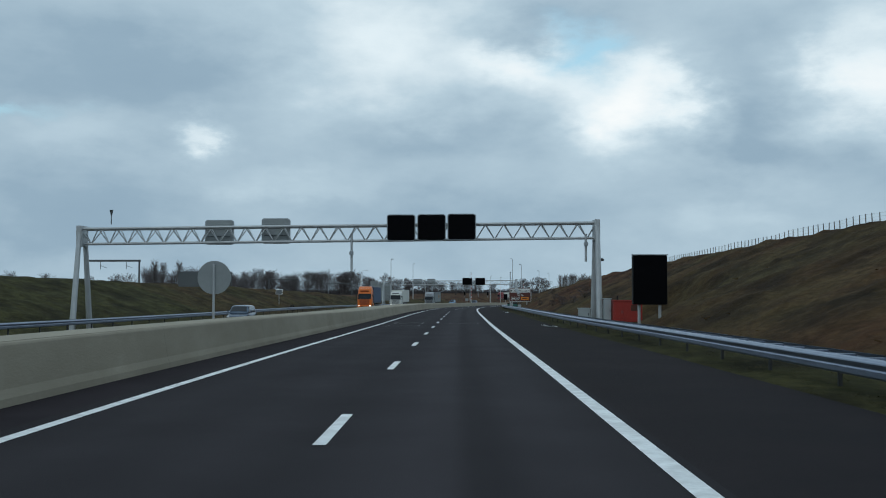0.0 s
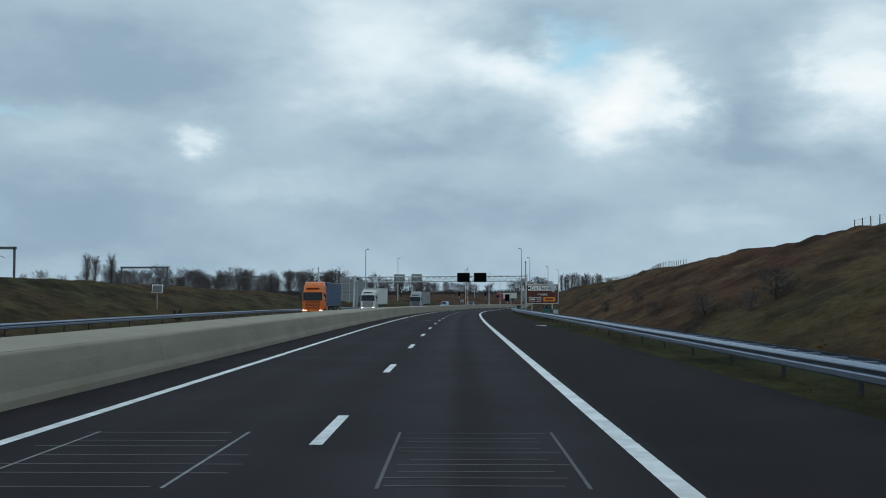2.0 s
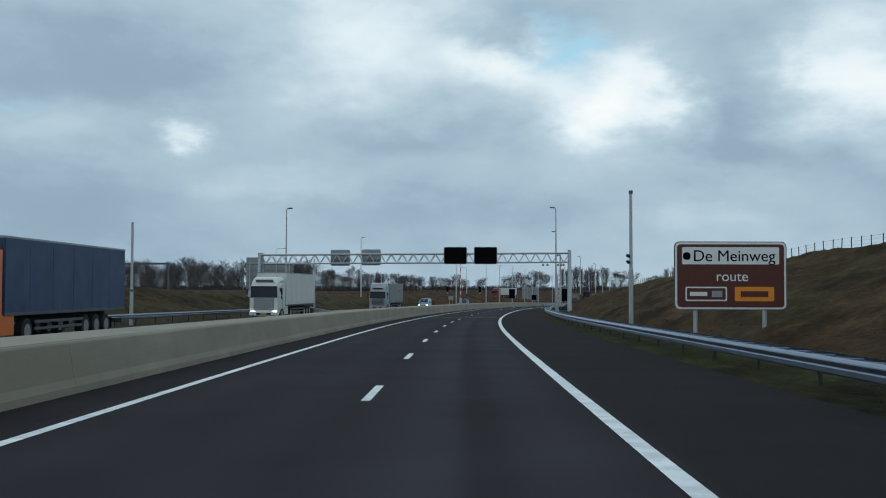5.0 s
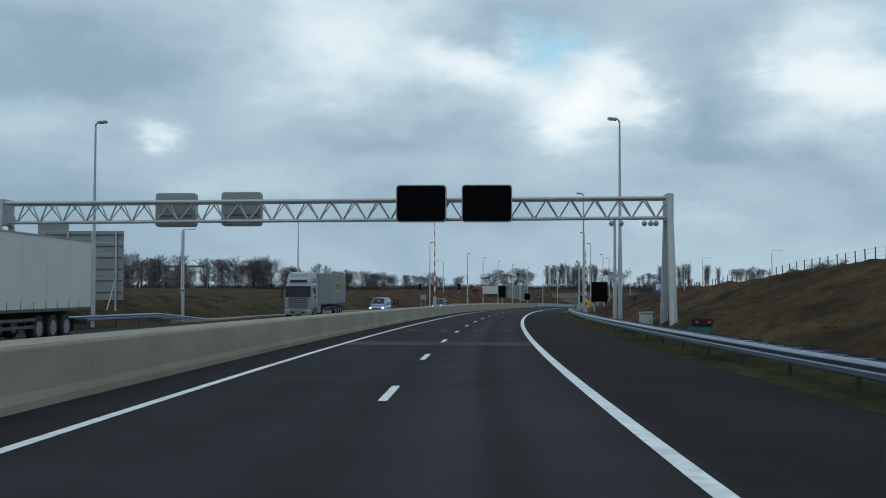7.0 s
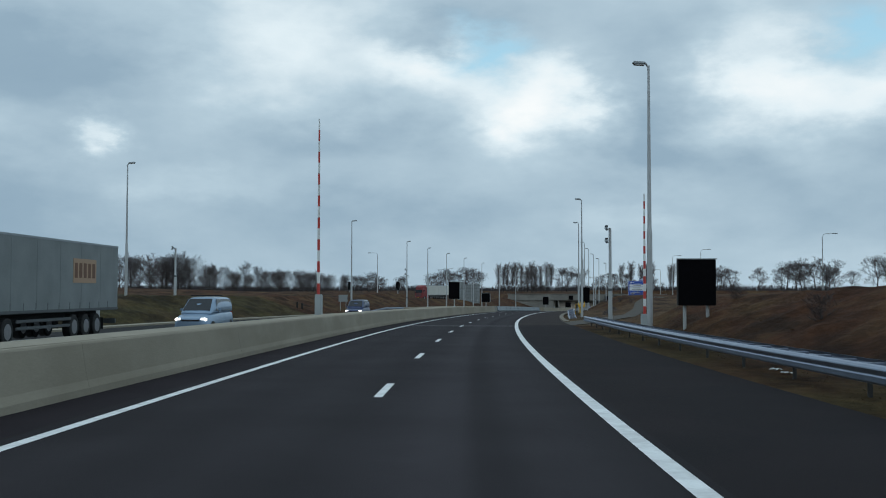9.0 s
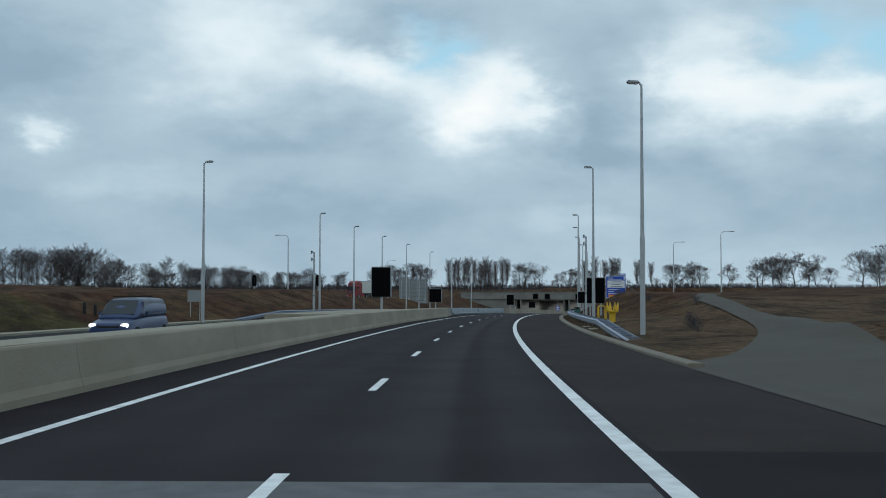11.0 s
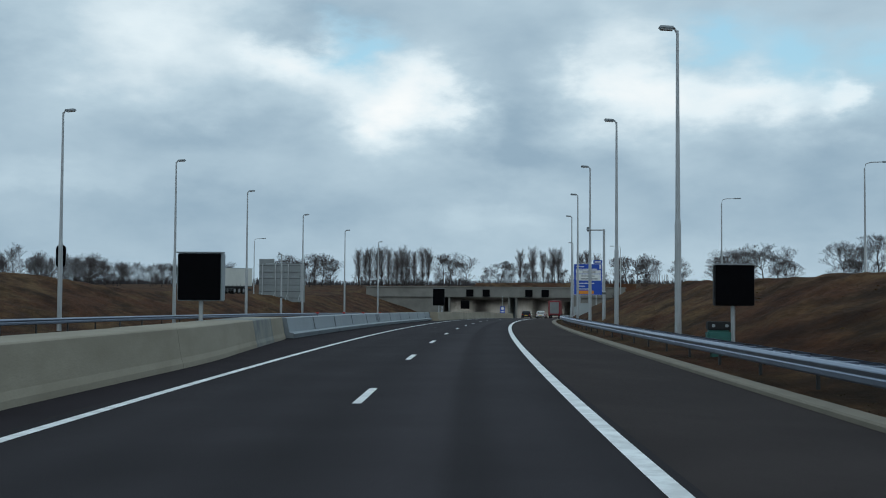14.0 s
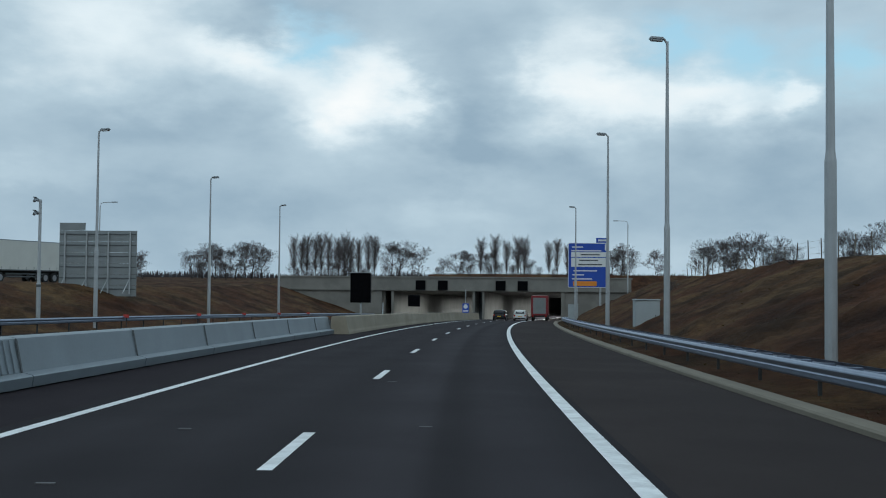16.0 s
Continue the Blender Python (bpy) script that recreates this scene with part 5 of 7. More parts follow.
def cabinet(s, u, w, size, label, mat="cabinet", name="cabinet"):
    t = thing(name, rmat(s, u, w), label, "cabinet")
    body = part("body", box(size, (0, 0, 0), 0.03), mat, t)
    part("roof", box((size[0] + 0.08, size[1] + 0.08, 0.06), (0, 0, size[2]), 0.015), mat, t)
    part("door", box((size[0] * 0.86, 0.02, size[2] * 0.84), (0, -size[1] / 2 - 0.006, size[2] * 0.06), 0.005), mat, body)
    part("handle", box((0.04, 0.04, 0.16), (size[0] * 0.32, -size[1] / 2 - 0.03, size[2] * 0.45), 0.008), "rib", body)
    part("plinth", box((size[0] + 0.1, size[1] + 0.1, 0.3), (0, 0, -0.29), 0.02), "kerb", t)


cabinet(64.3, 10.32, 0.2, (0.42, 0.5, 1.4), "slim pale grey cabinet beside the red container")


def red_container():
    t = thing("equipment_container", rmat(64.0, 11.42, 0.2), "red steel equipment container beside the gantry foot", "container")
    body = part("body", box((1.7, 1.2, 1.22), (0, 0, 0.06), 0.03), "red", t)
    part("roof", box((1.78, 1.28, 0.07), (0, 0, 1.28), 0.02), "red", t)
    part("skid", box((1.74, 1.24, 0.10), (0, 0, -0.04), 0.02), "dark", t)
    for k in range(7):
        part("rib", box((0.05, 0.03, 1.12), (-0.72 + 0.24 * k, -0.612, 0.1), 0.008), "red", body)
    part("louvre", box((0.5, 0.03, 0.34), (0.42, -0.635, 0.72), 0.01), "rust", body)
    part("door_handle", box((0.04, 0.05, 0.2), (-0.36, -0.64, 0.55), 0.01), "rib", body)
    part("exhaust", tube([(-0.5, 0.2, 1.34), (-0.5, 0.2, 1.6)], 0.05, 8), "dark", t)


red_container()
cabinet(66.5, 9.2, 0.25, (0.7, 0.45, 0.75), "low pale grey cabinet at the gantry foot")
cabinet(262.5, 9.25, 0.2, (0.6, 0.5, 0.8), "low pale grey cabinet at the gantry foot")
cabinet(536.0, 10.72, 0.3, (1.3, 1.0, 1.65), "pale grey steel equipment cabinet at the slope foot")
cabinet(540.5, 12.6, 0.75, (1.9, 1.2, 0.42), "rusty red box half sunk in the grass slope", "rust")
cabinet(600.0, 9.4, 0.1, (1.1, 0.7, 1.9), "grey cabinet beside the tunnel approach")


def yellow_hoops():
    t = thing("yellow_hoop_rack", rmat(402.3, 9.3, ground_height(402.3, 9.3) - 0.02), "rack of yellow tubular hoops standing in the grass", "hoop rack")
    for k in range(5):
        y = -0.6 + k * 0.30
        part("hoop", tube([(-0.24, y, 0), (-0.24, y, 1.06), (-0.21, y, 1.16), (-0.14, y, 1.21), (0.14, y, 1.21), (0.21, y, 1.16), (0.24, y, 1.06), (0.24, y, 0)], 0.028, 7), "yellow", t)
    part("tie_bar", tube([(0.24, -0.6, 0.18), (0.24, 0.6, 0.18)], 0.03, 6), "yellow", t)
    part("tie_bar", tube([(-0.24, -0.6, 0.18), (-0.24, 0.6, 0.18)], 0.03, 6), "yellow", t)


def yellow_claw():
    t = thing("yellow_bollard_stand", rmat(399.9, 9.8, ground_height(399.9, 9.8) - 0.1), "yellow steel stand with four broad pointed prongs", "hydrant stand")
    part("column", tube([(0, 0, 0), (0, 0, 0.55), (0, 0, 0.72)], [0.20, 0.21, 0.30], 12), "yellow", t)
    part("collar", tube([(0, 0, 0.72), (0, 0, 0.80)], 0.38, 14), "yellow", t)
    for k in range(4):
        a = radians(20 + 90 * k)
        x, y = 0.30 * math.cos(a), 0.30 * math.sin(a)
        part("prong", tube([(x, y, 0.78), (x * 1.15, y * 1.15, 0.95), (x * 1.3, y * 1.3, 1.36)], [0.11, 0.10, 0.015], 8), "yellow", t)


yellow_hoops()
yellow_claw()
for s, u, long in ((396.7, 8.35, 2.6), (402.6, 8.3, 1.6)):
    t = thing("concrete_slab", rmat(s, u, -0.21), "pale broken concrete slab in the verge under the rail", "slab", "verge slabs")
    part("slab", box((0.55, long, 0.26), (0, 0, -0.1), 0.02, rot=(0, -3, 0)), "concrete_top", t)


# signals and small signs on the portal
def portal_sign(u, w, wide, high, y=-0.95):
    t = thing("tunnel_lane_signal", rmat(PORTAL, u, 0), "black lane signal box fixed on the tunnel fascia", "lane signal", "tunnel lane signals")
    body = part("housing", box((wide, 0.3, high), (0, y + 0.15, w), 0.03), "dark", t)
    part("face", box((wide - 0.1, 0.03, high - 0.1), (0, y - 0.01, w + 0.05), 0.008), "black", body)


for px in (-14.35, -10.85, -1.85, 1.55):
    portal_sign(px, 4.5, 1.55, 1.5)
portal_sign(-15.35, 1.9, 1.9, 1.8, -0.98)


def wrong_way_sign():
    t = thing("blue_sign_post", rmat(628.0, -5.4, 0), "small blue square sign with a white disc on the barrier end", "road sign")
    part("plate", rounded(0.9, 1.3, 0.04, 0.06, at=(0, 0, 0.98)), "blue_sheet", t)
    part("disc", tube([(0, -0.03, 1.85), (0, -0.01, 1.85)], 0.3, 16), "white", t)
    part("text_bar", box((0.7, 0.008, 0.16), (0, -0.01, 1.15)), "white", t)
    part("post", tube([(0, 0.08, 0.9), (0, 0.08, 4.2)], 0.05, 8), "mast", t)


wrong_way_sign()


# ---- loop cuts in the asphalt ----
def loop_cut(s0, u0, long, wide, seed, seal="loop_seal", rungs=6, ragged=0.7):
    """Two long cuts with fine cross cuts; ragged: how far the cross cuts run past them."""
    t = thing("loop_cut", Matrix.Identity(4), "pale sealed saw cut of a detector loop in the asphalt", "road joint", "detector loops", "structure")
    rng = random.Random(seed)
    for a in (u0, u0 + wide):
        part("cut", sweep([(a, 0.0045), (a + 0.035, 0.0045)], s0, s0 + long, 2, closed=False), seal, t)
    for k in range(rungs):
        q = s0 + 0.1 + (long - 0.2) * (k + rng.uniform(-0.2, 0.2)) / (rungs - 1)
        a0, a1 = u0 + rng.uniform(-ragged, 0.25), u0 + wide + rng.uniform(-0.25, ragged)
        part("cut", sweep([(a0, 0.0043), (a1, 0.0043)], q - 0.016, q + 0.016, 1, closed=False), "old_paint", t)


for s, u in ((62.3, -2.79), (69.2, -2.79), (69.2, 0.86), (264.9, -2.65), (264.9, 0.84)):
    loop_cut(s, u, 3.9, 1.82, int(s + 10 * u), "loop_seal" if u < 0 else "old_paint", 7 if u < 0 else 10, 0.7 if u < 0 else 0.02)
loop_cut(143.8, -2.6, 2.1, 1.8, 3)
for s, u, n in ((487.9, -1.75, 1), (492.5, 1.4, 1), (500.5, 0.4, 1), (492.0, -1.6, 1)):
    tagged(part("road_stud", box((0.17, 0.06, 0.012), (0, 0, 0), 0.003), "old_paint", m=rmat(s, u, 0.0)), "small pale mark set in the lane asphalt", "road mark", "lane marks")


# ---- fence on the crest ----
def crest_fence(s0, s1, side, gap, label, lift=0.55, out=0.5):
    t = thing("fence", Matrix.Identity(4), label, "fence", kind="")
    pm = mesh_of("fence_post", tube([(0, 0, -0.4), (0, 0, lift)], [0.028, 0.024], 6), "wood")
    s = s0
    line = []
    rng = random.Random(int(s0))
    while s < s1:
        if side > 0:
            u = table(R_FOOT, s) + 2.2 * table(R_CREST, s) + out
        else:
            u = -22.3 - 3.0 * table(L_CREST, s) - out
        w = ground_height(s, u)
        line.append(rp(s, u, w))
        m = rmat(s, u, w) @ Euler((radians(rng.uniform(-3, 3)), radians(rng.uniform(-3, 3)), 0)).to_matrix().to_4x4()
        part("fence_post", pm, None, t, m=m)
        s += gap * rng.uniform(0.9, 1.1)
    for h in (0.35, 0.7, 1.05):
        part("wire", tube([p + Vector((0, 0, h * lift / 1.15)) for p in line], 0.0035, 4), "wire", t)


crest_fence(48, 113, 1, 0.9, "weathered post and wire fence along the crest of the bank")
crest_fence(148, 300, 1, 1.0, "long post and wire fence on the grass crest")
crest_fence(520, 575, 1, 2.4, "post and wire fence above the tunnel slope", 1.0)


# ---- railway portals beyond the bank ----
def rail_portal(s, u, wide, top):
    g = ground_height(s, u)
    t = thing("railway_portal", rmat(s, u, 0), "grey steel overhead line portal of a railway", "railway portal", "railway portals")
    for x in (-wide / 2, wide / 2):
        part("column", box((0.3, 0.3, top - g + 0.3), (x, 0, g - 0.3), 0.03), "rib", t)
    part("beam", box((wide + 0.6, 0.3, 0.42), (0, 0, top - 0.42), 0.03), "rib", t)
    for x in (-wide * 0.25, wide * 0.25):
        h = part("drop_arm", tube([(x, 0, top - 0.4), (x, 0, top - 2.0)], 0.06, 6), "rib", t)
        part("cantilever", tube([(x, 0, top - 1.2), (x + 1.3, 0, top - 1.7)], 0.04, 6), "rib", h)


for s, u, wide, top in ((150, -73, 10.5, 9.0), (219, -73, 11.0, 9.9), (290, -75, 10.5, 9.4), (362, -78, 10.5, 9.0), (436, -82, 10.5, 9.0)):
    rail_portal(s, u, wide, top)



# ---- vehicles ----
def paint_mat(name, col, rough=0.35, metal=0.0):
    return material(name, col, rough, metal, var=0.08, scale=1.5, fine=15, bump=0.0)


M.update(
    glass=material("dark_vehicle_glass", (0.010, 0.013, 0.018), 0.10, var=0.2, scale=1, fine=5, bump=0.0, spec=0.35),
    tyre=material("tyre_rubber", (0.014, 0.014, 0.014), 0.85, var=0.3, scale=6, fine=60, bump=0.1),
    rim=material("wheel_rim", (0.30, 0.30, 0.31), 0.4, 0.7, var=0.15, scale=6, fine=30, bump=0.0),
    orange=paint_mat("orange_truck_paint", (0.68, 0.15, 0.015)),
    blue_tarp=material("blue_curtain_tarp", (0.02, 0.05, 0.12), 0.6, var=0.25, scale=0.8, fine=12, bump=0.1, second=(0.035, 0.07, 0.14), mix_scale=0.5),
    white_truck=paint_mat("white_truck_paint", (0.60, 0.61, 0.58)),
    white_box=material("white_trailer_box", (0.62, 0.62, 0.57), 0.5, var=0.08, scale=0.5, fine=8, bump=0.02),
    silver=paint_mat("silver_truck_paint", (0.28, 0.30, 0.32), 0.35, 0.4),
    grey_tarp=material("grey_curtain_tarp", (0.20, 0.22, 0.22), 0.6, var=0.18, scale=0.8, fine=12, bump=0.1),
    dark_car=paint_mat("black_car_paint", (0.010, 0.010, 0.012), 0.25),
    white_car=paint_mat("white_car_paint", (0.62, 0.63, 0.62), 0.3),
    blue_car=paint_mat("pale_blue_car_paint", (0.24, 0.34, 0.46), 0.25, 0.3),
    slate_car=paint_mat("slate_blue_car_paint", (0.07, 0.10, 0.14), 0.2, 0.4),
    orange_dark=paint_mat("shaded_orange_panel", (0.26, 0.05, 0.010), 0.5),
    grey_dark=paint_mat("dark_grey_panel", (0.06, 0.063, 0.066), 0.5),
    pale_dark=paint_mat("mid_grey_panel", (0.16, 0.165, 0.17), 0.5),
    navy=paint_mat("navy_car_paint", (0.03, 0.05, 0.12), 0.3, 0.2),
    truck_red=paint_mat("red_truck_paint", (0.22, 0.016, 0.02)),
    tan_sheet=paint_mat("faded_tan_panel", (0.42, 0.27, 0.17), 0.6),
    brown_bar=paint_mat("brown_lettering", (0.16, 0.07, 0.035), 0.6),
    tail=material("red_tail_lens", (0.35, 0.015, 0.01), 0.25, var=0.1, scale=5, fine=30, bump=0.0),
)
lit = bpy.data.materials.new("lit_headlamp")
lit.use_nodes = True
lit.node_tree.nodes["Principled BSDF"].inputs["Emission Color"].default_value = (1, 0.97, 0.9, 1)
lit.node_tree.nodes["Principled BSDF"].inputs["Emission Strength"].default_value = 3.0
M["lit"] = lit

WHEEL = {}


def wheel(parent, x, y, r, width, twin=False):
    key = (r, width)
    if key not in WHEEL:
        b = tube([(-width / 2, 0, 0), (-width / 2 + 0.03, 0, 0), (width / 2 - 0.03, 0, 0), (width / 2, 0, 0)], [r - 0.05, r, r, r - 0.05], 20)
        WHEEL[key] = (mesh_of("tyre", b, "tyre"),
                      mesh_of("rim", tube([(-width / 2 - 0.01, 0, 0), (width / 2 + 0.01, 0, 0)], r * 0.58, 16), "rim"))
    w = part("wheel", WHEEL[key][0], None, parent, m=Matrix.Translation((x, y, r)))
    part("rim", WHEEL[key][1], None, w)
    return w


def shell(sections, bm=None):
    """A body lofted through cross-sections (y, half width at sill, half width at top, z sill, z top), rounded at the corners."""
    b = bmesh.new()
    rings = []
    for y, a, t, z0, z1 in sections:
        h = z1 - z0
        pts = [(-a * 0.96, z0), (-a, z0 + 0.15 * h), (-a, z0 + 0.5 * h), (-t, z1 - 0.12 * h), (-t * 0.9, z1), (t * 0.9, z1), (t, z1 - 0.12 * h), (a, z0 + 0.5 * h),
               (a, z0 + 0.15 * h), (a * 0.96, z0)]
        rings.append([b.verts.new((x, y, z)) for x, z in pts])
    n = len(rings[0])
    for r0, r1 in zip(rings, rings[1:]):
        for k in range(n):
            b.faces.new((r0[k], r0[(k + 1) % n], r1[(k + 1) % n], r1[k]))
    b.faces.new(rings[0][::-1])
    b.faces.new(rings[-1])
    bmesh.ops.recalc_face_normals(b, faces=b.faces)
    return merge(bm, b)


def smooth(ob, levels=2):
    """Rounded sheet metal."""
    mod = ob.modifiers.new("rounding", "SUBSURF")
    mod.levels = mod.render_levels = levels
    ob.data.polygons.foreach_set("use_smooth", [True] * len(ob.data.polygons))
    return ob


def panel(pts, thick, bm=None):
    """A plate through four corners, thickened along its normal."""
    b = bmesh.new()
    v = [Vector(p) for p in pts]
    n = (v[1] - v[0]).cross(v[3] - v[0]).normalized() * thick
    a = [b.verts.new(p) for p in v]
    c = [b.verts.new(p + n) for p in v]
    b.faces.new(a[::-1])
    b.faces.new(c)
    for k in range(4):
        b.faces.new((a[k], a[(k + 1) % 4], c[(k + 1) % 4], c[k]))
    bmesh.ops.recalc_face_normals(b, faces=b.faces)
    return merge(bm, b)


def car(m, mat, label, van=False, lights=True, tall=1.45):
    """A passenger car whose front looks along +y."""
    t = thing("van" if van else "car", m, label, "van" if van else "car", "passing cars")
    h = tall
    f = 2.15 if not van else 2.45
    belt = h * 0.60
    smooth(part("body", shell([(-f, 0.74, 0.72, 0.34, belt * 0.96), (-f + 0.06, 0.84, 0.80, 0.26, belt), (-f + 0.5, 0.88, 0.85, 0.20, belt + 0.03), (-0.3, 0.89, 0.86, 0.19, belt + 0.02),
                               (f - 1.25, 0.88, 0.84, 0.20, belt - 0.02), (f - 0.6, 0.86, 0.79, 0.22, belt - 0.12), (f - 0.1, 0.80, 0.70, 0.26, belt - 0.22), (f, 0.70, 0.62, 0.34, belt - 0.28)]), mat, t))
    r0 = -f + 0.06 if van else -f + 0.22
    gh = smooth(part("cabin", shell([(r0, 0.78, 0.64, belt - 0.08, h - 0.14), (r0 + 0.12, 0.80, 0.68, belt - 0.08, h - 0.03), (r0 + 0.6, 0.81, 0.69, belt - 0.08, h), (0.2, 0.81, 0.69, belt - 0.08, h),
                                     (0.62, 0.80, 0.66, belt - 0.08, h - 0.06), (f - 1.02, 0.76, 0.66, belt - 0.10, belt + 0.10), (f - 0.88, 0.72, 0.62, belt - 0.12, belt + 0.0)]), mat, t))
    z1, z0 = h - 0.13, belt + 0.06
    part("windscreen", panel([(-0.66, f - 0.99, z0 + 0.03), (0.66, f - 0.99, z0 + 0.03), (0.56, 0.64, z1 + 0.03), (-0.56, 0.64, z1 + 0.03)], 0.03), "glass", gh)
    part("rear_window", panel([(0.58, r0 - 0.015, z0 + 0.06), (-0.58, r0 - 0.015, z0 + 0.06), (-0.52, r0 + 0.035, z1 - 0.04), (0.52, r0 + 0.035, z1 - 0.04)], 0.02), "glass", gh)
    for sx in (-1, 1):
        for y0, y1 in ((-0.28, 0.52), (r0 + 0.28, -0.36)):
            q = [(sx * 0.795, y0, z0), (sx * 0.795, y1 + (0.25 if y1 > 0 else 0), z0), (sx * 0.715, y1, z1), (sx * 0.715, y0, z1)]
            part("side_window", panel(q if sx > 0 else q[::-1], 0.012), "glass", gh)
        part("headlight", box((0.32, 0.14, 0.14), (sx * 0.60, f - 0.10, belt - 0.40), 0.04), "lit" if lights else "white", t)
        part("tail_light", box((0.18, 0.08, 0.24), (sx * 0.68, -f + 0.03, belt - 0.26), 0.03), "tail", t)
        part("mirror", box((0.18, 0.10, 0.13), (sx * 0.94, 0.72, belt + 0.04), 0.04), mat, t)
        for y in (f - 0.85, -f + 0.75):
            part("wheel_arch", tube([(sx * 0.80, y, 0.33), (sx * 0.885, y, 0.33)], 0.36, 18), "dark", t)
            wheel(t, sx * 0.80, y, 0.31, 0.2)
    part("grille", box((0.9, 0.05, 0.12), (0, f - 0.03, belt - 0.44), 0.02), "dark", t)
    part("number_plate", box((0.5, 0.02, 0.11), (0, -f - 0.01, 0.55), 0.004), "yellow", t)
    part("bumper", box((1.5, 0.12, 0.16), (0, -f - 0.01, 0.30), 0.04), "dark", t)
    part("bumper", box((1.4, 0.12, 0.12), (0, f - 0.06, 0.27), 0.04), "dark", t)
    if van:
        for y in (-0.9, 0.1):
            part("roof_bar", box((1.3, 0.06, 0.05), (0, y, h + 0.02), 0.01), "dark", t)
    return t


def truck(m, cab_mat, box_mat, label, high_roof=True, lights=True, marks=None, box_top=4.0, dark_mat="grey_dark"):
    """A tractor with semi-trailer; its front looks along +y, the origin lies under the front bumper."""
    t = thing("truck", m, label, "truck", "passing trucks")
    top = 4.05 if high_roof else 3.6
    cab = part("cab", shell([(-2.25, 1.22, 1.20, 0.95, 3.2), (-2.2, 1.24, 1.22, 0.75, 3.25), (-0.6, 1.25, 1.21, 0.60, 3.2), (-0.22, 1.24, 1.17, 0.50, 3.05), (-0.06, 1.21, 1.14, 0.46, 2.8), (0.0, 1.14, 1.08, 0.48, 1.9)]), cab_mat, t)
    part("roof_fairing", shell([(-2.28, 1.20, 1.10, 3.05, top), (-1.5, 1.19, 1.09, 3.05, top), (-0.9, 1.16, 1.05, 3.05, top - 0.12), (-0.45, 1.12, 1.0, 3.0, top - 0.42), (-0.22, 1.08, 0.98, 2.95, 3.14)]), cab_mat, cab)
    glass = part("windscreen", panel([(-1.13, 0.03, 1.86), (1.13, 0.03, 1.86), (1.10, -0.045, 2.76), (-1.10, -0.045, 2.76)], 0.03), "glass", cab)
    for sx in (-0.45, 0.35):
        part("wiper", tube([(sx, 0.07, 1.94), (sx + 0.45, 0.05, 2.28)], 0.014, 5), "dark", glass)
    part("sun_visor", box((2.26, 0.22, 0.05), (0, 0.0, 2.76), 0.02), "dark", cab)
    part("sign_panel", box((1.5, 0.05, 0.26), (0, -0.22, 3.14), 0.03, rot=(-35, 0, 0)), dark_mat, cab)
    grille = part("grille", box((1.72, 0.06, 0.96), (0, 0.0, 0.86), 0.05), dark_mat, cab)
    for k in range(5):
        part("grille_bar", box((1.6, 0.05, 0.055), (0, 0.035, 0.96 + 0.17 * k), 0.015), cab_mat, grille)
    bumper = part("bumper", box((2.46, 0.34, 0.46), (0, -0.04, 0.32), 0.10), cab_mat, cab)
    part("air_intake", box((1.3, 0.04, 0.20), (0, 0.125, 0.42), 0.03), "dark", bumper)
    part("number_plate", box((0.52, 0.015, 0.11), (0, 0.15, 0.46), 0.004), "yellow", bumper)
    for sx in (-1, 1):
        part("headlight", box((0.40, 0.08, 0.19), (sx * 0.93, 0.085, 0.56), 0.04), "lit" if lights else "white", cab)
        part("fog_lamp", box((0.22, 0.03, 0.09), (sx * 0.88, 0.125, 0.40), 0.02), "edge", bumper)
        part("mirror", box((0.12, 0.16, 0.56), (sx * 1.46, -0.16, 2.05), 0.05), "dark", cab)
        part("mirror", box((0.11, 0.14, 0.26), (sx * 1.45, -0.16, 1.74), 0.04), "dark", cab)
        part("mirror_arm", tube([(sx * 1.2, -0.3, 2.6), (sx * 1.46, -0.18, 2.55)], 0.02, 6), "dark", cab)
        part("side_window", box((0.02, 0.92, 0.70), (sx * 1.222, -0.95, 1.98), 0.01), "glass", cab)
        part("door_seam", box((0.012, 0.02, 2.1), (sx * 1.243, -1.48, 0.9), 0.002), "dark", cab)
        part("door_handle", box((0.03, 0.16, 0.04), (sx * 1.25, -1.34, 1.7), 0.008), "dark", cab)
        part("side_deflector", box((0.05, 0.55, 2.5), (sx * 1.2, -2.5, 1.0), 0.02), cab_mat, cab)
        part("fairing", box((0.05, 1.6, 0.75), (sx * 1.21, -3.0, 0.42), 0.02), cab_mat, cab)
        part("step", box((0.1, 0.7, 0.12), (sx * 1.2, -0.85, 0.36), 0.03), "dark", cab)
        part("wheel_arch", tube([(sx * 1.0, -1.35, 0.52), (sx * 1.225, -1.35, 0.52)], 0.60, 20), "dark", cab)
        part("roof_lamp", box((0.18, 0.10, 0.09), (sx * 0.62, -0.52, top - 0.34), 0.03), "white" if lights else "edge", cab)
        part("roof_lamp", box((0.18, 0.10, 0.09), (sx * 0.22, -0.52, top - 0.34), 0.03), "white" if lights else "edge", cab)
        part("air_horn", tube([(sx * 0.9, -1.2, top + 0.03), (sx * 0.9, -0.75, top + 0.05)], [0.03, 0.06], 8), "edge", cab)
    tr = part("trailer_box", box((2.52, 13.4, box_top - 1.18), (0, -9.6, 1.18), 0.03), box_mat, t)
    part("top_rail", box((2.55, 13.44, 0.10), (0, -9.6, box_top - 0.09), 0.02), "edge", tr)
    part("bottom_rail", box((2.55, 13.44, 0.14), (0, -9.6, 1.12), 0.02), "rib", tr)
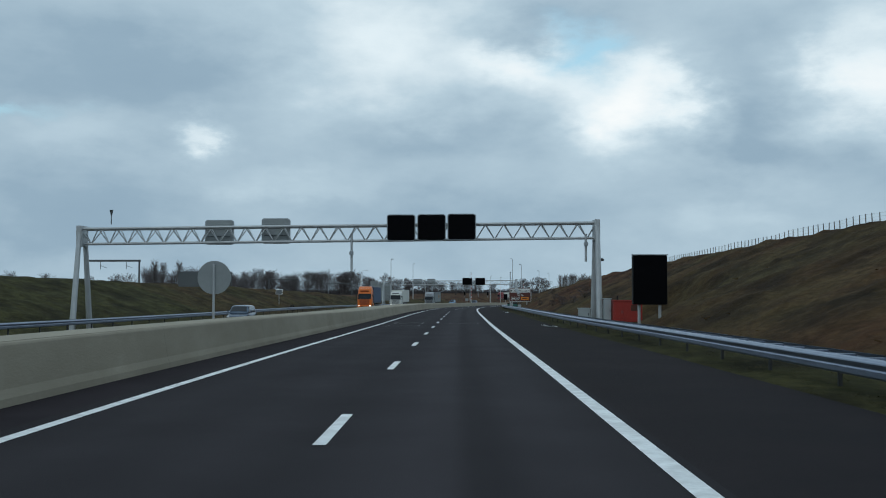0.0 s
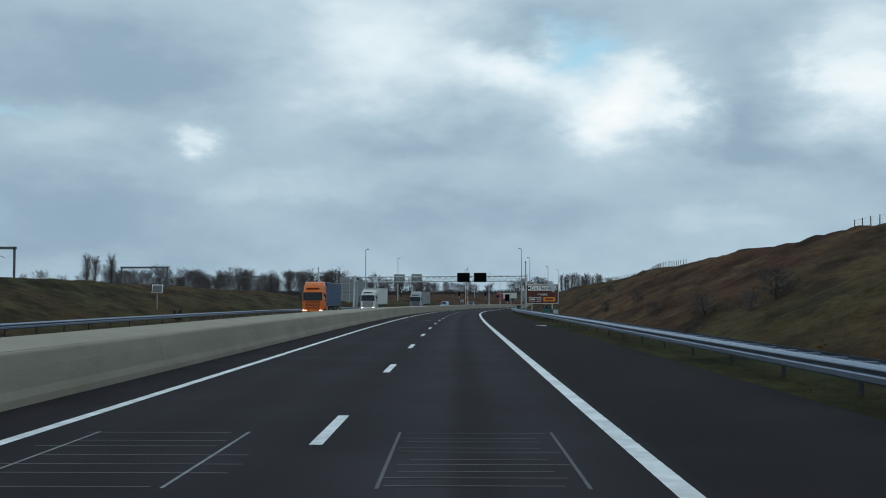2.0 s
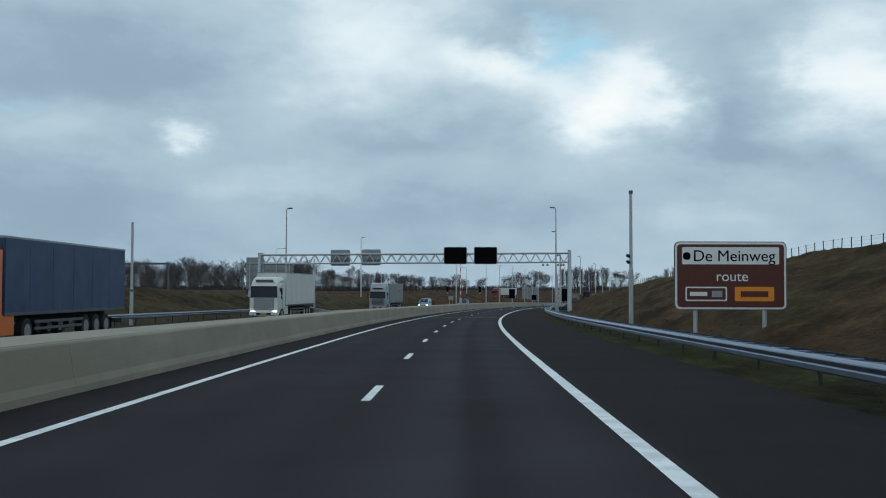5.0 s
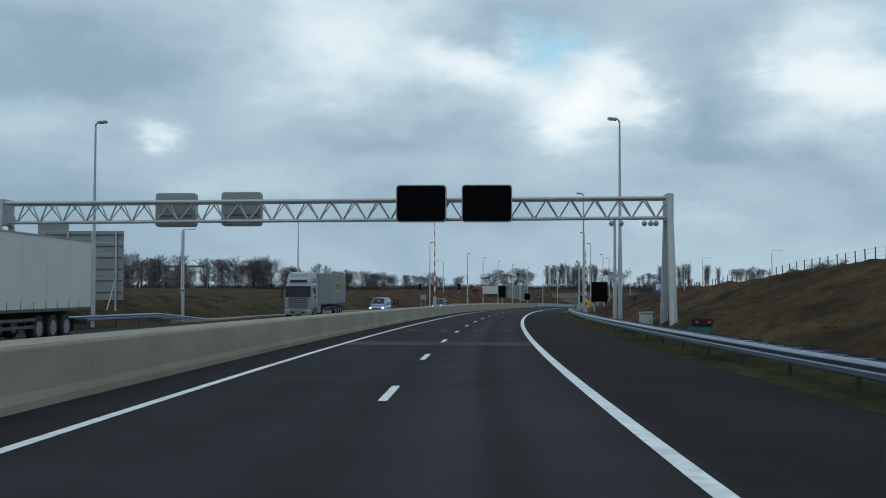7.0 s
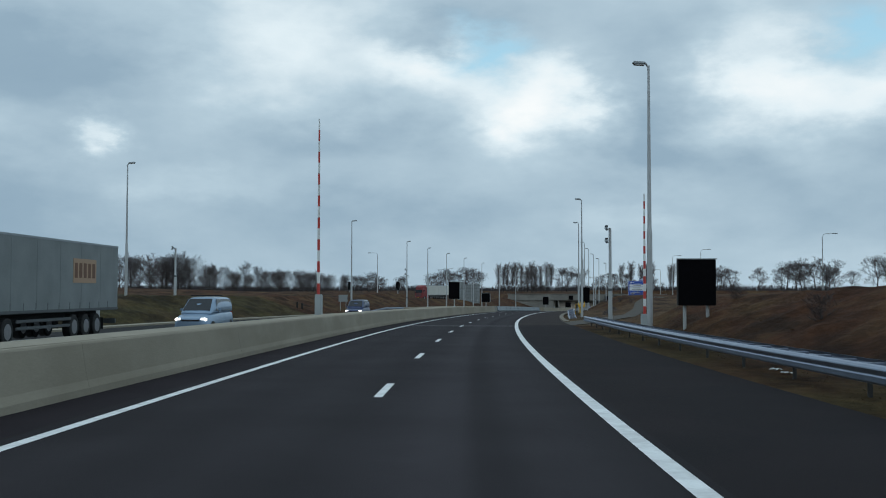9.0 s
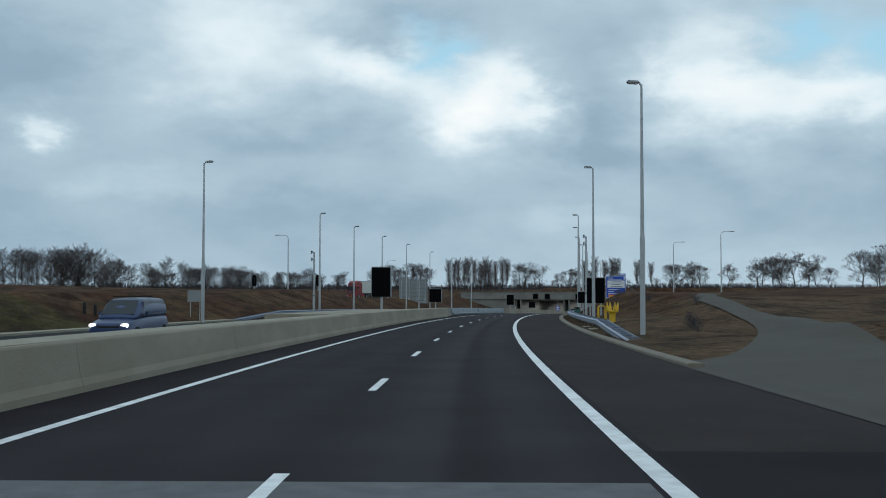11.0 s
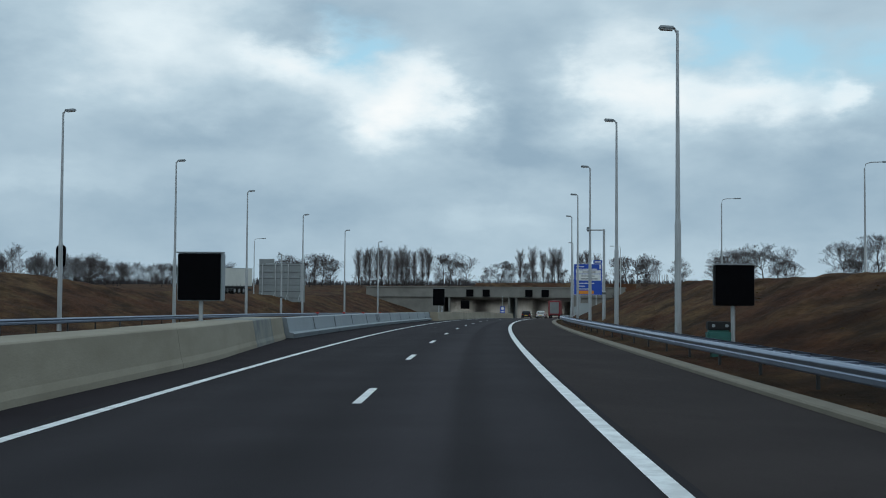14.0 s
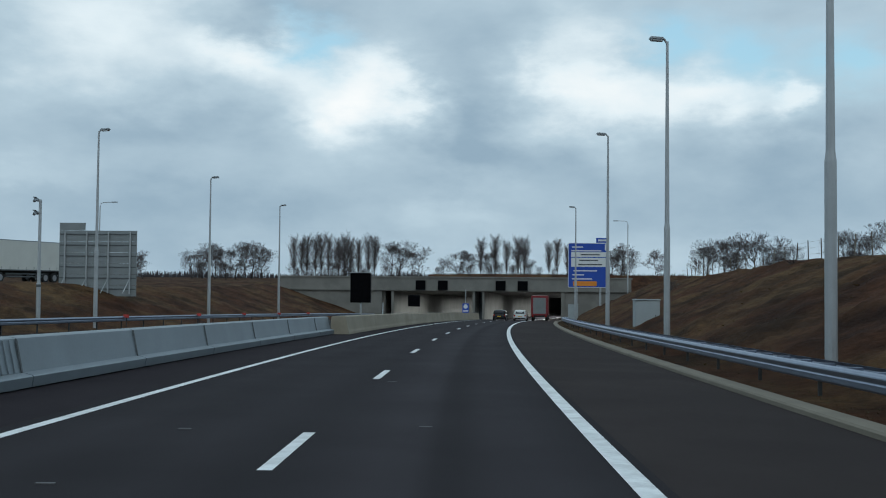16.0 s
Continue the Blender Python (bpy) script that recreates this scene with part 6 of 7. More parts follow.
    for sx in (-1, 1):
        part("side_guard", box((0.05, 5.2, 0.12), (sx * 1.2, -8.3, 0.78), 0.02), "rib", tr)
        part("side_guard", box((0.05, 5.2, 0.12), (sx * 1.2, -8.3, 0.52), 0.02), "rib", tr)
        part("mud_flap", box((0.42, 0.02, 0.5), (sx * 1.0, -14.6, 0.3), 0.005), "dark", tr)
        for k in range(1, 12):
            part("strap", box((0.010, 0.045, 0.34), (sx * 1.262, -2.9 - k * 1.1, 1.16), 0.003), "rib", tr)
        for k in range(1, 6):
            part("side_seam", box((0.008, 0.03, box_top - 1.45), (sx * 1.262, -2.9 - k * 2.23, 1.3), 0.002), box_mat, tr)
    if marks:
        for sx in (-1, 1):
            for y, z, w, h in marks:
                sign = part("marking", box((0.012, w, h), (sx * 1.268, y, z), 0.003), "tan_sheet", tr)
                for k in range(5):
                    part("text_bar", box((0.006, w * 0.12, h * 0.62), (sx * 1.277, y - w * 0.38 + k * w * 0.19, z + h * 0.2)), "brown_bar", sign)
    part("chassis", box((0.9, 14.5, 0.28), (0, -8.6, 0.82), 0.03), "dark", t)
    part("rear_bumper", box((2.4, 0.12, 0.22), (0, -16.2, 0.5), 0.02), "rib", t)
    part("bulkhead", box((2.3, 0.1, 1.9), (0, -2.45, 1.3), 0.02), "dark", t)
    part("fuel_tank", box((0.5, 1.2, 0.55), (0.95, -3.4, 0.45), 0.1), "rib", t)
    for y in (-1.35, -5.0, -11.2, -12.5, -13.8):
        for sx in (-1, 1):
            wheel(t, sx * 1.06, y, 0.5, 0.34)
    return t


def oncoming(s, u=-16.1):
    return rmat(s, u, table(L_LEVEL, s) - 0.01, 180)


truck(oncoming(185.0), "orange", "blue_tarp", "orange tractor pulling a trailer with a blue curtain side", dark_mat="orange_dark")
truck(oncoming(238.0), "white_truck", "white_box", "white tractor with lit lamps pulling a white box trailer", False, dark_mat="pale_dark")
truck(oncoming(302.0), "silver", "grey_tarp", "silver tractor pulling a trailer with a grey curtain side", True, False,
      [(-12.2, 2.3, 2.6, 1.0)])
car(oncoming(87.0, -16.3), "slate_car", "slate blue hatchback on the opposite carriageway", lights=False)
car(oncoming(322.0, -12.0), "blue_car", "pale blue van with lit lamps on the opposite carriageway", True, tall=1.85)
car(oncoming(372.0, -12.2), "navy", "dark blue off-road car with four lit lamps", True, tall=1.8)
car(rmat(622.0, -0.1, 0.0), "dark_car", "black hatchback driving ahead towards the tunnel", lights=False)
car(rmat(622.0, 2.6, 0.0), "white_car", "white hatchback driving ahead near the tunnel", lights=False)


def box_van():
    t = thing("box_truck", rmat(620.0, 5.15, 0.0), "red truck with a pale rear door ahead of the tunnel", "truck")
    body = part("box", box((2.2, 6.0, 2.6), (0, 3.0, 0.7), 0.05), "truck_red", t)
    part("rear_door", box((1.66, 0.04, 2.1), (0, -0.01, 0.95), 0.02), "grey_tarp", body)
    part("rear_frame", box((2.1, 0.12, 0.2), (0, -0.02, 0.55), 0.02), "dark", t)
    for sx in (-1, 1):
        part("tail_light", box((0.2, 0.05, 0.2), (sx * 0.85, -0.09, 0.56), 0.02), "tail", t)
        for y in (1.0, 6.0):
            wheel(t, sx * 0.9, y, 0.42, 0.3)
    part("cab", box((2.1, 1.8, 2.1), (0, 7.0, 0.5), 0.12), "truck_red", t)


box_van()
SIDE = rmat(569.0, -45.9, ground_height(569, -45.9) - 0.05, 166)
truck(SIDE, "truck_red", "white_box", "red tractor with a white box trailer on the side road", True, False)


# ---- litter at the edge of the hard shoulder ----
def litter(s, u, size, turn):
    t = thing("litter", rmat(s, u, max(0.0, ground_height(s, u) + 0.01) if u > 7.2 else 0.0, turn), "crumpled pale scrap of litter at the shoulder edge", "litter", "litter on the shoulder")
    b = bmesh.new()
    rng = random.Random(int(s * 10))
    bmesh.ops.create_grid(b, x_segments=5, y_segments=3, size=0.5)
    for v in b.verts:
        v.co = Vector((v.co.x * size[0], v.co.y * size[1], 0.012 + abs(rng.gauss(0, 0.022))))
    bmesh.ops.solidify(b, geom=b.faces[:], thickness=0.006)
    part("scrap", b, "white", t)


for s, u, size, turn in ((126.7, 6.72, (0.34, 0.14), 20), (126.0, 6.85, (0.30, 0.12), -15), (126.9, 6.45, (0.22, 0.06), 70), (65.4, 6.58, (0.24, 0.1), 5), (63.8, 6.59, (0.26, 0.12), -10),
                         (63.1, 6.62, (0.26, 0.1), 12), (62.2, 6.95, (0.5, 0.3), 40),
                         (294.4, 8.48, (0.22, 0.2), 30), (293.3, 8.41, (0.24, 0.2), -20)):
    litter(s, u, size, turn)


# ---- trees ----
def tree_mesh(seed, height, spread, upright, levels, first=0.22, count=9, thin=1.0, rounded_crown=False):
    """Trunk and limbs of a leafless tree, and its fine twigs, as two meshes."""
    rng = random.Random(seed)
    wood = ([], [])
    fine = ([], [])

    def stick(store, a, b, ra, rb, n):
        v, f = store
        d = (b - a).normalized()
        x = d.orthogonal().normalized()
        y = d.cross(x)
        k0 = len(v)
        for p, r in ((a, ra), (b, rb)):
            for k in range(n):
                an = k * math.tau / n
                v.append(tuple(p + (x * math.cos(an) + y * math.sin(an)) * r))
        for k in range(n):
            j = (k + 1) % n
            f.append((k0 + k, k0 + j, k0 + n + j, k0 + n + k))

    def grow(a, d, length, r, level):
        segs = 4 if level == 0 else 3 if level == 1 else 2
        p = a
        spots = []
        for k in range(segs):
            wob = Vector((rng.uniform(-1, 1), rng.uniform(-1, 1), rng.uniform(-0.3, 0.8))) * (0.06 if level == 0 else 0.22)
            d = (d + wob + Vector((0, 0, 0.12 * upright if level else 0))).normalized()
            q = p + d * (length / segs)
            taper = 0.72 if level == 0 else 0.65
            r2 = r * taper if k < segs - 1 or level < 2 else r * 0.4
            stick(wood if level < 2 else fine, p, q, r, r2, 6 if level == 0 else 4 if level == 1 else 3)
            r = r2
            spots.append((p, q, d, r))
            p = q
        if level >= levels:
            return
        n = count if level == 0 else 8 if level == 1 else 7
        for k in range(n):
            f = first + (1 - first) * (k + rng.random()) / n if level == 0 else 0.2 + 0.8 * (k + rng.random()) / n
            i = min(segs - 1, int(f * segs))
            p0, q0, dd, rr = spots[i]
            at = p0.lerp(q0, f * segs - i)
            an = k * 2.4 + rng.uniform(-0.5, 0.5)
            side = Vector((math.cos(an), math.sin(an), 0))
            tilt = spread * (1.15 - 0.5 * f) if level == 0 else spread * rng.uniform(0.6, 1.2)
            nd = (dd * (1 - 0.25 * tilt) + side * tilt + Vector((0, 0, 0.25 * upright))).normalized()
            nl = length * (0.50 if level == 0 else 0.52) * (1.15 - 0.55 * f if level == 0 else rng.uniform(0.6, 1.0))
            if rounded_crown and level == 0:
                nl = length * 0.52 * (0.55 + 0.55 * math.sin(math.pi * min(1.0, 0.15 + 0.8 * f))) * rng.uniform(0.75, 1.15)
            grow(at, nd, nl, max(rr * 0.55, 0.016 * thin), level + 1)

    grow(Vector((0, 0, -0.3)), Vector((rng.uniform(-0.04, 0.04), rng.uniform(-0.04, 0.04), 1)), height * 0.86, height * 0.019, 0)
    out = []
    for nm, (v, f), mat in (("trunk", wood, "bark"), ("crown", fine, "twig")):
        me = bpy.data.meshes.new(nm)
        me.from_pydata(v, [], f)
        me.materials.append(M[mat])
        out.append(me)
    return out


def forked_tree(seed, height, bole, spread, upright, levels, forks, r0, gnarl=0.3):
    """A leafless tree whose limbs fork again and again into a rounded crown."""
    rng = random.Random(seed)
    store = {"trunk": ([], []), "crown": ([], [])}

    def stick(key, a, b, ra, rb, n):
        v, f = store[key]
        d = (b - a).normalized()
        x = d.orthogonal().normalized()
        y = d.cross(x)
        k0 = len(v)
        for p, r in ((a, ra), (b, rb)):
            v.extend(tuple(p + (x * math.cos(k * math.tau / n) + y * math.sin(k * math.tau / n)) * r) for k in range(n))
        f.extend((k0 + k, k0 + (k + 1) % n, k0 + n + (k + 1) % n, k0 + n + k) for k in range(n))

    def grow(p, d, length, r, level):
        key, n = ("trunk", 6) if level < 2 else ("trunk", 4) if level < 4 else ("crown", 3)
        for k in range(4 if level == 0 else 2):
            d = (d + Vector((rng.uniform(-1, 1), rng.uniform(-1, 1), rng.uniform(-0.5, 0.7))) * gnarl * (0.3 if level == 0 else 1.0)
                 + Vector((0, 0, 0.10 * upright))).normalized()
            q = p + d * length / (4 if level == 0 else 2)
            stick(key, p, q, r, r * 0.86, n)
            p, r = q, r * 0.86
            if level == 0 and k >= 1:
                for side_limb in range(2):
                    an = rng.uniform(0, 6.28) + side_limb * 3.1
                    nd = Vector((math.cos(an), math.sin(an), rng.uniform(0.25, 0.7) + 0.6 * (upright - 0.5))).normalized()
                    grow(p, nd, height * rng.uniform(0.13, 0.20), r * 0.5, 2)
            if 1 <= level < levels and k == 0 and rng.random() < 0.75:
                side = Vector((rng.uniform(-1, 1), rng.uniform(-1, 1), rng.uniform(-0.2, 0.6)))
                grow(p, (d * 0.5 + side).normalized(), length * 0.55, max(r * 0.45, 0.026), min(levels, max(level + 2, levels - 2)))
        if level >= levels:
            return
        m = forks[min(level, len(forks) - 1)]
        turn = rng.uniform(0, 6.28)
        for k in range(m):
            x = d.orthogonal().normalized()
            y = d.cross(x)
            an = turn + k * math.tau / m + rng.uniform(-0.4, 0.4)
            tilt = spread * rng.uniform(0.55, 1.15) * (0.35 if k == 0 and level < 3 else 1.0)
            nd = (d + (x * math.cos(an) + y * math.sin(an)) * tilt + Vector((0, 0, 0.18 * upright))).normalized()
            grow(p, nd, length * rng.uniform(0.62, 0.86) if level else height * rng.uniform(0.17, 0.24), max(r * (0.62 if level else 0.55), 0.026), level + 1)

    grow(Vector((0, 0, -0.3)), Vector((rng.uniform(-0.06, 0.06), rng.uniform(-0.06, 0.06), 1)), height * bole, height * r0, 0)
    top = max(z for v, f in store.values() for x, y, z in v)
    out = []
    for nm, mat in (("trunk", "bark"), ("crown", "twig")):
        v, f = store[nm]
        me = bpy.data.meshes.new(nm)
        me.from_pydata([(x, y, z * height / top) for x, y, z in v], [], f)
        me.materials.append(M[mat])
        out.append(me)
    return out


def column_tree(seed, height):
    """A leafless poplar: straight bole, steep limbs and fine twigs in a narrow crown with a rounded head."""
    rng = random.Random(seed)
    store = {"trunk": ([], []), "crown": ([], [])}

    def stick(key, a, b, ra, rb, n):
        v, f = store[key]
        d = (b - a).normalized()
        x = d.orthogonal().normalized()
        y = d.cross(x)
        k0 = len(v)
        for p, r in ((a, ra), (b, rb)):
            v.extend(tuple(p + (x * math.cos(k * math.tau / n) + y * math.sin(k * math.tau / n)) * r) for k in range(n))
        f.extend((k0 + k, k0 + (k + 1) % n, k0 + n + (k + 1) % n, k0 + n + k) for k in range(n))

    bole = [Vector((0, 0, -0.3))]
    for k in range(1, 9):
        bole.append(Vector((rng.uniform(-0.12, 0.12) * k / 4, rng.uniform(-0.12, 0.12) * k / 4, height * 0.93 * k / 8)))
    for k in range(8):
        stick("trunk", bole[k], bole[k + 1], height * 0.013 * (1 - k / 9), height * 0.013 * (1 - (k + 1) / 9), 6)
    for k in range(80):
        f = 0.22 + 0.74 * (k + rng.random()) / 80
        i = min(7, int(f / 0.93 * 8))
        base = bole[i].lerp(bole[i + 1], min(1.0, f / 0.93 * 8 - i))
        an = k * 2.4 + rng.uniform(-0.6, 0.6)
        reach = height * 0.34 * (0.35 + 0.65 * math.sin(math.pi * min(1.0, 1.12 - f))) * rng.uniform(0.7, 1.1)
        d = Vector((math.cos(an) * 0.62, math.sin(an) * 0.62, 1.0)).normalized()
        p, r = base, 0.05 + 0.02 * (1 - f)
        for seg in range(3):
            d = (d + Vector((rng.uniform(-0.12, 0.12), rng.uniform(-0.12, 0.12), 0.14))).normalized()
            q = p + d * reach / 3
            stick("trunk" if seg == 0 else "crown", p, q, r, r * 0.68, 4 if seg == 0 else 3)
            for w in range(4):
                td = (d * 0.9 + Vector((rng.uniform(-0.75, 0.75), rng.uniform(-0.75, 0.75), rng.uniform(0.0, 0.5)))).normalized()
                at = p.lerp(q, rng.random())
                tip = at + td * reach * rng.uniform(0.18, 0.36)
                stick("crown", at, tip, 0.026, 0.014, 3)
                stick("crown", at.lerp(tip, 0.5), at.lerp(tip, 0.5) + (td + Vector((rng.uniform(-0.6, 0.6), rng.uniform(-0.6, 0.6), 0.2))).normalized() * reach * 0.18, 0.018, 0.012, 3)
            p, r = q, r * 0.68
    out = []
    for nm, mat in (("trunk", "bark"), ("crown", "poplar_twig")):
        v, f = store[nm]
        me = bpy.data.meshes.new(nm)
        me.from_pydata(v, [], f)
        me.materials.append(M[mat])
        out.append(me)
    return out


KINDS = {
    "oak": [forked_tree(k, 12, 0.46, 0.75, 0.55, 6, (4, 3, 3, 3, 2, 3), 0.021) for k in (3, 8, 21, 34, 40)],
    "poplar": [column_tree(k, 15) for k in (5, 14, 23, 31, 44)],
    "scrub": [tree_mesh(k, 9, 1.0, 0.35, 3, 0.02, 20, 2.0, True) for k in (2, 9, 17, 29)],
}
WORDS = {"oak": ("bare spreading winter tree with a dark trunk", "tree"), "poplar": ("bare upright poplar with steep fine twigs", "tree"),
         "scrub": ("bare dark bushy tree with dense twigs", "tree")}
TREE_RNG = random.Random(11)


def plant(kind, place, height, turn):
    tr, cr = KINDS[kind][TREE_RNG.randrange(len(KINDS[kind]))]
    nominal = {"oak": 12, "poplar": 15, "scrub": 9}[kind]
    s = place.y
    for _ in range(8):
        a = float(np.interp(s, GS, G_PSI))
        c = rp(s, 0)
        s += (place.x - c.x) * math.sin(a) + (place.y - c.y) * math.cos(a)
    u = (place.x - c.x) * math.cos(a) - (place.y - c.y) * math.sin(a)
    if s < 1040 and abs(u) < 240:
        place = Vector((place.x, place.y, min(place.z, rz(s) + ground_height(s, u) - 0.1)))
    ob = new(kind + "_tree" if kind != "scrub" else "scrub_tree")
    k = height / nominal
    ob.matrix_world = Matrix.Translation(place) @ Matrix.Rotation(turn, 4, "Z") @ Matrix.Diagonal((k, k, k, 1))
    tagged(ob, WORDS[kind][0], WORDS[kind][1], kind + " trees")
    part("trunk", tr, None, ob)
    part("crown", cr, None, ob)


def tree_row(start, end, n, kind, h0, h1, jitter=0.5, depth=30.0):
    """A belt of trees between two places of the plan."""
    a, b = Vector((*start, LAND - 0.1)), Vector((*end, LAND - 0.1))
    across = (b - a).cross(Vector((0, 0, 1))).normalized()
    for k in range(n):
        f = (k + 0.5 + TREE_RNG.uniform(-jitter, jitter) * 0.8) / n
        plant(kind, a.lerp(b, f) + across * TREE_RNG.uniform(-depth, depth), TREE_RNG.uniform(h0, h1), TREE_RNG.uniform(0, 6.28))


# belts of trees: from (x, y) to (x, y) in the plan, number, kind, heights, unevenness along and across the belt
tree_row((-34, 868), (-18, 871), 4, "oak", 9, 12)
tree_row((-11, 882), (25, 885), 8, "oak", 9, 12)
tree_row((39, 875), (69, 874), 9, "oak", 11, 15)
tree_row((75, 858), (106, 854), 12, "poplar", 12.6, 14.8, 0.3, 10)
tree_row((85, 847), (98, 845), 2, "oak", 12, 13)
tree_row((109, 859), (122, 856), 3, "oak", 12, 15)
tree_row((130, 865), (144, 861), 3, "oak", 9, 12)
tree_row((145, 856), (163, 850), 5, "poplar", 12.2, 14.4)
tree_row((148, 865), (167, 860), 2, "oak", 12, 14)
tree_row((166, 849), (178, 845), 3, "poplar", 12.2, 13.5)
tree_row((191, 867), (206, 861), 4, "oak", 13, 16)
tree_row((237, 868), (267, 852), 5, "oak", 17, 20)
tree_row((277, 834), (298, 819), 3, "oak", 18, 22)
tree_row((326, 835), (379, 786), 7, "oak", 15, 20)
tree_row((-177, 756), (-68, 784), 44, "scrub", 9, 17, 0.9, 50)
tree_row((-214, 719), (-158, 742), 20, "scrub", 9, 17, 0.9, 50)
tree_row((-91, 760), (-79, 762), 3, "oak", 17, 20)
tree_row((-73, 824), (-10, 829), 8, "oak", 9, 13, 0.6, 60)
tree_row((-81, 964), (5, 969), 16, "scrub", 9, 12, 0.6, 60)
tree_row((215, 916), (324, 870), 8, "oak", 13, 17, 0.5, 60)
tree_row((-193, 610), (-90, 633), 36, "scrub", 7, 15, 0.9, 90)
tree_row((-136, 950), (-36, 959), 14, "scrub", 10, 15, 0.6, 60)
tree_row((-177, 380), (-130, 399), 7, "scrub", 5, 9, 0.6, 60)
tree_row((-98, 335), (-89, 338), 3, "poplar", 9, 11)
# undergrowth between those behind the tunnel
tree_row((-34, 868), (-18, 871), 4, "scrub", 3.5, 6.5, 0.9, 12)
tree_row((-11, 882), (25, 885), 8, "scrub", 3.5, 6.5, 0.9, 12)
tree_row((39, 875), (69, 874), 9, "scrub", 3.5, 6.5, 0.9, 12)
tree_row((75, 858), (106, 854), 12, "scrub", 3.5, 6.5, 0.9, 12)
tree_row((85, 847), (98, 845), 3, "scrub", 3.5, 6.5, 0.9, 12)
tree_row((109, 859), (122, 856), 3, "scrub", 3.5, 6.5, 0.9, 12)
tree_row((130, 865), (144, 861), 3, "scrub", 3.5, 6.5, 0.9, 12)
tree_row((145, 856), (163, 850), 5, "scrub", 3.5, 6.5, 0.9, 12)
tree_row((148, 865), (167, 860), 3, "scrub", 3.5, 6.5, 0.9, 12)
tree_row((166, 849), (178, 845), 3, "scrub", 3.5, 6.5, 0.9, 12)
tree_row((191, 867), (206, 861), 4, "scrub", 3.5, 6.5, 0.9, 12)


def far_hedge():
    """A low dark belt of distant scrub round the horizon."""
    rng = random.Random(4)
    v, f = [], []
    mid = Vector((5.0, 269.0, 0.0))
    a = -50.0
    while a < 66.0:
        d = 760 + 120 * noise.noise(Vector((a * 0.08, 1.0, 0.0)))
        h = 6.2 + 3.0 * abs(noise.noise(Vector((a * 0.5, 4.0, 0.0))))
        for k in range(14):
            b = radians(a + rng.uniform(-0.06, 0.06))
            dd = d + rng.uniform(-25, 25)
            c = Vector((mid.x + math.sin(b) * dd, mid.y + math.cos(b) * dd, LAND - 2.5))
            wd = rng.uniform(0.12, 0.42)
            hh = h * rng.uniform(0.45, 1.0)
            lean = rng.uniform(-0.7, 0.7)
            i = len(v)
            v.extend([tuple(c + Vector((-wd, 0, 0))), tuple(c + Vector((wd, 0, 0))), tuple(c + Vector((lean + wd * 0.25, 0.3, hh))), tuple(c + Vector((lean - wd * 0.25, 0.3, hh))),
                      tuple(c + Vector((0, wd, hh * 0.3)))])
            f.extend([(i, i + 1, i + 2, i + 3), (i, i + 4, i + 3), (i + 1, i + 4, i + 2)])
        a += 0.055
    me = bpy.data.meshes.new("far_scrub")
    me.from_pydata(v, [], f)
    me.materials.append(M["scrub"])
    tagged(new("far_scrub", me), "low dark belt of leafless scrub along the horizon", "scrub", kind="stuff")


far_hedge()


# ---- grass ----
def grass(name, regions, seed, label):
    rng = random.Random(seed)
    v, f = [], []
    for s0, s1, u0, u1, n, lo, hi in regions:
        for _ in range(n):
            s, u = rng.uniform(s0, s1), rng.uniform(u0, u1)
            if 345 < s < 362 and 7 < u < 14:
                continue
            if noise.noise(Vector((s * 0.35, u * 0.35, 7.0))) < -0.22:
                continue
            p = rp(s, u, ground_height(s, u) - 0.03)
            for k in range(3):
                a = rng.uniform(0, 6.28)
                h = rng.uniform(lo, hi)
                wd = h * 0.35
                q = p + Vector((rng.uniform(-0.12, 0.12), rng.uniform(-0.12, 0.12), 0))
                dx, dy = math.cos(a) * wd, math.sin(a) * wd
                lx, ly = rng.uniform(-1.4, 1.4) * h, rng.uniform(-1.4, 1.4) * h
                i = len(v)
                v.extend([(q.x - dx, q.y - dy, q.z), (q.x + dx, q.y + dy, q.z), (q.x + lx, q.y + ly, q.z + h * 0.6)])
                f.append((i, i + 1, i + 2))
    me = bpy.data.meshes.new(name)
    me.from_pydata(v, [], f)
    me.materials.append(M["grass"])
    tagged(new(name, me), label, "grass", kind="stuff")


grass("verge_grass", [(0, 345, 7.35, 9.6, 26000, 0.03, 0.09), (362, 640, 7.75, 9.6, 18000, 0.03, 0.09)], 5, "short straggly grass on the verge under the guard rail")


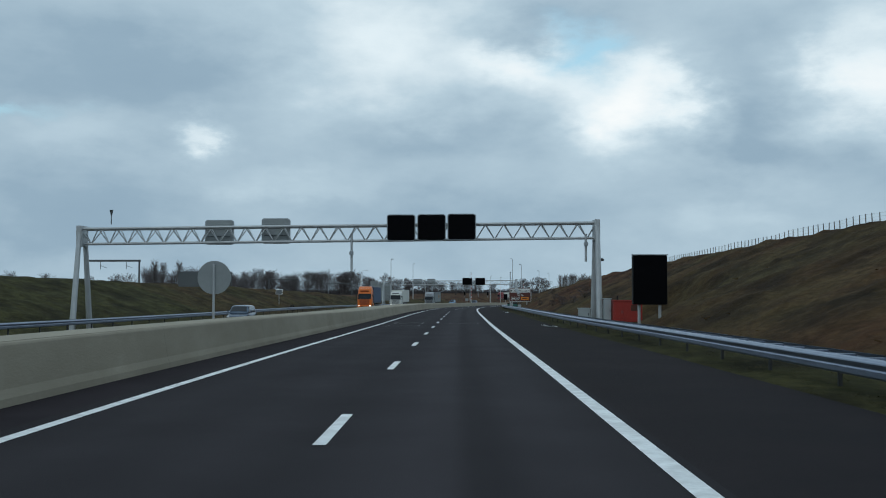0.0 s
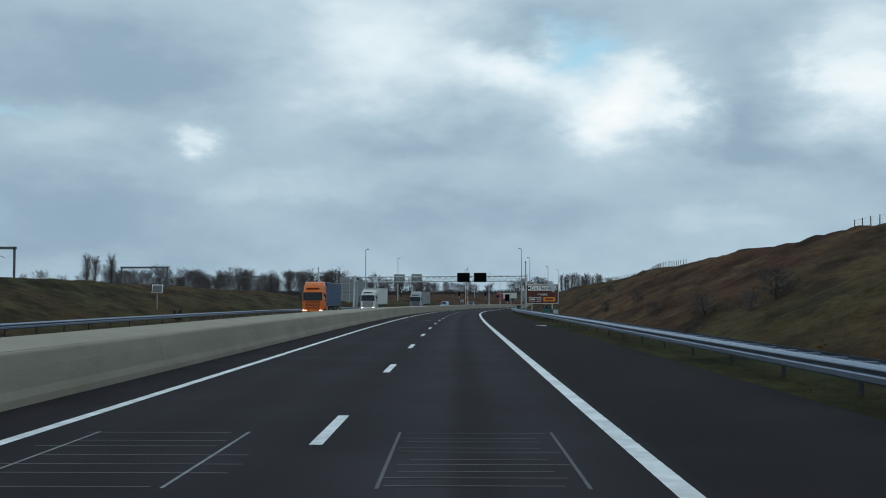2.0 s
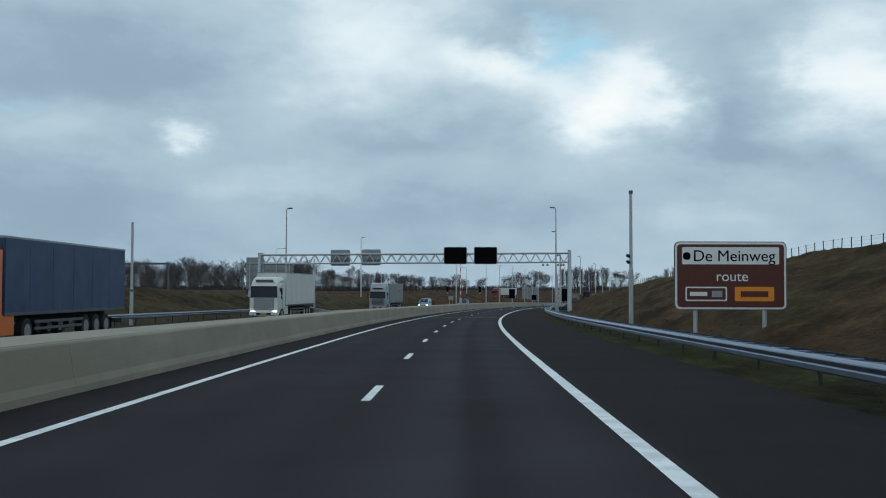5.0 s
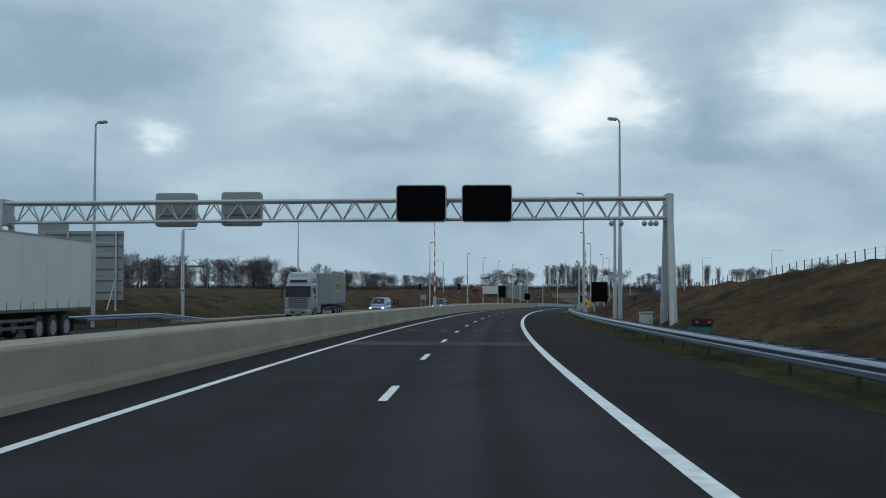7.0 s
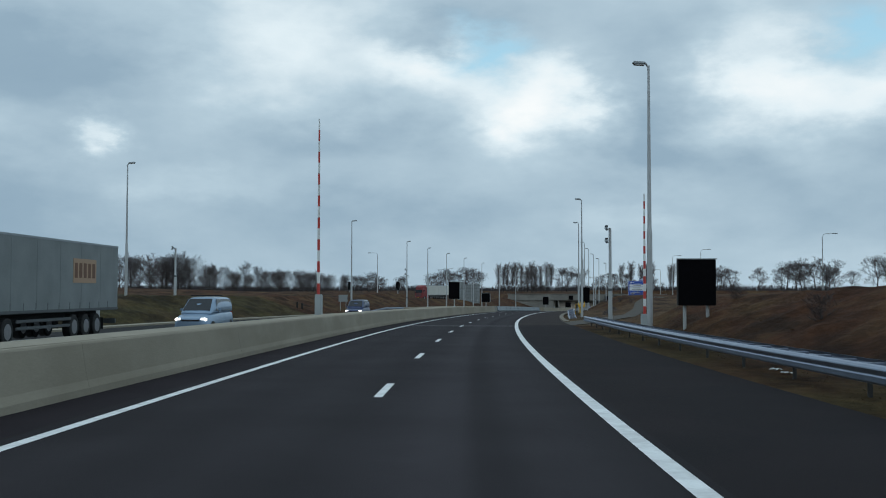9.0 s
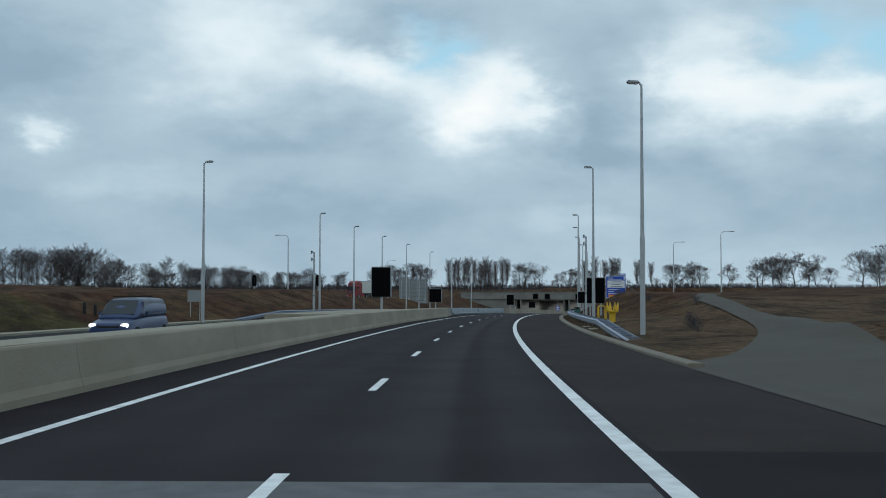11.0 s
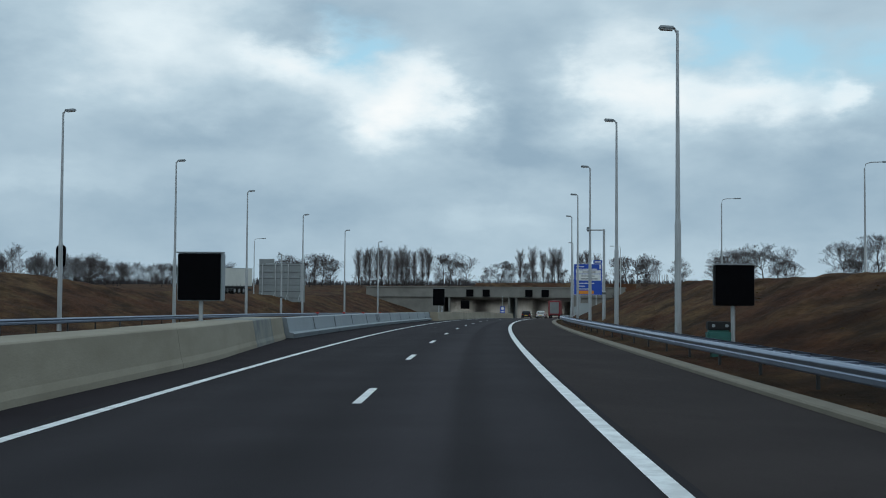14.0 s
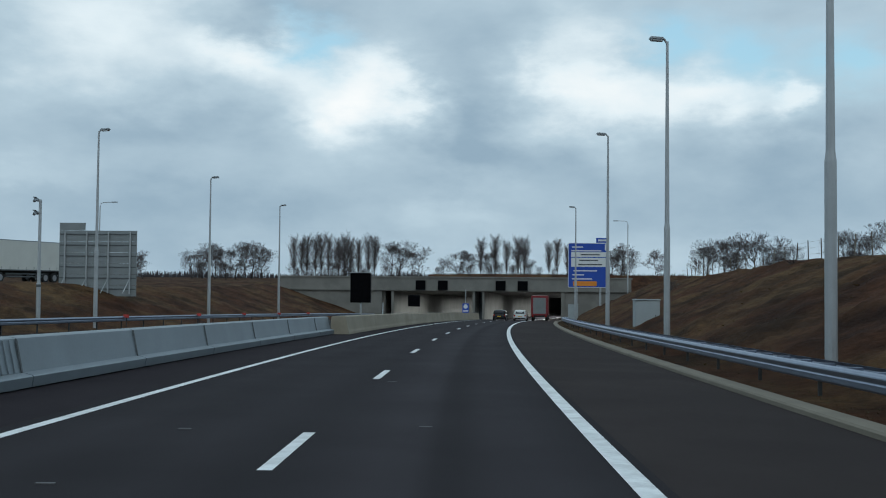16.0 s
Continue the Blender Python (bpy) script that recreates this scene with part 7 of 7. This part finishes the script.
def bank_tussocks(name, regions, seed, label):
    """Tussocks of withered grass, each a fan of bent blades."""
    rng = random.Random(seed)
    v, f = [], []
    for s0, s1, side, n, lo, hi in regions:
        for _ in range(n):
            s = rng.uniform(s0, s1)
            if side > 0:
                foot = table(R_FOOT, s)
                u = rng.uniform(foot - 0.3, foot + 2.2 * table(R_CREST, s) + 1.5)
                if 338 < s < 440 and 0 < s - 338 and u < 24 and -2.2 < u - float(np.interp(s, [338, 345, 360, 372, 392, 418, 440], [7.0, 8.5, 11.5, 14.2, 16.5, 18.8, 22.0])) < 2.2:
                    continue
            else:
                u = rng.uniform(-22.4 - 3.0 * table(L_CREST, s) - 1.5, -22.3)
            drift = noise.noise(Vector((s * 0.22, u * 0.4, 2.0))) + 0.5 * noise.noise(Vector((s * 0.7, u * 0.9, 5.0)))
            if drift < rng.uniform(-0.7, 0.3):
                continue
            p = rp(s, u, ground_height(s, u) - 0.04)
            size = rng.uniform(lo, hi) * (0.7 + 0.6 * max(0.0, drift))
            for k in range(6):
                a = rng.uniform(0, 6.28)
                h = size * rng.uniform(0.6, 1.0)
                ca, sa = math.cos(a), math.sin(a)
                wd = h * 0.2
                i = len(v)
                bx, by = p.x + ca * size * 0.25, p.y + sa * size * 0.25
                ox, oy = ca * h * rng.uniform(0.8, 1.8), sa * h * rng.uniform(0.8, 1.8)
                v.extend([(bx - sa * wd, by + ca * wd, p.z), (bx + sa * wd, by - ca * wd, p.z), (bx + ox * 0.4, by + oy * 0.4, p.z + h * 0.5), (bx + ox, by + oy, p.z + h * 0.42)])
                f.extend([(i, i + 1, i + 2), (i + 1, i + 3, i + 2)])
    me = bpy.data.meshes.new(name)
    me.from_pydata(v, [], f)
    me.materials.append(M["tussock"])
    tagged(new(name, me), label, "grass", kind="stuff")


bank_tussocks("bank_grass", [(20, 340, 1, 7000, 0.06, 0.16), (360, 620, 1, 6000, 0.06, 0.16)], 21, "withered straw coloured grass tufts on the motorway bank")


def sward(name, s0, s1, side, ds, label):
    """The lumpy turf of a bank: soft clumps of matted grass over its slope."""
    green_at, soil_at = [], []
    verts, faces = [], []
    ss = np.arange(s0, s1 + 0.01, ds)
    n = 30 if side > 0 else 22
    for s in ss:
        s = float(s)
        if side > 0:
            u0 = table(R_FOOT, s) + 0.1
            u1 = u0 + 2.2 * table(R_CREST, s) + 0.8
        else:
            u0 = -22.5
            u1 = u0 - 3.0 * table(L_CREST, s) - 0.8
        for k in range(n + 1):
            f = k / n
            u = u0 + (u1 - u0) * f
            q = Vector((s * 0.55, u * 0.75, 1.5))
            lump = 0.20 * max(0.0, noise.noise(q) + 0.15) + 0.11 * abs(noise.noise(q * 2.3)) + 0.05 * noise.noise(q * 5.1)
            edge = min(1.0, f * 6, (1 - f) * 8, (s - s0) / 3, (s1 - s) / 3)
            if side > 0 and 338 < s < 440:
                mid = float(np.interp(s, [338, 345, 360, 372, 392, 418, 440], [7.0, 8.5, 11.5, 14.2, 16.5, 18.8, 22.0]))
                edge = min(edge, max(-0.3, (abs(u - mid) - 2.2) / 1.0))
            verts.append(tuple(rp(s, u, ground_height(s, u) + (lump + 0.04) * edge - 0.03)))
            side_g = (0.34 if u < 0 else 0.10) + ((0.22 if u < 0 else 0.16) if s < 105 else 0.0)
            side_g -= 0.30 if s > 395 and u < 0 else 0.0
            side_g += 0.14 if u > 0 and 150 < s < 268 else -0.24 if u > 0 and s > 268 else 0.0
            green_at.append(side_g)
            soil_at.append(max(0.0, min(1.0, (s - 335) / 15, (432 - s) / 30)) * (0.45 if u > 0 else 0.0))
    for i in range(len(ss) - 1):
        for k in range(n):
            a = i * (n + 1) + k
            faces.append((a, a + 1, a + n + 2, a + n + 1) if side > 0 else (a, a + n + 1, a + n + 2, a + 1))
    me = bpy.data.meshes.new(name)
    me.from_pydata(verts, [], faces)
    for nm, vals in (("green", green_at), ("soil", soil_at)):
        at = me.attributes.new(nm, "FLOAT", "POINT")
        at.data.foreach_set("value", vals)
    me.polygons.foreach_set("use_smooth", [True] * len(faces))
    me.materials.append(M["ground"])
    tagged(new(name, me), label, "grass", kind="stuff")


sward("bank_turf", 20, 341, 1, 0.55, "lumpy matted winter grass on the motorway bank")
sward("bank_turf", 361, 638, 1, 0.55, "lumpy rust brown grass on the bank before the tunnel")
sward("bank_turf", 20, 632, -1, 0.9, "lumpy winter grass on the bank beyond the far carriageway")


def bramble(s, u, size):
    """A low bare bush on the bank."""
    tr, cr = KINDS["scrub"][TREE_RNG.randrange(len(KINDS["scrub"]))]
    ob = new("bramble_bush")
    k = size / 9.0
    ob.matrix_world = Matrix.Translation(rp(s, u, ground_height(s, u) - 0.1)) @ Matrix.Rotation(TREE_RNG.uniform(0, 6.28), 4, "Z") @ Matrix.Diagonal((k * 1.7, k * 1.7, k, 1))
    tagged(ob, "low dark leafless bramble bush on the grass bank", "bush", "bramble bushes")
    part("stem", tr, None, ob)
    part("crown", cr, None, ob)


for s, u, size in ((102.0, 11.2, 0.95), (98.0, 12.8, 1.15), (97.3, 11.7, 0.8), (112.0, 11.0, 0.7), (125.0, 12.4, 0.8), (128.0, 10.9, 0.7), (86.0, 15.5, 0.7), (150.0, 14.0, 0.8), (158.0, 12.0, 0.7),
                   (171.0, 15.0, 0.7), (283.0, 12.5, 0.9), (291.0, 11.8, 0.8), (297.0, 13.6, 1.0), (301.0, 11.6, 0.8), (309.0, 14.2, 0.9), (318.0, 13.0, 0.8), (379.0, 11.7, 0.5), (383.0, 12.2, 0.6), (386.5, 12.6, 0.55), (390.0, 13.2, 0.6), (405.0, 16.0, 0.7), (431.0, 15.4, 0.8),
                   (446.0, 13.2, 0.7), (470.0, 14.4, 0.8), (498.0, 15.6, 0.9), (530.0, 16.8, 0.9), (556.0, 15.0, 0.8)):
    bramble(s, u, size)
